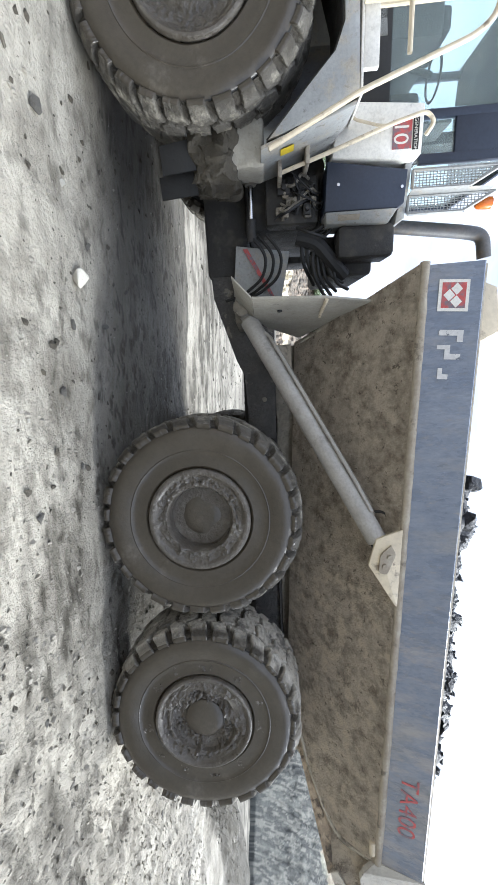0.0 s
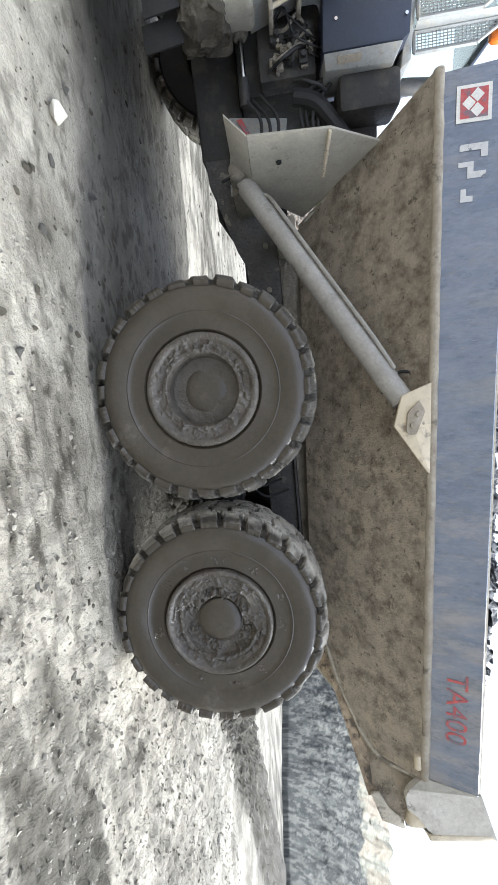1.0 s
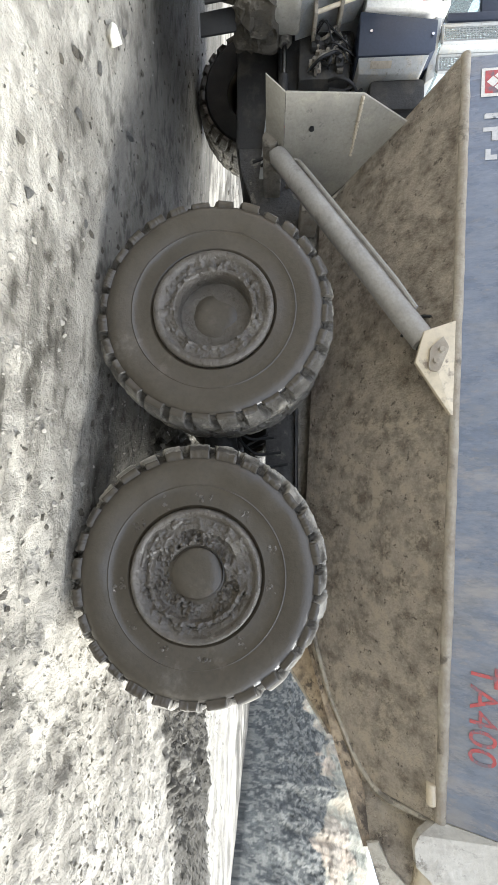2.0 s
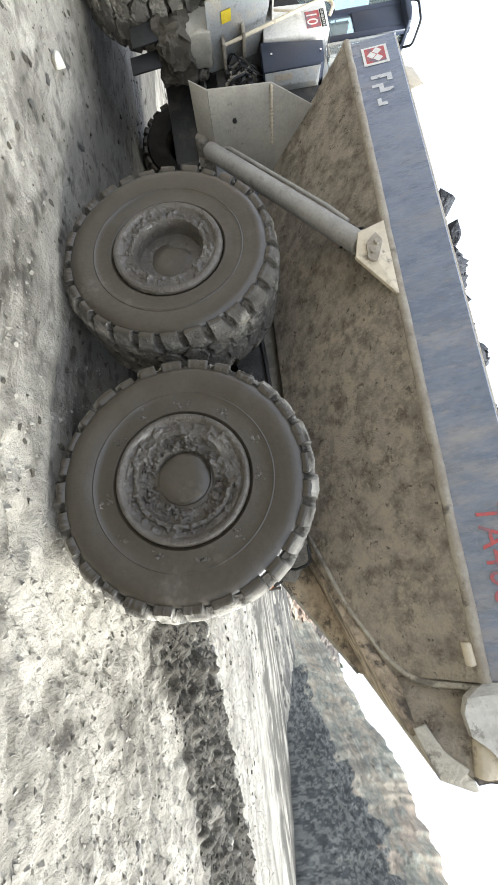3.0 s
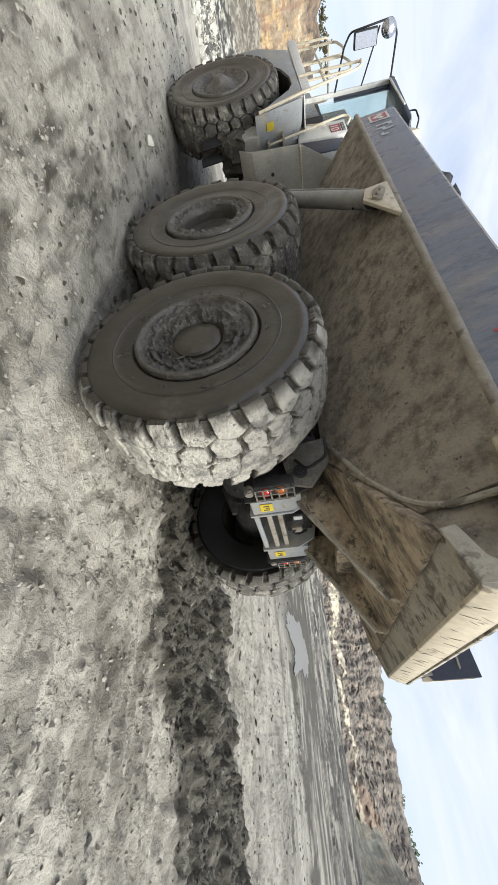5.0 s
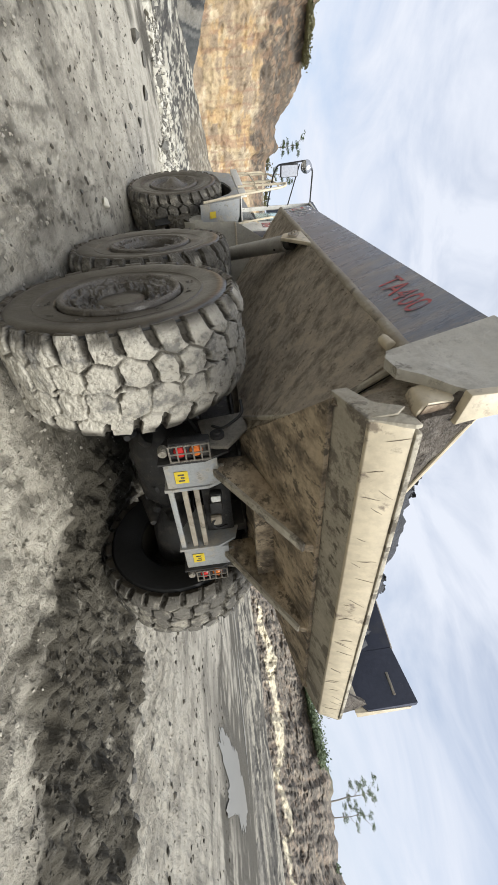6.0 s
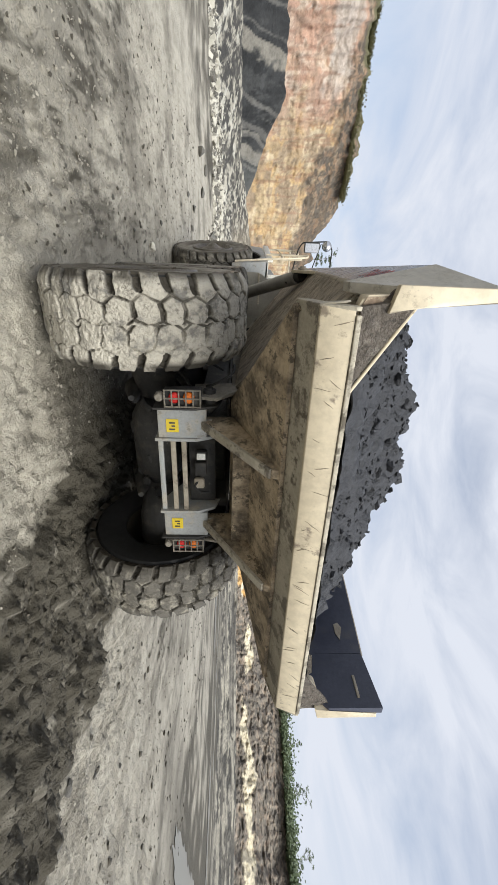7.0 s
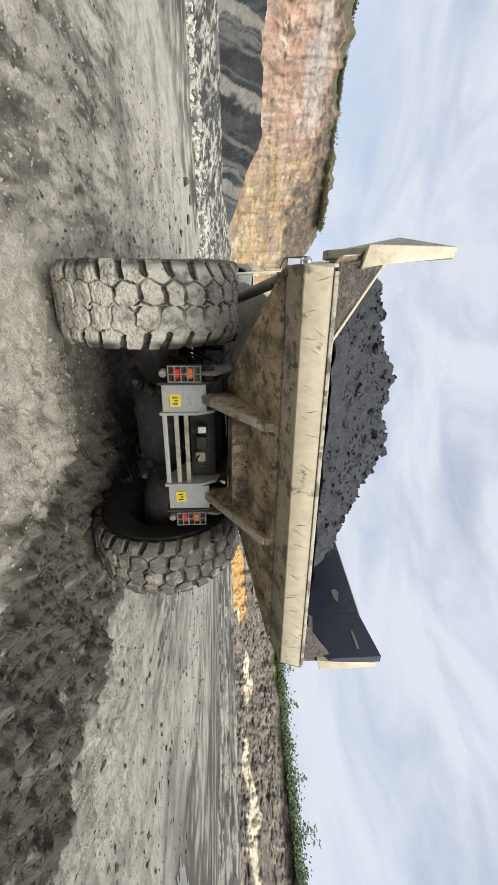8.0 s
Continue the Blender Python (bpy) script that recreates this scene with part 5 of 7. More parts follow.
def tail_wing(s):
    y = 1.68 * s
    paint = WINGPAINT if s < 0 else NAVY_SHADED
    bm = bmesh.new()
    o = -.055 if s < 0 else 0
    outline = [(XR + (.006 if s < 0 else .001), y, rail_z(XR) - .02), (1.49, y + o, 2.30), (1.56, y + o, 2.265), (1.67, y + o, 2.275), (1.74, y + o, 2.355), (1.86, y + o, 2.43), (1.945, y + o, 2.53), (1.945, y + .06 * s, 2.97), (XR + 0.006, y - LEAN, top_z(XR) + .02)]
    if s > 0:
        outline[-2:] = [(1.945, y, 3.0), (XR + 0.006, y, far_top_z(XR))]
    plate(bm, outline, (0, (-0.05 if s < 0 else -0.07) * s, 0), 0.0)
    wing = part("tail_wing", bm, paint, truck, "dented pale tail wing of the tray" if s < 0 else "dark blue inside of the tail wing")
    bm = bmesh.new()
    plate(bm, [(1.95, y + .065 * s, 2.44), (1.95, y - .070 * s, 2.405), (1.95, y - .030 * s, 2.56), (1.95, y - .005 * s, 2.955), (1.95, y + .062 * s, 2.965)], (-0.05, 0, 0), 0.008)
    part("end_plate", bm, CREAM, wing, "chipped cream end plate of the wing")
    if s < 0:
        bm = bmesh.new()
        tube(bm, [(1.60, y + .004, 2.30 + .06 * k) if k < 4 else (1.60 + .002 * k, y - (LEAN - .06) * (k - 3) / 8 - .004, 2.30 + .06 * k) for k in range(10)], .007, 6)
        part("weld", bm, PITTED, wing)
    # ear: a rounded pad under the wing
    bm = bmesh.new()
    back = [(1.892, y + q * s, z) for q, z in ((.012, 2.292), (-.045, 2.262), (-.130, 2.320), (-.155, 2.395), (-.115, 2.455), (.000, 2.470), (.020, 2.440))]
    fore = [(1.672 + .022 * abs(k - 3), y + q * s, z) for k, (q, z) in enumerate(((.004, 2.320), (-.035, 2.300), (-.115, 2.335), (-.135, 2.390), (-.105, 2.435), (.000, 2.450), (.012, 2.430)))]
    bmesh.ops.convex_hull(bm, input=[bm.verts.new(p) for p in back + fore])
    bmesh.ops.bevel(bm, geom=list(bm.edges), offset=.012, segments=2, affect='EDGES', profile=0.5)
    ear = part("ear", bm, CREAM, wing, "worn rounded cream pad under the wing")
    bm = bmesh.new()
    mid_y, mid_z = y - .060 * s, 2.375
    plate(bm, [(1.893, mid_y + .86 * (p[1] - mid_y), mid_z + .86 * (p[2] - mid_z)) for p in back], (.004, 0, 0))
    face = part("ear_face", bm, RUSTY, ear, "rusty brown back of the pad")
    bm = bmesh.new()
    tube(bm, [(1.895, y - .035 * s, 2.405), (1.901, y - .035 * s, 2.405)], .020, 14)
    part("hole", bm, RUBBER, face, "black bolt hole")
    if s < 0:
        # mud crust between the pad and the end plate
        rows = [[Vector((1.905 + .02 * noise.noise((k * 1.9, j * 1.3, s)), y + (.045 - .145 * k / 5) * s, 2.44 - .13 * k / 5 + (.13 + .07 * k / 5) * j / 4)) for j in range(5)] for k in range(6)]
        part("mud_crust", sheet(rows, 0.04), CRUST, wing, "crusted brown mud beside the pad")
    # dirty gusset between the tail lip and the wing
    rows = []
    for k in range(7):
        f = k / 6
        a_ = Vector((1.93, (1.64 - 0.46 * f) * s, 2.275))
        b_ = Vector((1.90, (1.68 - 0.48 * f) * s, 2.275 + 0.30 * (1 - f)))
        rows.append([a_.lerp(b_, j / 5) + Vector((.022 * noise.noise((k * 1.3, j * 1.7, s)), 0, 0)) for j in range(6)])
    part("gusset", sheet(rows, 0.04), CRUST, wing, "mud-crusted gusset plate")
    if s < 0:
        bm = bmesh.new()
        tube(bm, [(1.915, 1.19 * s, 2.275), (1.89, 1.66 * s, 2.572)], 0.010, 8)
        part("gusset_edge", bm, CREAM, wing)
    lo = [Vector((1.44, 1.37 * s, 2.03)), Vector((1.66, 1.585 * s, 2.02)), Vector((1.885, 1.61 * s, 2.09))]
    hi = [Vector((1.455, 1.645 * s, 2.47)), Vector((1.66, 1.65 * s, 2.44)), Vector((1.90, 1.65 * s, 2.42))]
    bm = sheet([[p.lerp(q, k / 4) for p, q in zip(lo, hi)] for k in range(5)], 0.03)
    part("cheek", bm, BED, wing, "muddy cheek plate under the wing")
    def cheek_at(u, v):
        p = [lo_.lerp(hi_, v) for lo_, hi_ in zip(lo, hi)]
        return (p[0].lerp(p[1], u * 2) if u < .5 else p[1].lerp(p[2], u * 2 - 1)) + Vector((0, .022 * s, -.022))
    bm = bmesh.new()
    plate(bm, [cheek_at(.50, .06), cheek_at(.98, .10), cheek_at(.99, .40), cheek_at(.90, .55)], (0, .010 * s, -.006), .003)
    part("cheek_patch", bm, PITTED, wing, "pitted cream patch plate")
    bm = bmesh.new()
    e = 1.642 if s < 0 else 1.697
    plate(bm, [(x, e * s, z) for x, z in ((1.63, 1.998), (1.885, 2.078), (1.958, 2.245), (1.955, 2.272), (1.90, 2.262), (1.80, 2.155), (1.62, 2.075))], (0, -.022 * s, 0), .006)
    part("lip_end", bm, PITTED, wing, "chipped cream end of the tail lip")
    return wing


near_wing, far_wing = tail_wing(-1), tail_wing(1)
# marks inside the far wing
bm = bmesh.new()
plate(bm, [(1.10, 1.606, 2.80), (1.16, 1.606, 2.83), (1.30, 1.606, 2.78), (1.22, 1.606, 2.75), (1.12, 1.606, 2.755)], (0, -.004, 0))
part("scrape", bm, RAIL, right_panel, "bare scraped patch")
bm = bmesh.new()
box(bm, (1.66, 1.600, 2.80), (1.86, 1.625, 2.825), .004)
part("slot", bm, RAIL, far_wing, "bright slot")

# peg on the near side
bm = bmesh.new()
tube(bm, [(1.23, -1.675, 2.400), (1.235, -1.675, 2.400), (1.345, -1.685, 2.392), (1.35, -1.685, 2.392)], [.024, .030, .030, .024], 14)
part("peg", bm, CREAM, truck, "stubby pale peg under the rail")

# deflector plate ahead of the middle wheel
bm = bmesh.new()
plate(bm, [(-3.84, -1.62, 1.44), (-3.82, -1.60, 2.08), (-3.84, -1.24, 2.66), (-3.78, -1.02, 2.30), (-3.66, -0.62, 1.90), (-3.74, -0.86, 1.56), (-3.78, -1.12, 1.44)], (-0.02, 0, 0), 0.004)
defl = part("deflector", bm, DEFL, truck, "mud-splashed steel stone deflector")
bm = bmesh.new()
plate(bm, [(-3.84, -1.62, 1.437), (-3.78, -1.12, 1.437), (-3.94, -1.10, 1.27), (-4.02, -1.62, 1.27)], (-.02, 0, 0), 0.004)
part("bent_lip", bm, DEFL, defl)
bm = bmesh.new()
rnd = random.Random(8)
for k in range(16):
    # short uneven stitches of weld
    y0 = -1.59 + .034 * k
    x0 = -3.812 + .0013 * k
    tube(bm, [(x0, y0, 2.075 + rnd.uniform(-.004, .004)), (x0 + .004, y0 + .016, 2.075), (x0, y0 + .030, 2.075 + rnd.uniform(-.004, .004))], [.012, .019 + rnd.uniform(-.003, .003), .011], 6)
part("weld", bm, CREAM, defl, "stitched cream weld bead")
bm = bmesh.new()
tube(bm, [(-3.785, -1.335, 1.68), (-3.80, -1.335, 1.68)], 0.022, 12)
part("hole", bm, RUBBER, defl, "black bolt hole")
bm = bmesh.new()
tube(bm, [Vector((-3.80, -1.04, 2.33)).lerp(Vector((-3.62, -.64, 1.92)), k / 8) + Vector((.01, -.01, rnd.uniform(-.006, .006))) for k in range(9)], 0.016, 6)
part("weld", bm, PITTED, defl, "rusty weld bead")

# hoist cylinder, its pin and bracket
h0, h1 = Vector((-3.89, -1.06, 1.32)), Vector((-1.58, -1.66, 2.54))
d = (h1 - h0).normalized()
bm = bmesh.new()
tube(bm, [h0 + d * .05, h0 + d * .12, h0 + d * .14, h1 - d * .15, h1 - d * .14], [.06, .06, .088, .088, .07], 24)
hoist = part("hoist_cylinder", bm, HOIST, truck, "grey hydraulic hoist cylinder")
bm = bmesh.new()
tube(bm, [h1 - d * .34, h1 - d * .04], .05, 16)
tube(bm, [h1 - d * .13, h1 - d * .02], .075, 16)
part("rod_eye", bm, DARKSTEEL, hoist, "greasy rod eye")
bm = bmesh.new()
up = Vector((0, -.07, .09))
tube(bm, [h0 + d * .3 + up * .9, h0 + d * .36 + up * 1.15, h1 - d * .75 + up * 1.15, h1 - d * .45 + up], .017, 8)
part("pressure_pipe", bm, HOIST, hoist)
bm = bmesh.new()
up = Vector((0, .01, .125))
tube(bm, [h0 + d * .5 + up * .8, h0 + d * .56 + up, h1 - d * .55 + up, h1 - d * .40 + up * .8], .014, 8)
part("pressure_pipe", bm, MUDSTEEL, hoist)
bm = bmesh.new()
tube(bm, bend([(-1.86, -1.60, 2.62), (-1.95, -1.55, 2.55), (-1.93, -1.52, 2.42), (-1.78, -1.55, 2.34)], .06), .013, 6)
part("hose", bm, RUBBER, hoist, "black hydraulic hose")
bm = bmesh.new()
lathe(bm, [(.001, -.12), (.075, -.12), (.085, -.11), (.085, .10), (.001, .10)], 20)
bmesh.ops.transform(bm, matrix=Matrix.Translation(h0), verts=bm.verts)
box(bm, (h0.x - .14, -1.0, 1.24), (h0.x + .12, -.5, 1.42), .02)
part("hoist_mount", bm, MUDSTEEL, truck, "mud-covered hoist mounting")
bm = bmesh.new()
plate(bm, [(-1.83, -1.72, 2.665), (-1.75, -1.72, 2.44), (-1.52, -1.72, 2.37), (-1.14, -1.72, 2.60), (-1.14, -1.72, 2.615)], (0, 0.035, 0), 0.006)
bracket = part("hoist_bracket", bm, CREAM, truck, "cream hoist bracket plate")
bm = bmesh.new()
plate(bm, bend([(-1.70, -1.725, 2.56), (-1.62, -1.725, 2.60), (-1.44, -1.725, 2.52), (-1.46, -1.725, 2.45), (-1.62, -1.725, 2.47), (-1.70, -1.725, 2.56)], .03)[:-1], (0, -.02, 0), 0.0)
part("keeper_plate", bm, RAIL, bracket, "worn keeper plate")
for x, z in ((-1.60, 2.545), (-1.52, 2.50)):
    bm = bmesh.new()
    tube(bm, [(x, -1.735, z), (x, -1.765, z)], .022, 6)
    part("bolt", bm, RAIL, bracket)

# chassis and running gear
for s in (-1, 1):
    bm = bmesh.new()
    box(bm, (-4.1, 0.42 * s - 0.05, 1.30), (0.62, 0.42 * s + 0.05, 1.62), 0.01)
    box(bm, (-4.1, 0.42 * s - 0.11, 1.60), (0.62, 0.42 * s + 0.11, 1.625), 0.004)
    # the far rail takes the darker steel
    part("chassis_rail", bm, DUNSTEEL if s < 0 else DARKSTEEL, truck, "dark chassis rail")
    bm = bmesh.new()
    tube(bm, [(-2.5, .56 * s, .80), (-1.95, .56 * s, .68), (-1.0, .56 * s, .86), (0, .56 * s, .62), (.30, .56 * s, .66)], [.03, .13, .17, .11, .03], 12)
    part("walking_beam", bm, DARKSTEEL, truck)
bm = bmesh.new()
plate(bm, [(-4.45, -.56, .95), (-4.15, -.56, .97), (-3.45, -.56, 1.20), (-3.28, -.56, 1.29), (-2.55, -.56, 1.32), (-2.55, -.56, 1.62), (-4.25, -.56, 1.64)], (0, .05, 0), .006)
frame_plate = part("frame_plate", bm, DUNSTEEL, truck, "dark frame plate behind the hitch")
for x in (-3.9, -3.45, -3.0):
    bm = bmesh.new()
    tube(bm, [(x, -.56, 1.50), (x, -.59, 1.50)], .03, 6)
    part("bolt", bm, MUDSTEEL, frame_plate)
for s in (-1, 1):
    bm = bmesh.new()
    plate(bm, [(-3.60, .50 * s, 1.632), (.50, .50 * s, 1.632), (.50, .50 * s, belly_z(.50) - .004), (-3.60, .50 * s, belly_z(-3.60) - .004)], (0, -.08 * s, 0), .006)
    # muddy on the near side, darker steel on the far
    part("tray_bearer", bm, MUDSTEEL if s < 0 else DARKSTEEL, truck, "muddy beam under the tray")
for x in (-3.3, -2.3, -1.0, .2):
    bm = bmesh.new()
    box(bm, (x - .08, -.40, 1.34), (x + .08, .40, 1.58), .02)
    part("cross_member", bm, DARKSTEEL, truck)
bm = bmesh.new()
box(bm, (-3.55, -.95, 1.62), (-3.30, -.55, 1.80), .02)
part("tray_stop", bm, RAIL, truck)
# axle housings take a near-black colour for the shade under the truck
for x, z in ((0, .845), (-1.95, .905)):
    bm = bmesh.new()
    tube(bm, [(x, -1.25, z), (x, -.95, z), (x, -.5, z), (x, -.3, z), (x, .3, z), (x, .5, z), (x, .95, z), (x, 1.3, z)], [.30, .28, .17, .27, .27, .17, .28, .30], 18)
    rnd = random.Random(int(40 - x))
    for _ in range(26):
        # caked lumps
        t, q = rnd.uniform(2.2, 6.8), rnd.uniform(-.9, .9)
        hull(bm, (x + .23 * math.cos(t), q, z + .23 * math.sin(t)), rnd.uniform(.03, .09), rnd, 12, (1, 1.3, 1))
    part("axle", bm, DARKSTEEL, truck, "muddy axle housing, blackened for the shade under the truck")
bm = bmesh.new()
tube(bm, [(-4.2, 0, 1.30), (-2.5, 0, 1.30)], .07, 12)
box(bm, (-2.6, -.16, .95), (-2.3, .16, 1.42), .04)
tube(bm, [(-1.7, 0, .9), (-.25, 0, .86)], .07, 12)
part("drive_shaft", bm, DARKSTEEL, truck)
for s in (-1, 1):
    for q in range(2):
        bm = bmesh.new()
        pts = [(.55, (.5 + .1 * q) * s, 1.35), (.35, (.7 + .15 * q) * s, 1.18), (.1, (.62 + .2 * q) * s, 1.05 - .1 * q), (-.2, .5 * s, 1.1)]
        tube(bm, bend(pts, .12), .016, 6)
        part("brake_hose", bm, RUBBER, truck)
for k, (x, z) in enumerate(((-.97, 1.45), (-1.12, 1.38), (-.85, 1.52))):
    bm = bmesh.new()
    tube(bm, bend([(x, -.55, z), (x + .05, -.72, z - .25), (x - .15, -.68, z - .45), (x - .3, -.55, z - .2)], .1), .014, 6)
    part("brake_hose", bm, RUBBER, truck)

# rear frame, lamps and tail ribs
for s in (-1, 1):
    o = 0.02 if s > 0 else 0
    bm = bmesh.new()
    plate(bm, [(.62, (.36 + o) * s, .98), (.84, (.36 + o) * s, .98), (.84, (.36 + o) * s, 1.34), (.76, (.36 + o) * s, 1.50), (.30, (.36 + o) * s, 1.62), (.30, (.36 + o) * s, 1.15)], (0, .03 * s, 0), .004)
    bracket = part("tail_bracket", bm, GREY, truck, "grey steel tail bracket")
    bm = bmesh.new()
    plate(bm, [(.62, (.66 + o) * s, .98), (.86, (.66 + o) * s, .98), (.86, (.66 + o) * s, 1.34), (.78, (.66 + o) * s, 1.52), (.30, (.66 + o) * s, 1.62), (.30, (.66 + o) * s, 1.15)], (0, .02 * s, 0), .004)
    part("side_cheek", bm, DARKSTEEL, bracket)
    bm = bmesh.new()
    box(bm, (.72, -.135, -.22), (.80, .135, .20), .012, pose(.03, (.525 + o) * s, 1.23))
    part("bracket_face", bm, GREY, bracket)
    bm = bmesh.new()
    box(bm, (.834, -.06, -.045), (.838, .06, .06), 0, pose(0, (.51 + o) * s, 1.13))
    sticker = part("sticker", bm, YELLOW, bracket, "yellow warning sticker")
    for k in range(3):
        bm = bmesh.new()
        box(bm, (.8385, -.035 + .03 * k, -.02 + .02 * (k % 2)), (.8395, -.02 + .03 * k, .03), 0, pose(0, (.51 + o) * s, 1.13))
        part("marking", bm, DARKSTEEL, sticker)
    # lamp cluster behind a welded guard
    c = (.765 + o) * s
    bm = bmesh.new()
    box(bm, (.74, c - .075, 1.08), (.83, c + .075, 1.39), .012)
    lamp = part("tail_lamp", bm, DARKSTEEL, truck, "caged red and orange tail lamp")
    for zc, mt in ((1.165, RED), (1.285, ORANGE)):
        bm = bmesh.new()
        lathe(bm, [(.001, -.03), (.030, -.028), (.046, -.015), (.05, .0), (.001, .0)], 20)
        bmesh.ops.transform(bm, matrix=pose(.832, c, zc, 0, 0, 90), verts=bm.verts)
        part("lens", bm, mt, lamp, "bright lamp lens")
    for k in range(6):
        bm = bmesh.new()
        box(bm, (.858, c - .078, 1.082 + .059 * k), (.870, c + .078, 1.094 + .059 * k), .002)
        part("guard_bar", bm, MUDSTEEL, lamp)
    for k in (-1, 0, 1):
        bm = bmesh.new()
        box(bm, (.856, c + .072 * k - .006, 1.08), (.868, c + .072 * k + .006, 1.39), .002)
        part("guard_bar", bm, MUDSTEEL, lamp)
    bm = bmesh.new()
    lathe(bm, [(.001, -.05), (.03, -.05), (.04, -.03), (.04, .02), (.001, .02)], 16)
    bmesh.ops.transform(bm, matrix=pose(.80, c, 1.035, 0, 0, 90), verts=bm.verts)
    part("side_marker", bm, MUDSTEEL, lamp, "muddy marker lamp")
    # rib under the tail
    bm = bmesh.new()
    y = (.515 + o) * s
    plate(bm, [(.70, y - .035, 1.40), (.80, y - .035, 1.385), (1.64, y - .035, 1.93), (1.66, y - .035, 2.00), (.70, y - .035, 1.66)], (0, .07, 0), .008)
    rib = part("tail_rib", bm, TAN, truck, "muddy tan rib under the tail")
    bm = bmesh.new()
    plate(bm, [(.806, y - .038, 1.398), (1.625, y - .038, 1.930), (1.640, y - .038, 1.908), (.815, y - .038, 1.374)], (0, .076, 0), .004)
    part("rib_edge", bm, PITTED, rib, "bare cream edge of the rib")
    bm = bmesh.new()
    box(bm, (.772, y - .042, 1.40), (.806, y + .042, 1.475), .008)
    part("rib_end", bm, PITTED, rib, "bare cream rib end")
    bm = bmesh.new()
    tube(bm, [(.70, .80 * s, 1.45), (.70, .62 * s, 1.45)], .055, 18)
    tube(bm, [(.70, .82 * s, 1.45), (.70, .60 * s, 1.45)], .03, 12)
    part("pivot_pin", bm, DARKSTEEL, truck, "greasy tray pivot pin")
    bm = bmesh.new()
    plate(bm, [(.45, .74 * s, 1.30), (.80, .74 * s, 1.36), (.84, .74 * s, 1.52), (.62, .74 * s, 1.70), (.40, .74 * s, 1.66)], (0, .03 * s, 0), .005)
    part("pivot_plate", bm, MUDSTEEL, truck, "muddy pivot plate")
for z in (1.02, 1.13, 1.225):
    bm = bmesh.new()
    box(bm, (.78, -.36, z - .022), (.815, .385, z + .022), .006)
    part("rear_bar", bm, GREY if z < 1.1 else RAIL, truck, "dirty grey cross bar")
bm = bmesh.new()
box(bm, (.60, -.355, 1.25), (.66, .375, 1.50), .01)
part("rear_panel", bm, DARKSTEEL, truck, "dark grey panel between the brackets")
bm = bmesh.new()
box(bm, (.72, -.245, 1.32), (.80, -.15, 1.43), .025)
work = part("work_lamp", bm, RUBBER, truck, "square work lamp with a clear lens")
bm = bmesh.new()
box(bm, (.80, -.23, 1.335), (.812, -.165, 1.415), .01)
part("lens", bm, material("clear_lens", (.75, .75, .70), (.62, .62, .58), 20, (.1, .25), bump=0), work, "pale lens")
bm = bmesh.new()
box(bm, (.70, -.11, 1.31), (.77, .03, 1.42), .015)
part("junction_box", bm, DARKSTEEL, truck)
bm = bmesh.new()
tube(bm, bend([(.77, .06, 1.36), (.80, .12, 1.30), (.79, .20, 1.35), (.74, .22, 1.44)], .04), .012, 6)
part("cable", bm, RUBBER, truck)
bm = bmesh.new()
box(bm, (.74, .05, 1.30), (.79, .16, 1.40), .02)
part("coupling", bm, RAIL, truck)
bm = bmesh.new()
box(bm, (1.02, -.48, 1.66), (1.12, .50, 1.82), .015)
part("tail_cross_beam", bm, TAN, truck)
bm = bmesh.new()
tube(bm, bend([(.60, -.80, 1.42), (.74, -.86, 1.50), (.70, -.95, 1.66), (.55, -.98, 1.66)], .06), .012, 6)
part("cable", bm, RUBBER, truck)

# coal
CX, CY = np.meshgrid(np.linspace(-4.0, 1.9, 230), np.linspace(-1.60, 1.60, 126), indexing="ij")
back = 2.20 + 0.72 * (1.87 - CX) - 0.55 * np.clip(CY - .45, 0, 1.2)
side = 2.93 - 0.03 * CX + 0.52 * (1 - (CY / 1.6) ** 2) - 0.10 * CY * (CY > 0) - .5 * np.clip(-CX - 1.6, 0, 1.2) * 0.4
CZ = -0.12 * np.log(np.exp(-back / 0.12) + np.exp(-side / 0.12)) + 0.30 * np.abs(fbm(CX * 1.6, CY * 1.6, 5, 44, 0.6)) + .13 * np.abs(fbm(CX * 4.6, CY * 4.6, 4, 45, 0.66)) + .03 * fbm(CX * 16, CY * 16, 2, 46)
CZ = CZ + .16 * np.exp(-((CX + 1.9) / 1.0) ** 2 - ((CY + 1.35) / .35) ** 2)
CZ = np.maximum(CZ, 2.305 + 0.03 * fbm(CX * 9, CY * 9, 2, 47))
coal = new("coal_load", grid_mesh("coal_load", CX, CY, CZ, COAL))
tagged(coal, "heaped load of black coal in the tray", "coal", kind="stuff")
rnd = random.Random(21)
shapes = []
for k in range(8):
    bm = bmesh.new()
    hull(bm, (0, 0, 0), 1.0, random.Random(500 + k), 11, (1, rnd.uniform(.65, 1), rnd.uniform(.55, .9)))
    bm.verts.ensure_lookup_table()
    bm.verts.index_update()
    shapes.append((np.array([v.co[:] for v in bm.verts]), [[v.index for v in f.verts] for f in bm.faces]))
    bm.free()
verts, faces = [], []
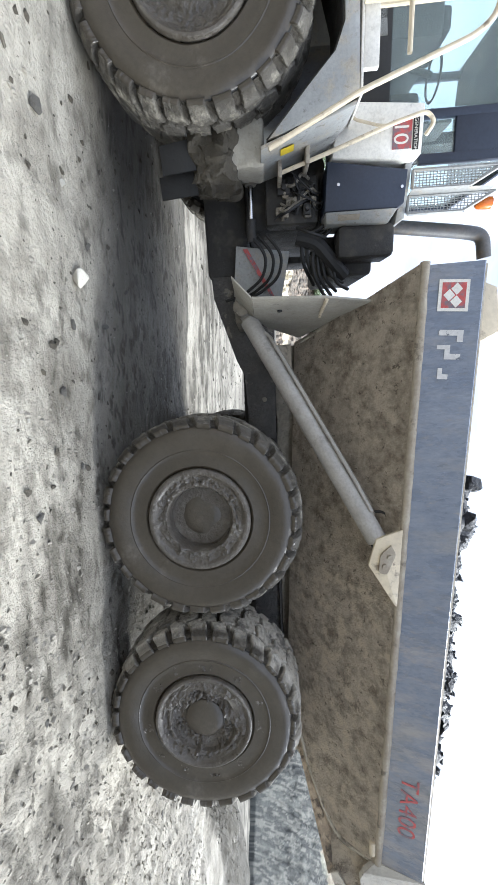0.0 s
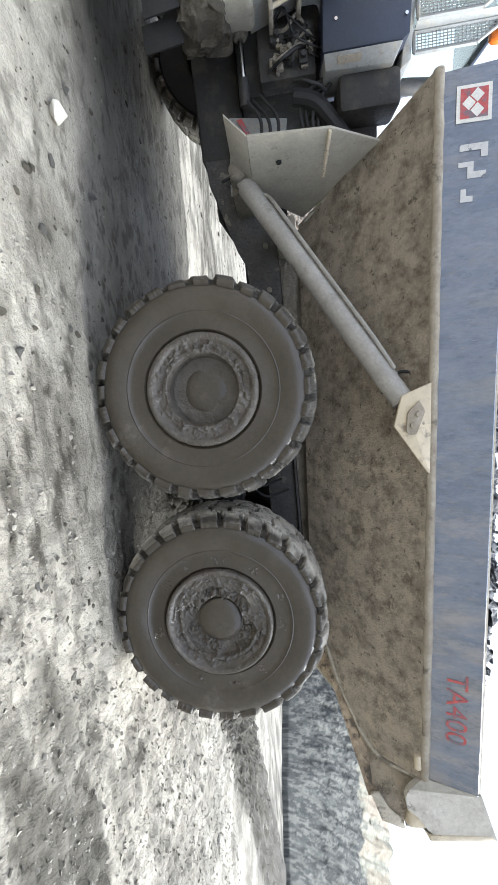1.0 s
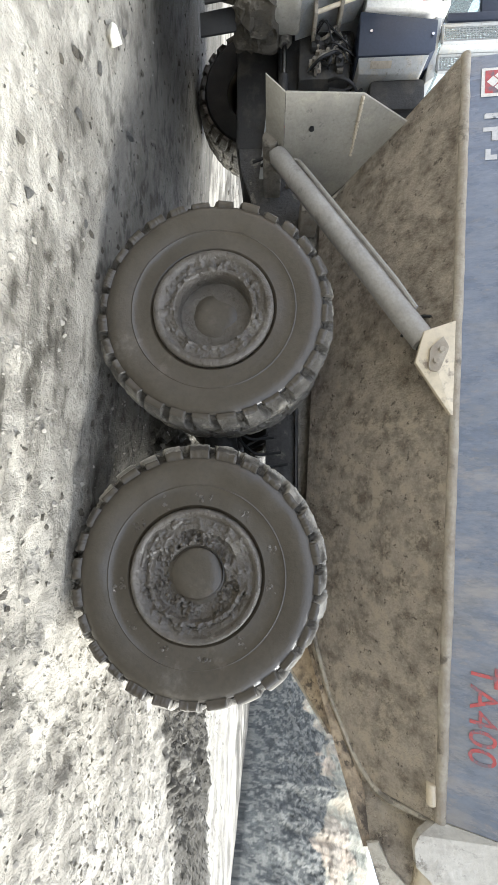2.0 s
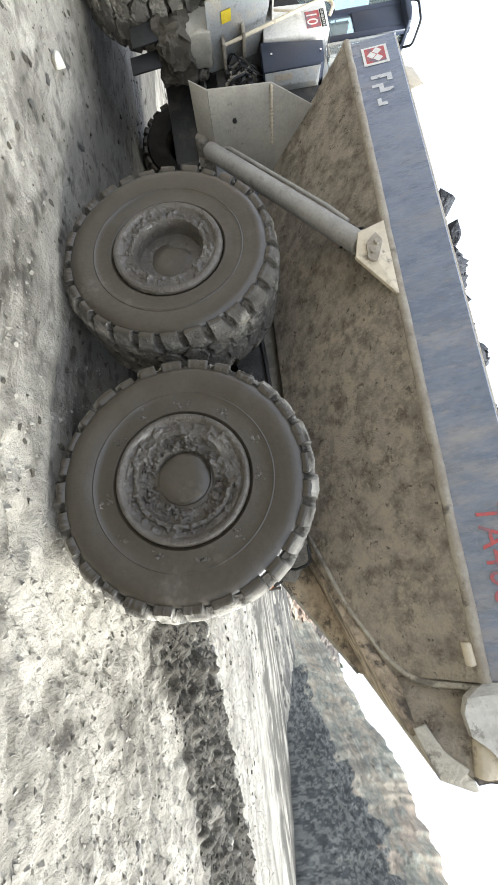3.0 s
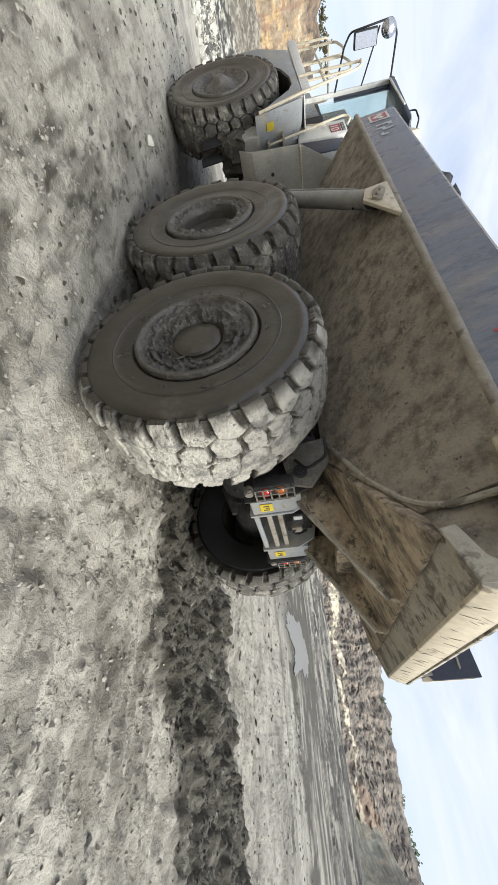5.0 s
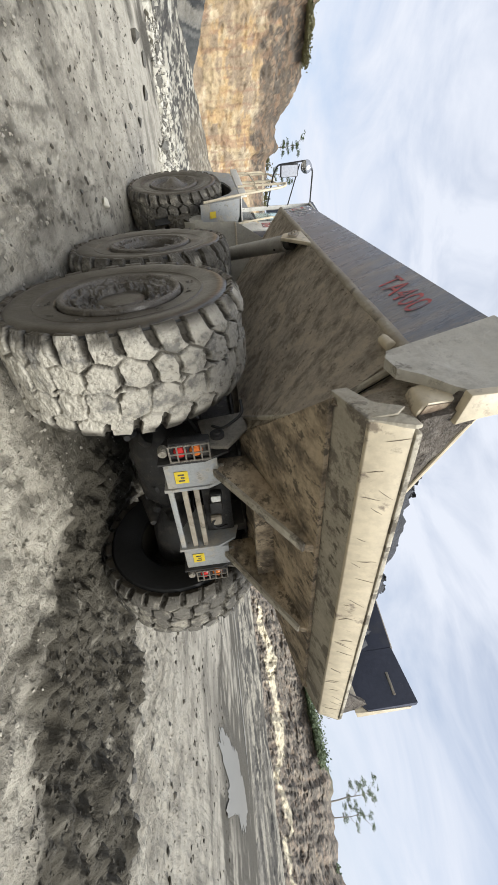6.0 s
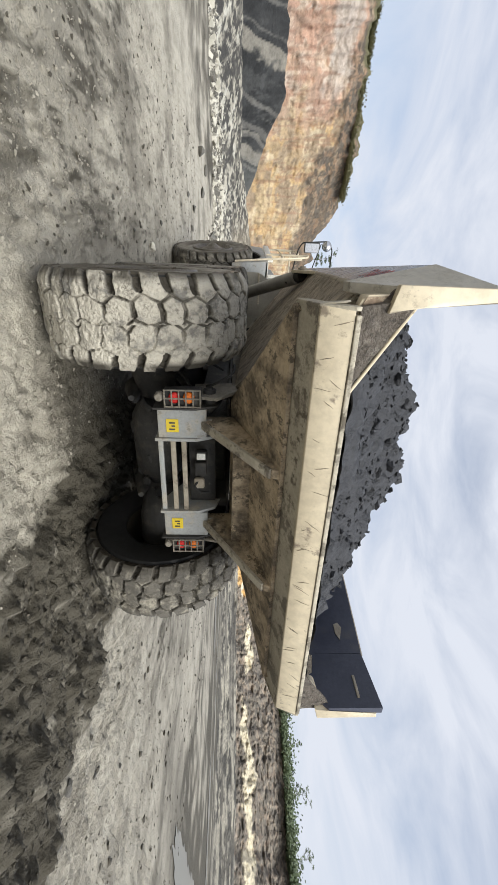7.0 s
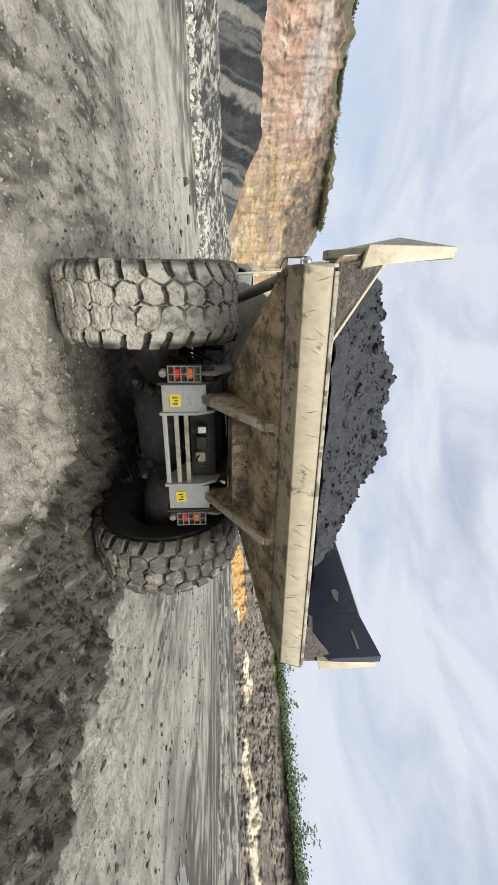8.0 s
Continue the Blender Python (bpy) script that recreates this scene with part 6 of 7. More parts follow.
for _ in range(4200):
    i, j = rnd.randrange(6, 222), rnd.randrange(3, 122)
    q = rnd.uniform(.012, .036) if rnd.random() < .93 else rnd.uniform(.036, .085)
    co, fs = rnd.choice(shapes)
    t, u = rnd.uniform(0, 6.28), rnd.uniform(-.6, .6)
    turn = np.array(((math.cos(t), -math.sin(t), 0), (math.sin(t), math.cos(t), 0), (0, 0, 1))) @ np.array(((1, 0, 0), (0, math.cos(u), -math.sin(u)), (0, math.sin(u), math.cos(u))))
    base = len(verts)
    verts += (co @ turn.T * q + np.array((CX[i, j], CY[i, j], CZ[i, j] + q * .05))).tolist()
    faces += [[base + k for k in f] for f in fs]
me = bpy.data.meshes.new("coal_lumps")
me.from_pydata(verts, [], faces)
me.materials.append(COAL)
lumps = new("coal_lumps", me)
tagged(lumps, "angular coal lumps lying over the load", "coal", kind="stuff")


def coal_at(x, y):
    i = int(round((x + 4.0) / 5.9 * 229))
    j = int(round((y + 1.6) / 3.2 * 125))
    return float(CZ[i, j])


for x, y, q in ((-.19, .36, .12), (-2.15, -1.44, .12), (-2.30, -1.46, .09), (-2.68, -1.48, .10), (-1.8, -1.46, .09), (-1.5, -1.5, .07), (-1.1, -1.46, .09), (-.6, -1.48, .08), (-3.1, -1.45, .09), (-2.9, -1.5, .07), (.5, -.5, .08), (.2, -1.45, .06), (-.1, 1.0, .08), (.6, .4, .07)):
    bm = bmesh.new()
    hull(bm, (0, 0, 0), q, rnd, 22, (1.5, 1, .85))
    ob = new("coal_lump", mesh_of(bm, "coal_lump", COAL, smooth=False))
    ob.matrix_basis = pose(x, y, coal_at(x, y) + q * .45, 0, 0, rnd.uniform(0, 90))
    tagged(ob, "large angular coal lump on top of the load", "coal", "large coal lumps")


# ---- writing and badges ----
def lettering(body, size, mat, m, parent, name="lettering", label=""):
    cu = bpy.data.curves.new(name, 'FONT')
    cu.body, cu.size, cu.extrude = body, size, 0.0006
    tmp = bpy.data.objects.new(name, cu)
    scene.collection.objects.link(tmp)
    me = bpy.data.meshes.new_from_object(tmp.evaluated_get(bpy.context.evaluated_depsgraph_get()))
    bpy.data.objects.remove(tmp)
    me.materials.clear()
    me.materials.append(mat)
    ob = new(name, me)
    ob.parent, ob.matrix_basis = parent, m
    return tagged(ob, label) if label else ob


FADED = material("faded_white_paint", (.66, .66, .65), (.55, .55, .55), 14, (.6, .8), bump=.1, c3=(.05, .065, .10), patch=9, patch_at=(.54, .58))
lettering("TA400", .215, REDPAINT, on_side(.47, .36, .0055) @ pose(0, 0, 0, 90), left_panel, label="red stencilled model number")
# round-cornered badge in red and white, and a row of faded pale letter shapes
badge_at = on_side(-3.755, .50, .005)
bm = bmesh.new()
box(bm, (-.125, -.0035, -.115), (.125, .001, .115), 0, badge_at)
badge = part("badge", bm, WHITE, left_panel, "scuffed red and white square badge")
bm = bmesh.new()
box(bm, (-.100, -.006, -.090), (.100, -.004, .090), 0, badge_at)
part("badge_field", bm, REDPAINT, badge)
for sx, sz in ((-.050, 0.02), (.050, .02), (0, -.035)):
    bm = bmesh.new()
    plate(bm, [(sx - .048, -.0075, sz), (sx, -.0075, sz - .044), (sx + .048, -.0075, sz), (sx, -.0075, sz + .044)], (0, .001, 0))
    bmesh.ops.transform(bm, matrix=badge_at, verts=bm.verts)
    part("badge_diamond", bm, WHITE, badge)
for x0, outline in ((-3.465, ((-.02, -.085), (.025, -.085), (.025, .055), (.075, .055), (.075, .10), (-.02, .10))), (-3.325, ((-.04, -.09), (-.005, -.09), (-.005, -.03), (.075, -.03), (.075, .09), (.03, .09), (.03, .01), (-.04, .01))), (-3.14, ((-.04, -.07), (.05, -.07), (.05, .01), (.01, .01), (.01, -.035), (-.04, -.035)))):
    bm = bmesh.new()
    plate(bm, [(u, -.003, v) for u, v in outline], (0, .002, 0))
    bmesh.ops.transform(bm, matrix=on_side(x0, .50, .003), verts=bm.verts)
    part("faded_mark", bm, FADED, left_panel, "faded remains of pale paint")

# ---- front half of the truck, turned a little on its hitch ----
tractor = pose(-4.3, 0, 0.08, 0, 0, 10)


def front(name, bm, mat, parent=None, label="", smooth=True):
    """A part of the front half; bm is built in its own turned frame."""
    if parent is None:
        return part(name, bm, mat, truck, label, tractor, smooth)
    return part(name, bm, mat, parent, label, smooth=smooth)


wheel(tractor @ pose(-2.06, -1.36, 1.02, 0, 33, 0), RIM_FRONT, None, truck)
wheel(tractor @ pose(-2.06, 1.34, 1.02, 0, 33, 180), RIM_FRONT, None, truck)

# fender over the near front wheel
bm = bmesh.new()
arch = [(-1.00, 1.54), (-1.12, 1.66), (-1.33, 1.86), (-1.52, 2.06), (-1.70, 2.13), (-1.95, 2.12), (-2.30, 2.02), (-2.62, 1.80), (-2.80, 1.45)]
rim_ = [(-2.95, 1.30), (-3.30, 1.28), (-3.30, 1.70), (-2.95, 2.20), (-1.24, 2.24), (-1.02, 1.62)]
plate(bm, [(x, -1.60, z) for x, z in arch + rim_], (0, .03, 0), .005)
fender = front("front_fender", bm, GREY, None, "dusty blue-grey front fender")
bm = sheet([[(x, y, z) for y in (-1.57, -1.3, -1.0)] for x, z in arch], .02)
front("fender_liner", bm, DARKSTEEL, fender)
bm = bmesh.new()
plate(bm, [(-3.30, -1.60, 2.243), (-1.24, -1.60, 2.243), (-1.24, -.95, 2.243), (-3.30, -.95, 2.243)], (0, 0, .02), .004)
box(bm, (-3.28, -1.602, 2.262), (-1.40, -1.55, 2.375), .006)
front("fender_top", bm, WHITE, fender, "pale fender deck")
# nose
bm = bmesh.new()
plate(bm, [(-3.30, -1.0, 1.2), (-3.55, -1.0, 1.3), (-3.60, -1.0, 2.35), (-3.40, -1.0, 2.52), (-1.9, -1.0, 2.62), (-1.9, -1.0, 1.2)], (0, 2.0, 0), .03)
front("engine_hood", bm, GREY, None, "dusty grey engine hood")
bm = bmesh.new()
box(bm, (-3.65, -1.45, .95), (-3.25, 1.45, 1.35), .04)
front("front_bumper", bm, GREY)
# rear face of the fender
bm = bmesh.new()
plate(bm, [(-.93, -1.60, 1.48), (-.93, -.92, 1.46), (-1.10, -.92, 2.04), (-1.18, -1.30, 2.20), (-1.18, -1.60, 2.22)], (-.03, 0, 0), .005)
steps = front("fender_back", bm, GREY, None, "grey rear face of the fender with a ladder step")
for z, y0 in ((1.62, -1.25), (1.86, -1.28)):
    bm = bmesh.new()
    x = -.93 - .25 * (z - 1.48) / .74
    box(bm, (x - .02, y0, z), (x + .12, y0 + .32, z + .035), .006)
    front("step_plate", bm, RAIL, steps)
bm = bmesh.new()
plate(bm, [(-.975, -1.47, 1.64), (-.975, -1.36, 1.64), (-1.008, -1.36, 1.75), (-1.008, -1.47, 1.75)], (.004, 0, .001))
front("sticker", bm, YELLOW, steps, "yellow warning sticker")
# mud-caked block and rubber flaps behind the wheel
bm = bmesh.new()
box(bm, (-1.42, -1.42, .86), (-.80, -.92, 1.26), .06)
bmesh.ops.subdivide_edges(bm, edges=bm.edges, cuts=9, use_grid_fill=True)
for v in bm.verts:
    v.co += Vector([.07 * noise.noise(v.co * 5 + Vector((k * 7, 0, 0))) + .045 * noise.noise(v.co * 15 + Vector((k * 5, 3, 0))) for k in range(3)])
front("mud_guard", bm, CLOD, None, "mudguard caked with thick dried mud")
bm = bmesh.new()
box(bm, (-1.30, -1.36, 1.20), (-.90, -1.00, 1.50), .03)
bmesh.ops.subdivide_edges(bm, edges=bm.edges, cuts=6, use_grid_fill=True)
for v in bm.verts:
    v.co += Vector([.018 * noise.noise(v.co * 12 + Vector((k * 7, 0, 2))) for k in range(3)])
front("guard_bracket", bm, DEFL, None, "grey bracket splashed with dried mud")
for k, (x0, x1, z0, z1) in enumerate(((-1.14, -.92, .62, .92), (-.96, -.78, .56, .90))):
    bm = bmesh.new()
    plate(bm, [(x0, -1.40 + .15 * k, z1), (x1, -1.36 + .15 * k, z1), (x1 + .02, -1.34 + .15 * k, z0), (x0 + .03, -1.38 + .15 * k, z0)], (0, .02, 0), .004)
    front("mud_flap", bm, RUBBER, None, "black rubber mud flap")
# hand rails
rail_mat = CREAM


def rod(pts, r_, name="hand_rail", mat=None, rad=.08, label="cream tubular hand rail", parent=None):
    bm = bmesh.new()
    tube(bm, bend(pts, rad, 5), r_, 10)
    return front(name, bm, mat or rail_mat, parent, label)


rail = rod([(-.92, -1.64, 1.54), (-1.24, -1.64, 2.24), (-1.52, -1.64, 3.05), (-1.62, -1.64, 3.17), (-1.80, -1.64, 3.20)], .021)
rod([(-1.77, -1.64, 2.25), (-1.77, -1.64, 3.19)], .02, parent=rail)
rod([(-1.77, -1.64, 2.58), (-1.44, -1.64, 2.58)], .018, parent=rail)
rod([(-.90, -1.21, 1.64), (-1.02, -1.22, 2.05), (-1.20, -1.22, 2.60), (-1.27, -1.22, 2.88), (-1.20, -1.20, 2.96), (-1.12, -1.16, 2.90)], .018)
rod([(-1.34, -1.15, 2.26), (-1.26, -1.20, 2.28), (-1.20, -1.20, 2.50), (-1.22, -1.15, 2.58)], .012)
for x in (-2.35, -2.95):
    rod([(x, -1.55, 2.26), (x, -1.55, 3.02), (x + .28, -1.55, 3.10), (x + .55, -1.55, 3.06), (x + .56, -1.55, 2.26)], .019)
rod([(-3.35, -1.50, 2.26), (-3.35, -1.50, 2.98), (-3.35, -.6, 2.98), (-3.35, -.6, 2.5)], .019)
rod([(-2.95, -1.55, 2.62), (-1.80, -1.60, 2.64)], .016)
# pale side cover with its badge
bm = bmesh.new()
plate(bm, [(-1.44, -1.12, 2.17), (-1.02, -1.12, 2.11), (-.96, -1.12, 2.82), (-1.0, -1.12, 2.89), (-1.38, -1.12, 2.90)], (0, .5, 0), .018)
cover = front("side_cover", bm, WHITE, None, "pale painted side cover")
bm = bmesh.new()
box(bm, (-1.265, -1.126, 2.63), (-1.045, -1.1225, 2.795), 0)
front("badge_field", bm, REDPAINT, cover, "red badge field")
bm = bmesh.new()
box(bm, (-1.275, -1.126, 2.805), (-1.035, -1.1225, 2.857), 0)
front("badge_strip", bm, RUBBER, cover)
lettering("10", .18, WHITE, pose(-1.255, -1.127, 2.645, 90, 0, 0), cover, label="white numerals")
lettering("GENERATION", .040, WHITE, pose(-1.27, -1.127, 2.817, 90, 0, 0), cover)
# dark blue locker
bm = bmesh.new()
plate(bm, [(-1.005, -1.10, 2.07), (-.60, -1.10, 2.05), (-.60, -1.10, 2.72), (-.63, -1.10, 2.77), (-.90, -1.10, 2.79)], (0, .6, 0), .012)
locker = front("side_locker", bm, CABBLUE, None, "dark blue locker with two bolts")
bm = bmesh.new()
plate(bm, [(-.598, -1.09, 2.06), (-.52, -1.0, 2.08), (-.50, -1.0, 2.66), (-.598, -1.09, 2.72)], (0, .4, 0), .008)
front("locker_corner", bm, GREY, locker)
bm = bmesh.new()
plate(bm, [(-.575, -1.07, 2.18), (-.54, -1.03, 2.18), (-.54, -1.03, 2.38), (-.575, -1.07, 2.38)], (.006, -.006, 0))
front("sticker", bm, RAIL, locker, "faded yellow sticker")
for x, z in ((-.81, 2.17), (-.76, 2.74)):
    bm = bmesh.new()
    tube(bm, [(x, -1.10, z), (x, -1.115, z)], .014, 8)
    front("bolt", bm, CHROME, locker)
# cab
bm = bmesh.new()
box(bm, (-2.40, -.93, 2.28), (-1.02, .55, 2.60), .03)
box(bm, (-1.38, -.93, 2.6), (-1.02, .55, 2.92), .02)
cab = front("cab", bm, CABBLUE, None, "dark blue cab with tinted windows")
for x in (-2.37, -1.0):
    for y in (-.98, .52):
        bm = bmesh.new()
        box(bm, (x - .04, y - .03, 2.91), (x + .04, y + .03, 3.86), .012)
        front("pillar", bm, CABBLUE, cab)
bm = bmesh.new()
box(bm, (-1.38, -1.01, 2.91), (-1.31, -.95, 3.86), .012)
front("pillar", bm, CABBLUE, cab)
bm = bmesh.new()
box(bm, (-1.33, -1.005, 3.22), (-1.0, -.96, 3.86), .012)
front("quarter_panel", bm, CABBLUE, cab)
bm = bmesh.new()
plate(bm, [(-2.46, -1.10, 3.862), (-.95, -1.10, 3.80), (-.95, -1.10, 3.84), (-1.1, -1.10, 3.88), (-2.40, -1.10, 3.945), (-2.46, -1.10, 3.92)], (0, 1.70, 0), .015)
front("roof", bm, CABBLUE, cab)
bm = bmesh.new()
box(bm, (-2.44, -1.08, 2.36), (-2.40, -1.0, 3.98), .01)
front("door_edge", bm, WHITE, cab)
bm = bmesh.new()
box(bm, (-2.38, -1.118, 3.84), (-1.42, -1.088, 3.870), .008)
front("roof_trim", bm, WHITE, cab)
for a_, b_ in (((-2.33, -.985, 2.62), (-1.39, -.977, 3.85)), ((-1.30, -.985, 2.93), (-1.05, -.977, 3.21)), ((-2.375, -.94, 2.62), (-2.368, .48, 3.85)), ((-1.005, -.94, 2.93), (-.998, .48, 3.85)), ((-2.32, .515, 2.93), (-1.05, .522, 3.85))):
    bm = bmesh.new()
    box(bm, a_, b_, 0)
    ob = front("window", bm, GLASS, cab, "tinted greenish window")
    ob.visible_shadow = False
bm = bmesh.new()
box(bm, (-1.75, -.55, 2.75), (-1.3, -.05, 3.05), .06)
box(bm, (-1.40, -.55, 3.0), (-1.27, -.05, 3.55), .05)
front("seat", bm, RUBBER, cab)
bm = bmesh.new()
box(bm, (-2.34, -.85, 2.60), (-1.98, .45, 3.12), .05)
box(bm, (-2.30, -.70, 3.10), (-2.10, -.15, 3.24), .04)
front("dashboard", bm, RUBBER, cab, "black dashboard")
bm = bmesh.new()
box(bm, (-1.36, -.90, 2.92), (-1.31, .48, 3.22), .01)
front("rear_trim", bm, RUBBER, cab)
bm = bmesh.new()
box(bm, (-2.30, .44, 2.60), (-1.36, .50, 3.14), .02)
front("far_door_panel", bm, RUBBER, cab)
bm = bmesh.new()
tube(bm, [(-2.0, -.42, 2.9), (-1.92, -.42, 3.18)], .03, 8)
lathe(bm, [(.19, -.012), (.205, 0), (.19, .012), (.175, 0)], 28, closed=True)
for v in bm.verts:
    if abs(v.co.y) < .02:
        p = pose(-1.90, -.42, 3.20, 90, 0, 0) @ pose(0, 0, 0, 0, 0, 0) @ v.co
        v.co = Vector((p.x, p.y, p.z))
front("steering_wheel", bm, RUBBER, cab, "black steering wheel")
bm = bmesh.new()
box(bm, (-2.36, -1.0, 2.34), (-1.40, -.965, 2.63), .015)
front("door_panel", bm, RUBBER, cab)
for y, x0, x1 in ((-1.02, -.91, -.76), (-.92, -.73, -.58)):
    # mesh guards behind the cab
    bm = bmesh.new()
    for a_, b_ in (((x0, 2.86), (x0, 3.66)), ((x1, 2.86), (x1, 3.38)), ((x0, 2.86), (x1, 2.86)), ((x0, 3.66), (x1, 3.38))):
        tube(bm, [(a_[0], y, a_[1]), (b_[0], y, b_[1])], .016, 6)
    guard = front("window_guard", bm, GREY, None, "grey wire mesh window guard")
    bm = bmesh.new()
    n = 7
    for k in range(1, n):
        x = x0 + (x1 - x0) * k / n
        tube(bm, [(x, y, 2.86), (x, y, 3.66 - .28 * k / n)], .004, 4, False)
    for k in range(1, 26):
        z = 2.86 + .031 * k
        xe = x1 if z < 3.38 else x0 + (x1 - x0) * (3.66 - z) / .28
        if xe - x0 > .01:
            tube(bm, [(x0, y, z), (xe, y, z)], .004, 4, False)
    tagged(front("mesh", bm, GREY, guard, "fine wire mesh"), kind="stuff")
bm = bmesh.new()
plate(bm, [(-.98, -1.05, 2.84), (-.55, -.90, 2.84), (-.51, -.88, 2.76), (-.98, -1.06, 2.78)], (0, .3, 0), .006)
front("guard_sill", bm, GREY)
bm = bmesh.new()
plate(bm, [(-.755, -1.0, 2.86), (-.735, -.94, 2.86), (-.735, -.94, 3.60), (-.755, -1.0, 3.62)], (.0, .03, 0))
front("guard_post", bm, GREY)
bm = bmesh.new()
lathe(bm, [(.001, -.09), (.03, -.085), (.05, -.06), (.055, 0), (.055, .06), (.001, .06)], 18)
bmesh.ops.transform(bm, matrix=pose(-.66, -.80, 3.63, 90, 0, 0), verts=bm.verts)
front("beacon", bm, ORANGE, None, "orange warning beacon")
# exhaust
EXHAUST = material("heat_dulled_steel", (.11, .112, .115), (.16, .155, .15), 7, (.35, .6), metal=.5, bump=.1, c3=(.20, .165, .13), patch=5, patch_at=(.55, .68))
bm = bmesh.new()
tube(bm, bend([(-.60, -.45, 2.45), (-.58, -.45, 2.9), (-.49, -.45, 3.62), (-.45, -.45, 3.82), (-.22, -.45, 3.86)], .10, 6), .07, 18)
front("exhaust_pipe", bm, EXHAUST, None, "dull grey exhaust stack with a bent tip")
# frame, engine bay, hitch
bm = bmesh.new()
box(bm, (-3.3, -.55, .84), (-.15, .55, 1.30), .05)
box(bm, (-1.2, -.75, 1.3), (-.55, .75, 2.1), .06)
front("front_chassis", bm, DARKSTEEL, None, "black greasy front chassis")
bm = bmesh.new()
box(bm, (-.50, -.62, 2.05), (-.10, .62, 2.62), .05)
box(bm, (-.52, -.95, 2.2), (-.22, -.55, 2.75), .05)
front("air_box", bm, DARKSTEEL, None, "black engine bay box")
bm = bmesh.new()
plate(bm, [(-.44, -.72, 1.18), (.22, -.60, 1.10), (.22, -.60, 1.62), (-.36, -.72, 1.74)], (0, .06, 0), .008)
hitch = front("hitch_frame", bm, GREY, None, "dirty grey hitch frame")
bm = bmesh.new()
plate(bm, [(-.40, -.735, 1.25), (.1, -.65, 1.55), (.12, -.65, 1.60), (-.40, -.735, 1.30)], (0, -.01, 0))
front("red_strut", bm, REDPAINT, hitch, "red locking strut")
bm = bmesh.new()
tube(bm, [(.2, 0, .95), (.2, 0, 1.7)], .16, 18)
tube(bm, [(-.3, 0, 1.12), (.2, 0, 1.12), (.75, 0, 1.30)], [.24, .24, .10], 20)
front("hitch_pivot", bm, DARKSTEEL)
bm = bmesh.new()
tube(bm, [(-1.3, -.92, 1.36), (-.95, -.90, 1.36), (-.92, -.90, 1.36)], [.075, .075, .055], 16)
cyl = front("steering_cylinder", bm, MUDSTEEL, None, "steering cylinder with a bright rod")
bm = bmesh.new()
tube(bm, [(-.93, -.90, 1.36), (-.62, -.88, 1.355)], .026, 12)
front("rod", bm, CHROME, cyl, "shiny chrome rod")
bm = bmesh.new()
tube(bm, [(-.64, -.88, 1.355), (-.44, -.85, 1.35)], .05, 12)
front("rod_end", bm, DARKSTEEL, cyl)
# hoses
rnd = random.Random(31)
for k in range(7):
    a_ = Vector((-.62 + .05 * k, -.78 + rnd.uniform(-.08, .05), 2.25 - .05 * k))
    b_ = Vector((.05 + rnd.uniform(-.1, .12), -.60 + rnd.uniform(-.1, .1), 2.0 + .06 * k))
    mid = (a_ + b_) / 2 + Vector((0, -.1, -.28 + .05 * k))
    rod([a_, mid + Vector((-.12, 0, 0)), mid + Vector((.12, 0, .02)), b_], .018, "hose", RUBBER, .16, "black hydraulic hose")
rod([(-.45, -.85, 1.80), (-.40, -.85, 2.0), (-.20, -.80, 2.18), (-.1, -.7, 2.3)], .075, "air_duct", RUBBER, .12, "ribbed black air duct")
for k, (y, z) in enumerate(((-.86, 1.5), (-.82, 1.42), (-.88, 1.34))):
    rod([(-.50, y, z), (-.30, y - .02, z + .16), (-.10, y + .05, z + .12), (.05, y + .12, z - .1), (.1, y + .15, z - .3)], .016, "hose", RUBBER, .1, "black hydraulic hose")
for k, (x, z, w, h) in enumerate(((-.90, 1.62, .10, .12), (-.78, 1.70, .08, .16), (-.86, 1.82, .14, .07), (-.70, 1.60, .07, .10), (-.72, 1.86, .10, .08))):
    bm = bmesh.new()
    box(bm, (x, -.99, z), (x + w, -.90, z + h), .012)
    tube(bm, [(x + w / 2, -.98, z + h * .5), (x + w / 2, -1.03, z + h * .5)], .022, 8)
    front("valve", bm, MUDSTEEL if k % 2 else DARKSTEEL, None, "dirty hydraulic valve")
for k in range(11):
    x, z = -.95 + .04 * k + rnd.uniform(-.04, .04), 1.58 + rnd.uniform(0, .25)
    x2, z2 = x + rnd.uniform(-.16, .16), min(2.08, z + rnd.uniform(.15, .4))
    rod([(x, -.95, z), (x + rnd.uniform(-.08, .08), -1.0 - rnd.uniform(.01, .08), z + .08), (x2 + rnd.uniform(-.06, .06), -1.0 - rnd.uniform(.0, .07), z2 - .07), (x2, -.93, z2)], rnd.choice((.008, .011, .015)), "hose", (RUBBER, RUBBER, MUDSTEEL)[k % 3], .05, "thin dirty hose")
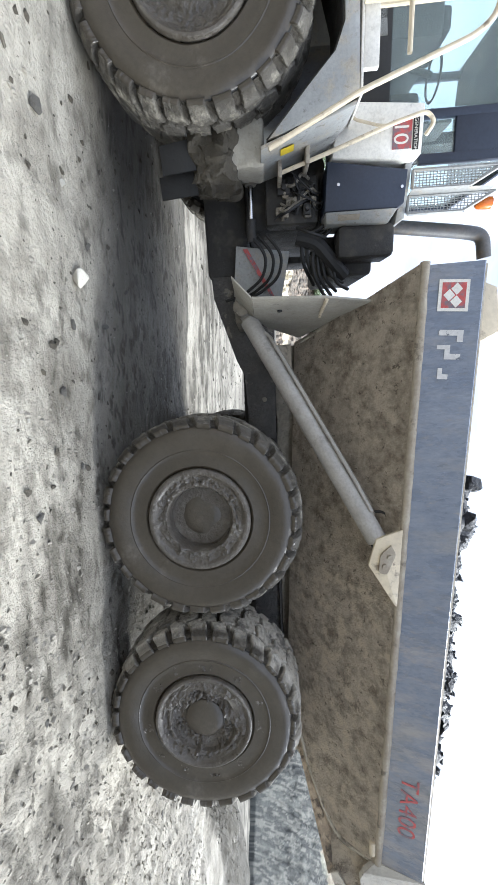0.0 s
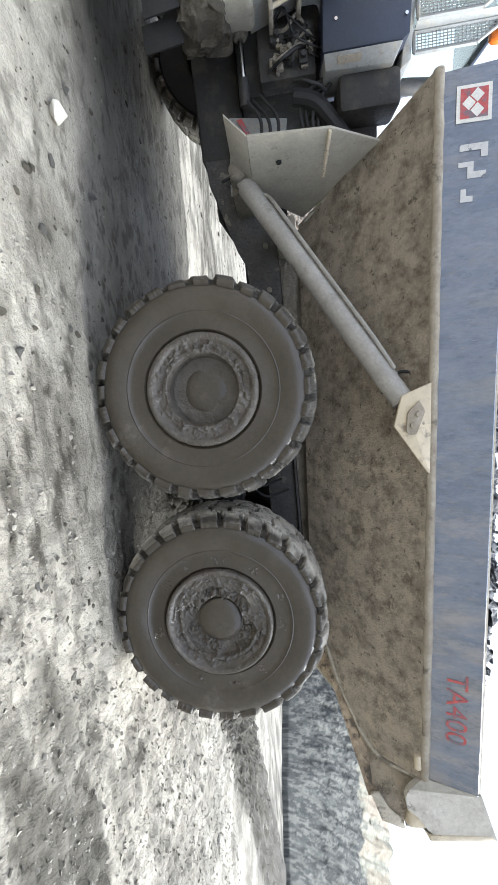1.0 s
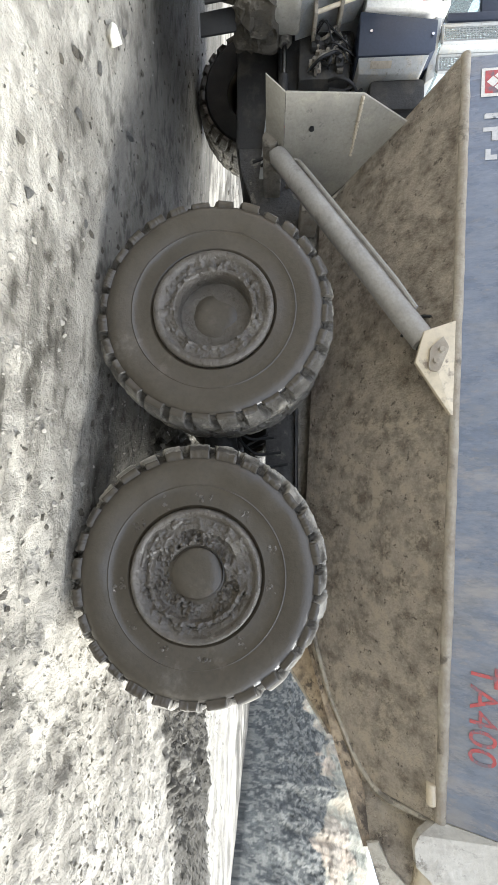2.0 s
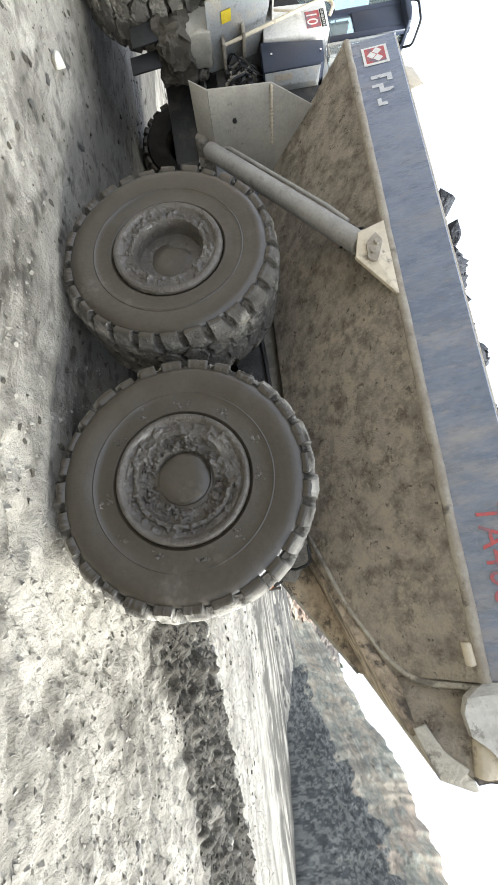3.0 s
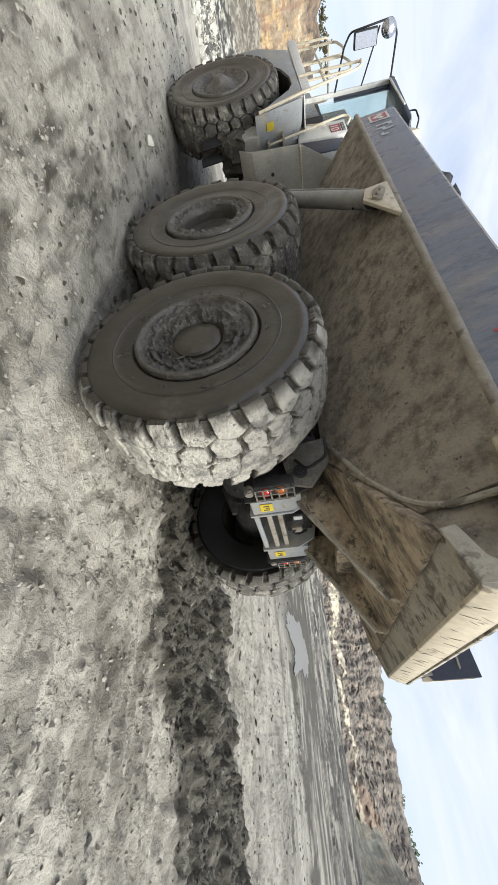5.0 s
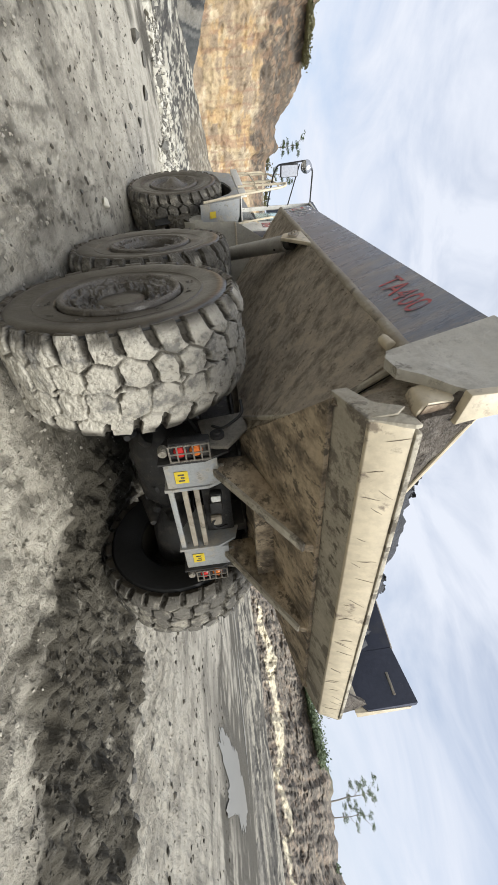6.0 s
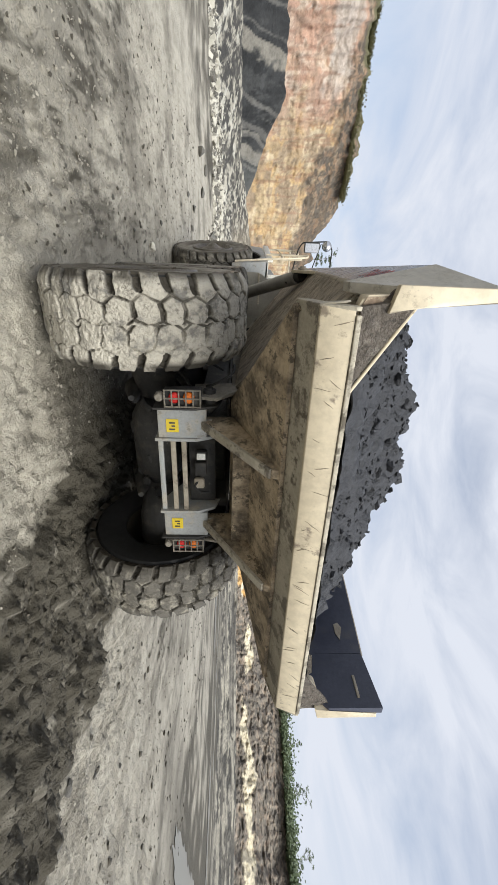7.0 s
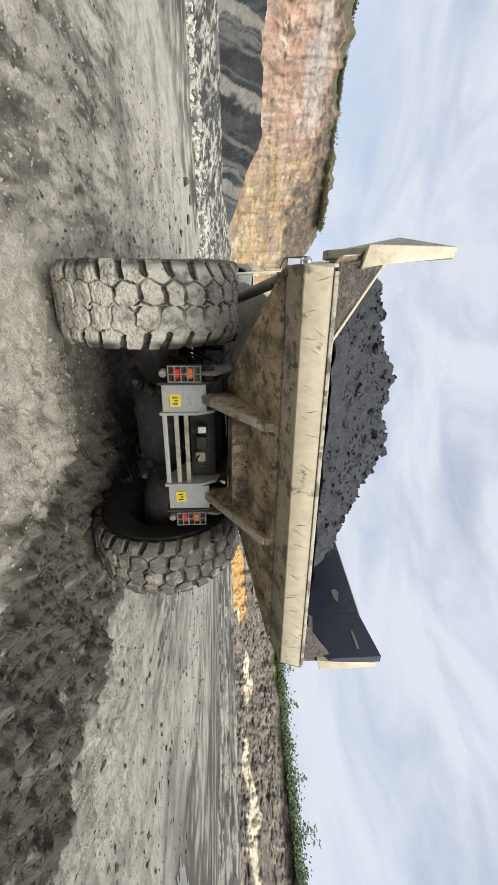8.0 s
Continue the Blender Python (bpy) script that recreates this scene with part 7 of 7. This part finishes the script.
for k in range(14):
    # small fittings over the valve bank
    x, z = rnd.uniform(-.97, -.60), rnd.uniform(1.52, 2.0)
    bm = bmesh.new()
    box(bm, (x, -.965, z), (x + rnd.uniform(.03, .08), -.915, z + rnd.uniform(.03, .08)), .008)
    tube(bm, [(x + .02, -.95, z + .02), (x + .02, -1.0, z + .02)], rnd.uniform(.008, .016), 6)
    front("fitting", bm, (RAIL, DARKSTEEL, MUDSTEEL, DARKSTEEL)[k % 4], None, "small hydraulic fitting")
bm = bmesh.new()
box(bm, (-.98, -.92, 1.50), (-.56, -.60, 2.02), .04)
front("engine_block", bm, DARKSTEEL)
# mirrors on a tubular bracket
mir = rod([(-2.42, -1.05, 2.93), (-2.20, -1.70, 3.02), (-2.16, -1.86, 3.10), (-2.20, -1.90, 3.74), (-2.25, -1.70, 3.84), (-2.42, -1.06, 3.88)], .015, "mirror_bracket", RUBBER, .06, "black tubular mirror bracket")
bm = bmesh.new()
box(bm, (-2.13, -1.88, 3.14), (-2.07, -1.66, 3.50), .02)
mirror = front("mirror", bm, RUBBER, mir, "rectangular wing mirror")
bm = bmesh.new()
box(bm, (-2.068, -1.865, 3.16), (-2.062, -1.675, 3.48), 0)
front("mirror_glass", bm, CHROME, mirror)
bm = bmesh.new()
lathe(bm, [(.001, -.05), (.06, -.045), (.10, -.02), (.115, .0), (.001, .0)], 22)
bmesh.ops.transform(bm, matrix=pose(-2.16, -1.80, 3.68, 0, 0, 75), verts=bm.verts)
front("round_mirror", bm, CHROME, mir, "round convex mirror")
rod([(-2.42, -1.05, 3.38), (-2.20, -1.84, 3.55)], .012, "mirror_stay", RUBBER, .02, "", mir)
rod([(-1.25, -1.08, 3.86), (-1.20, -1.1, 3.97), (-.92, -1.1, 3.94), (-.86, -.9, 3.90), (-.97, -.8, 3.82)], .012, "roof_rail", RUBBER, .05, "thin black roof rail")
# far side of the engine bay
bm = bmesh.new()
box(bm, (-1.9, .95, 1.3), (-.5, 1.5, 2.3), .05)
front("far_locker", bm, DARKSTEEL)
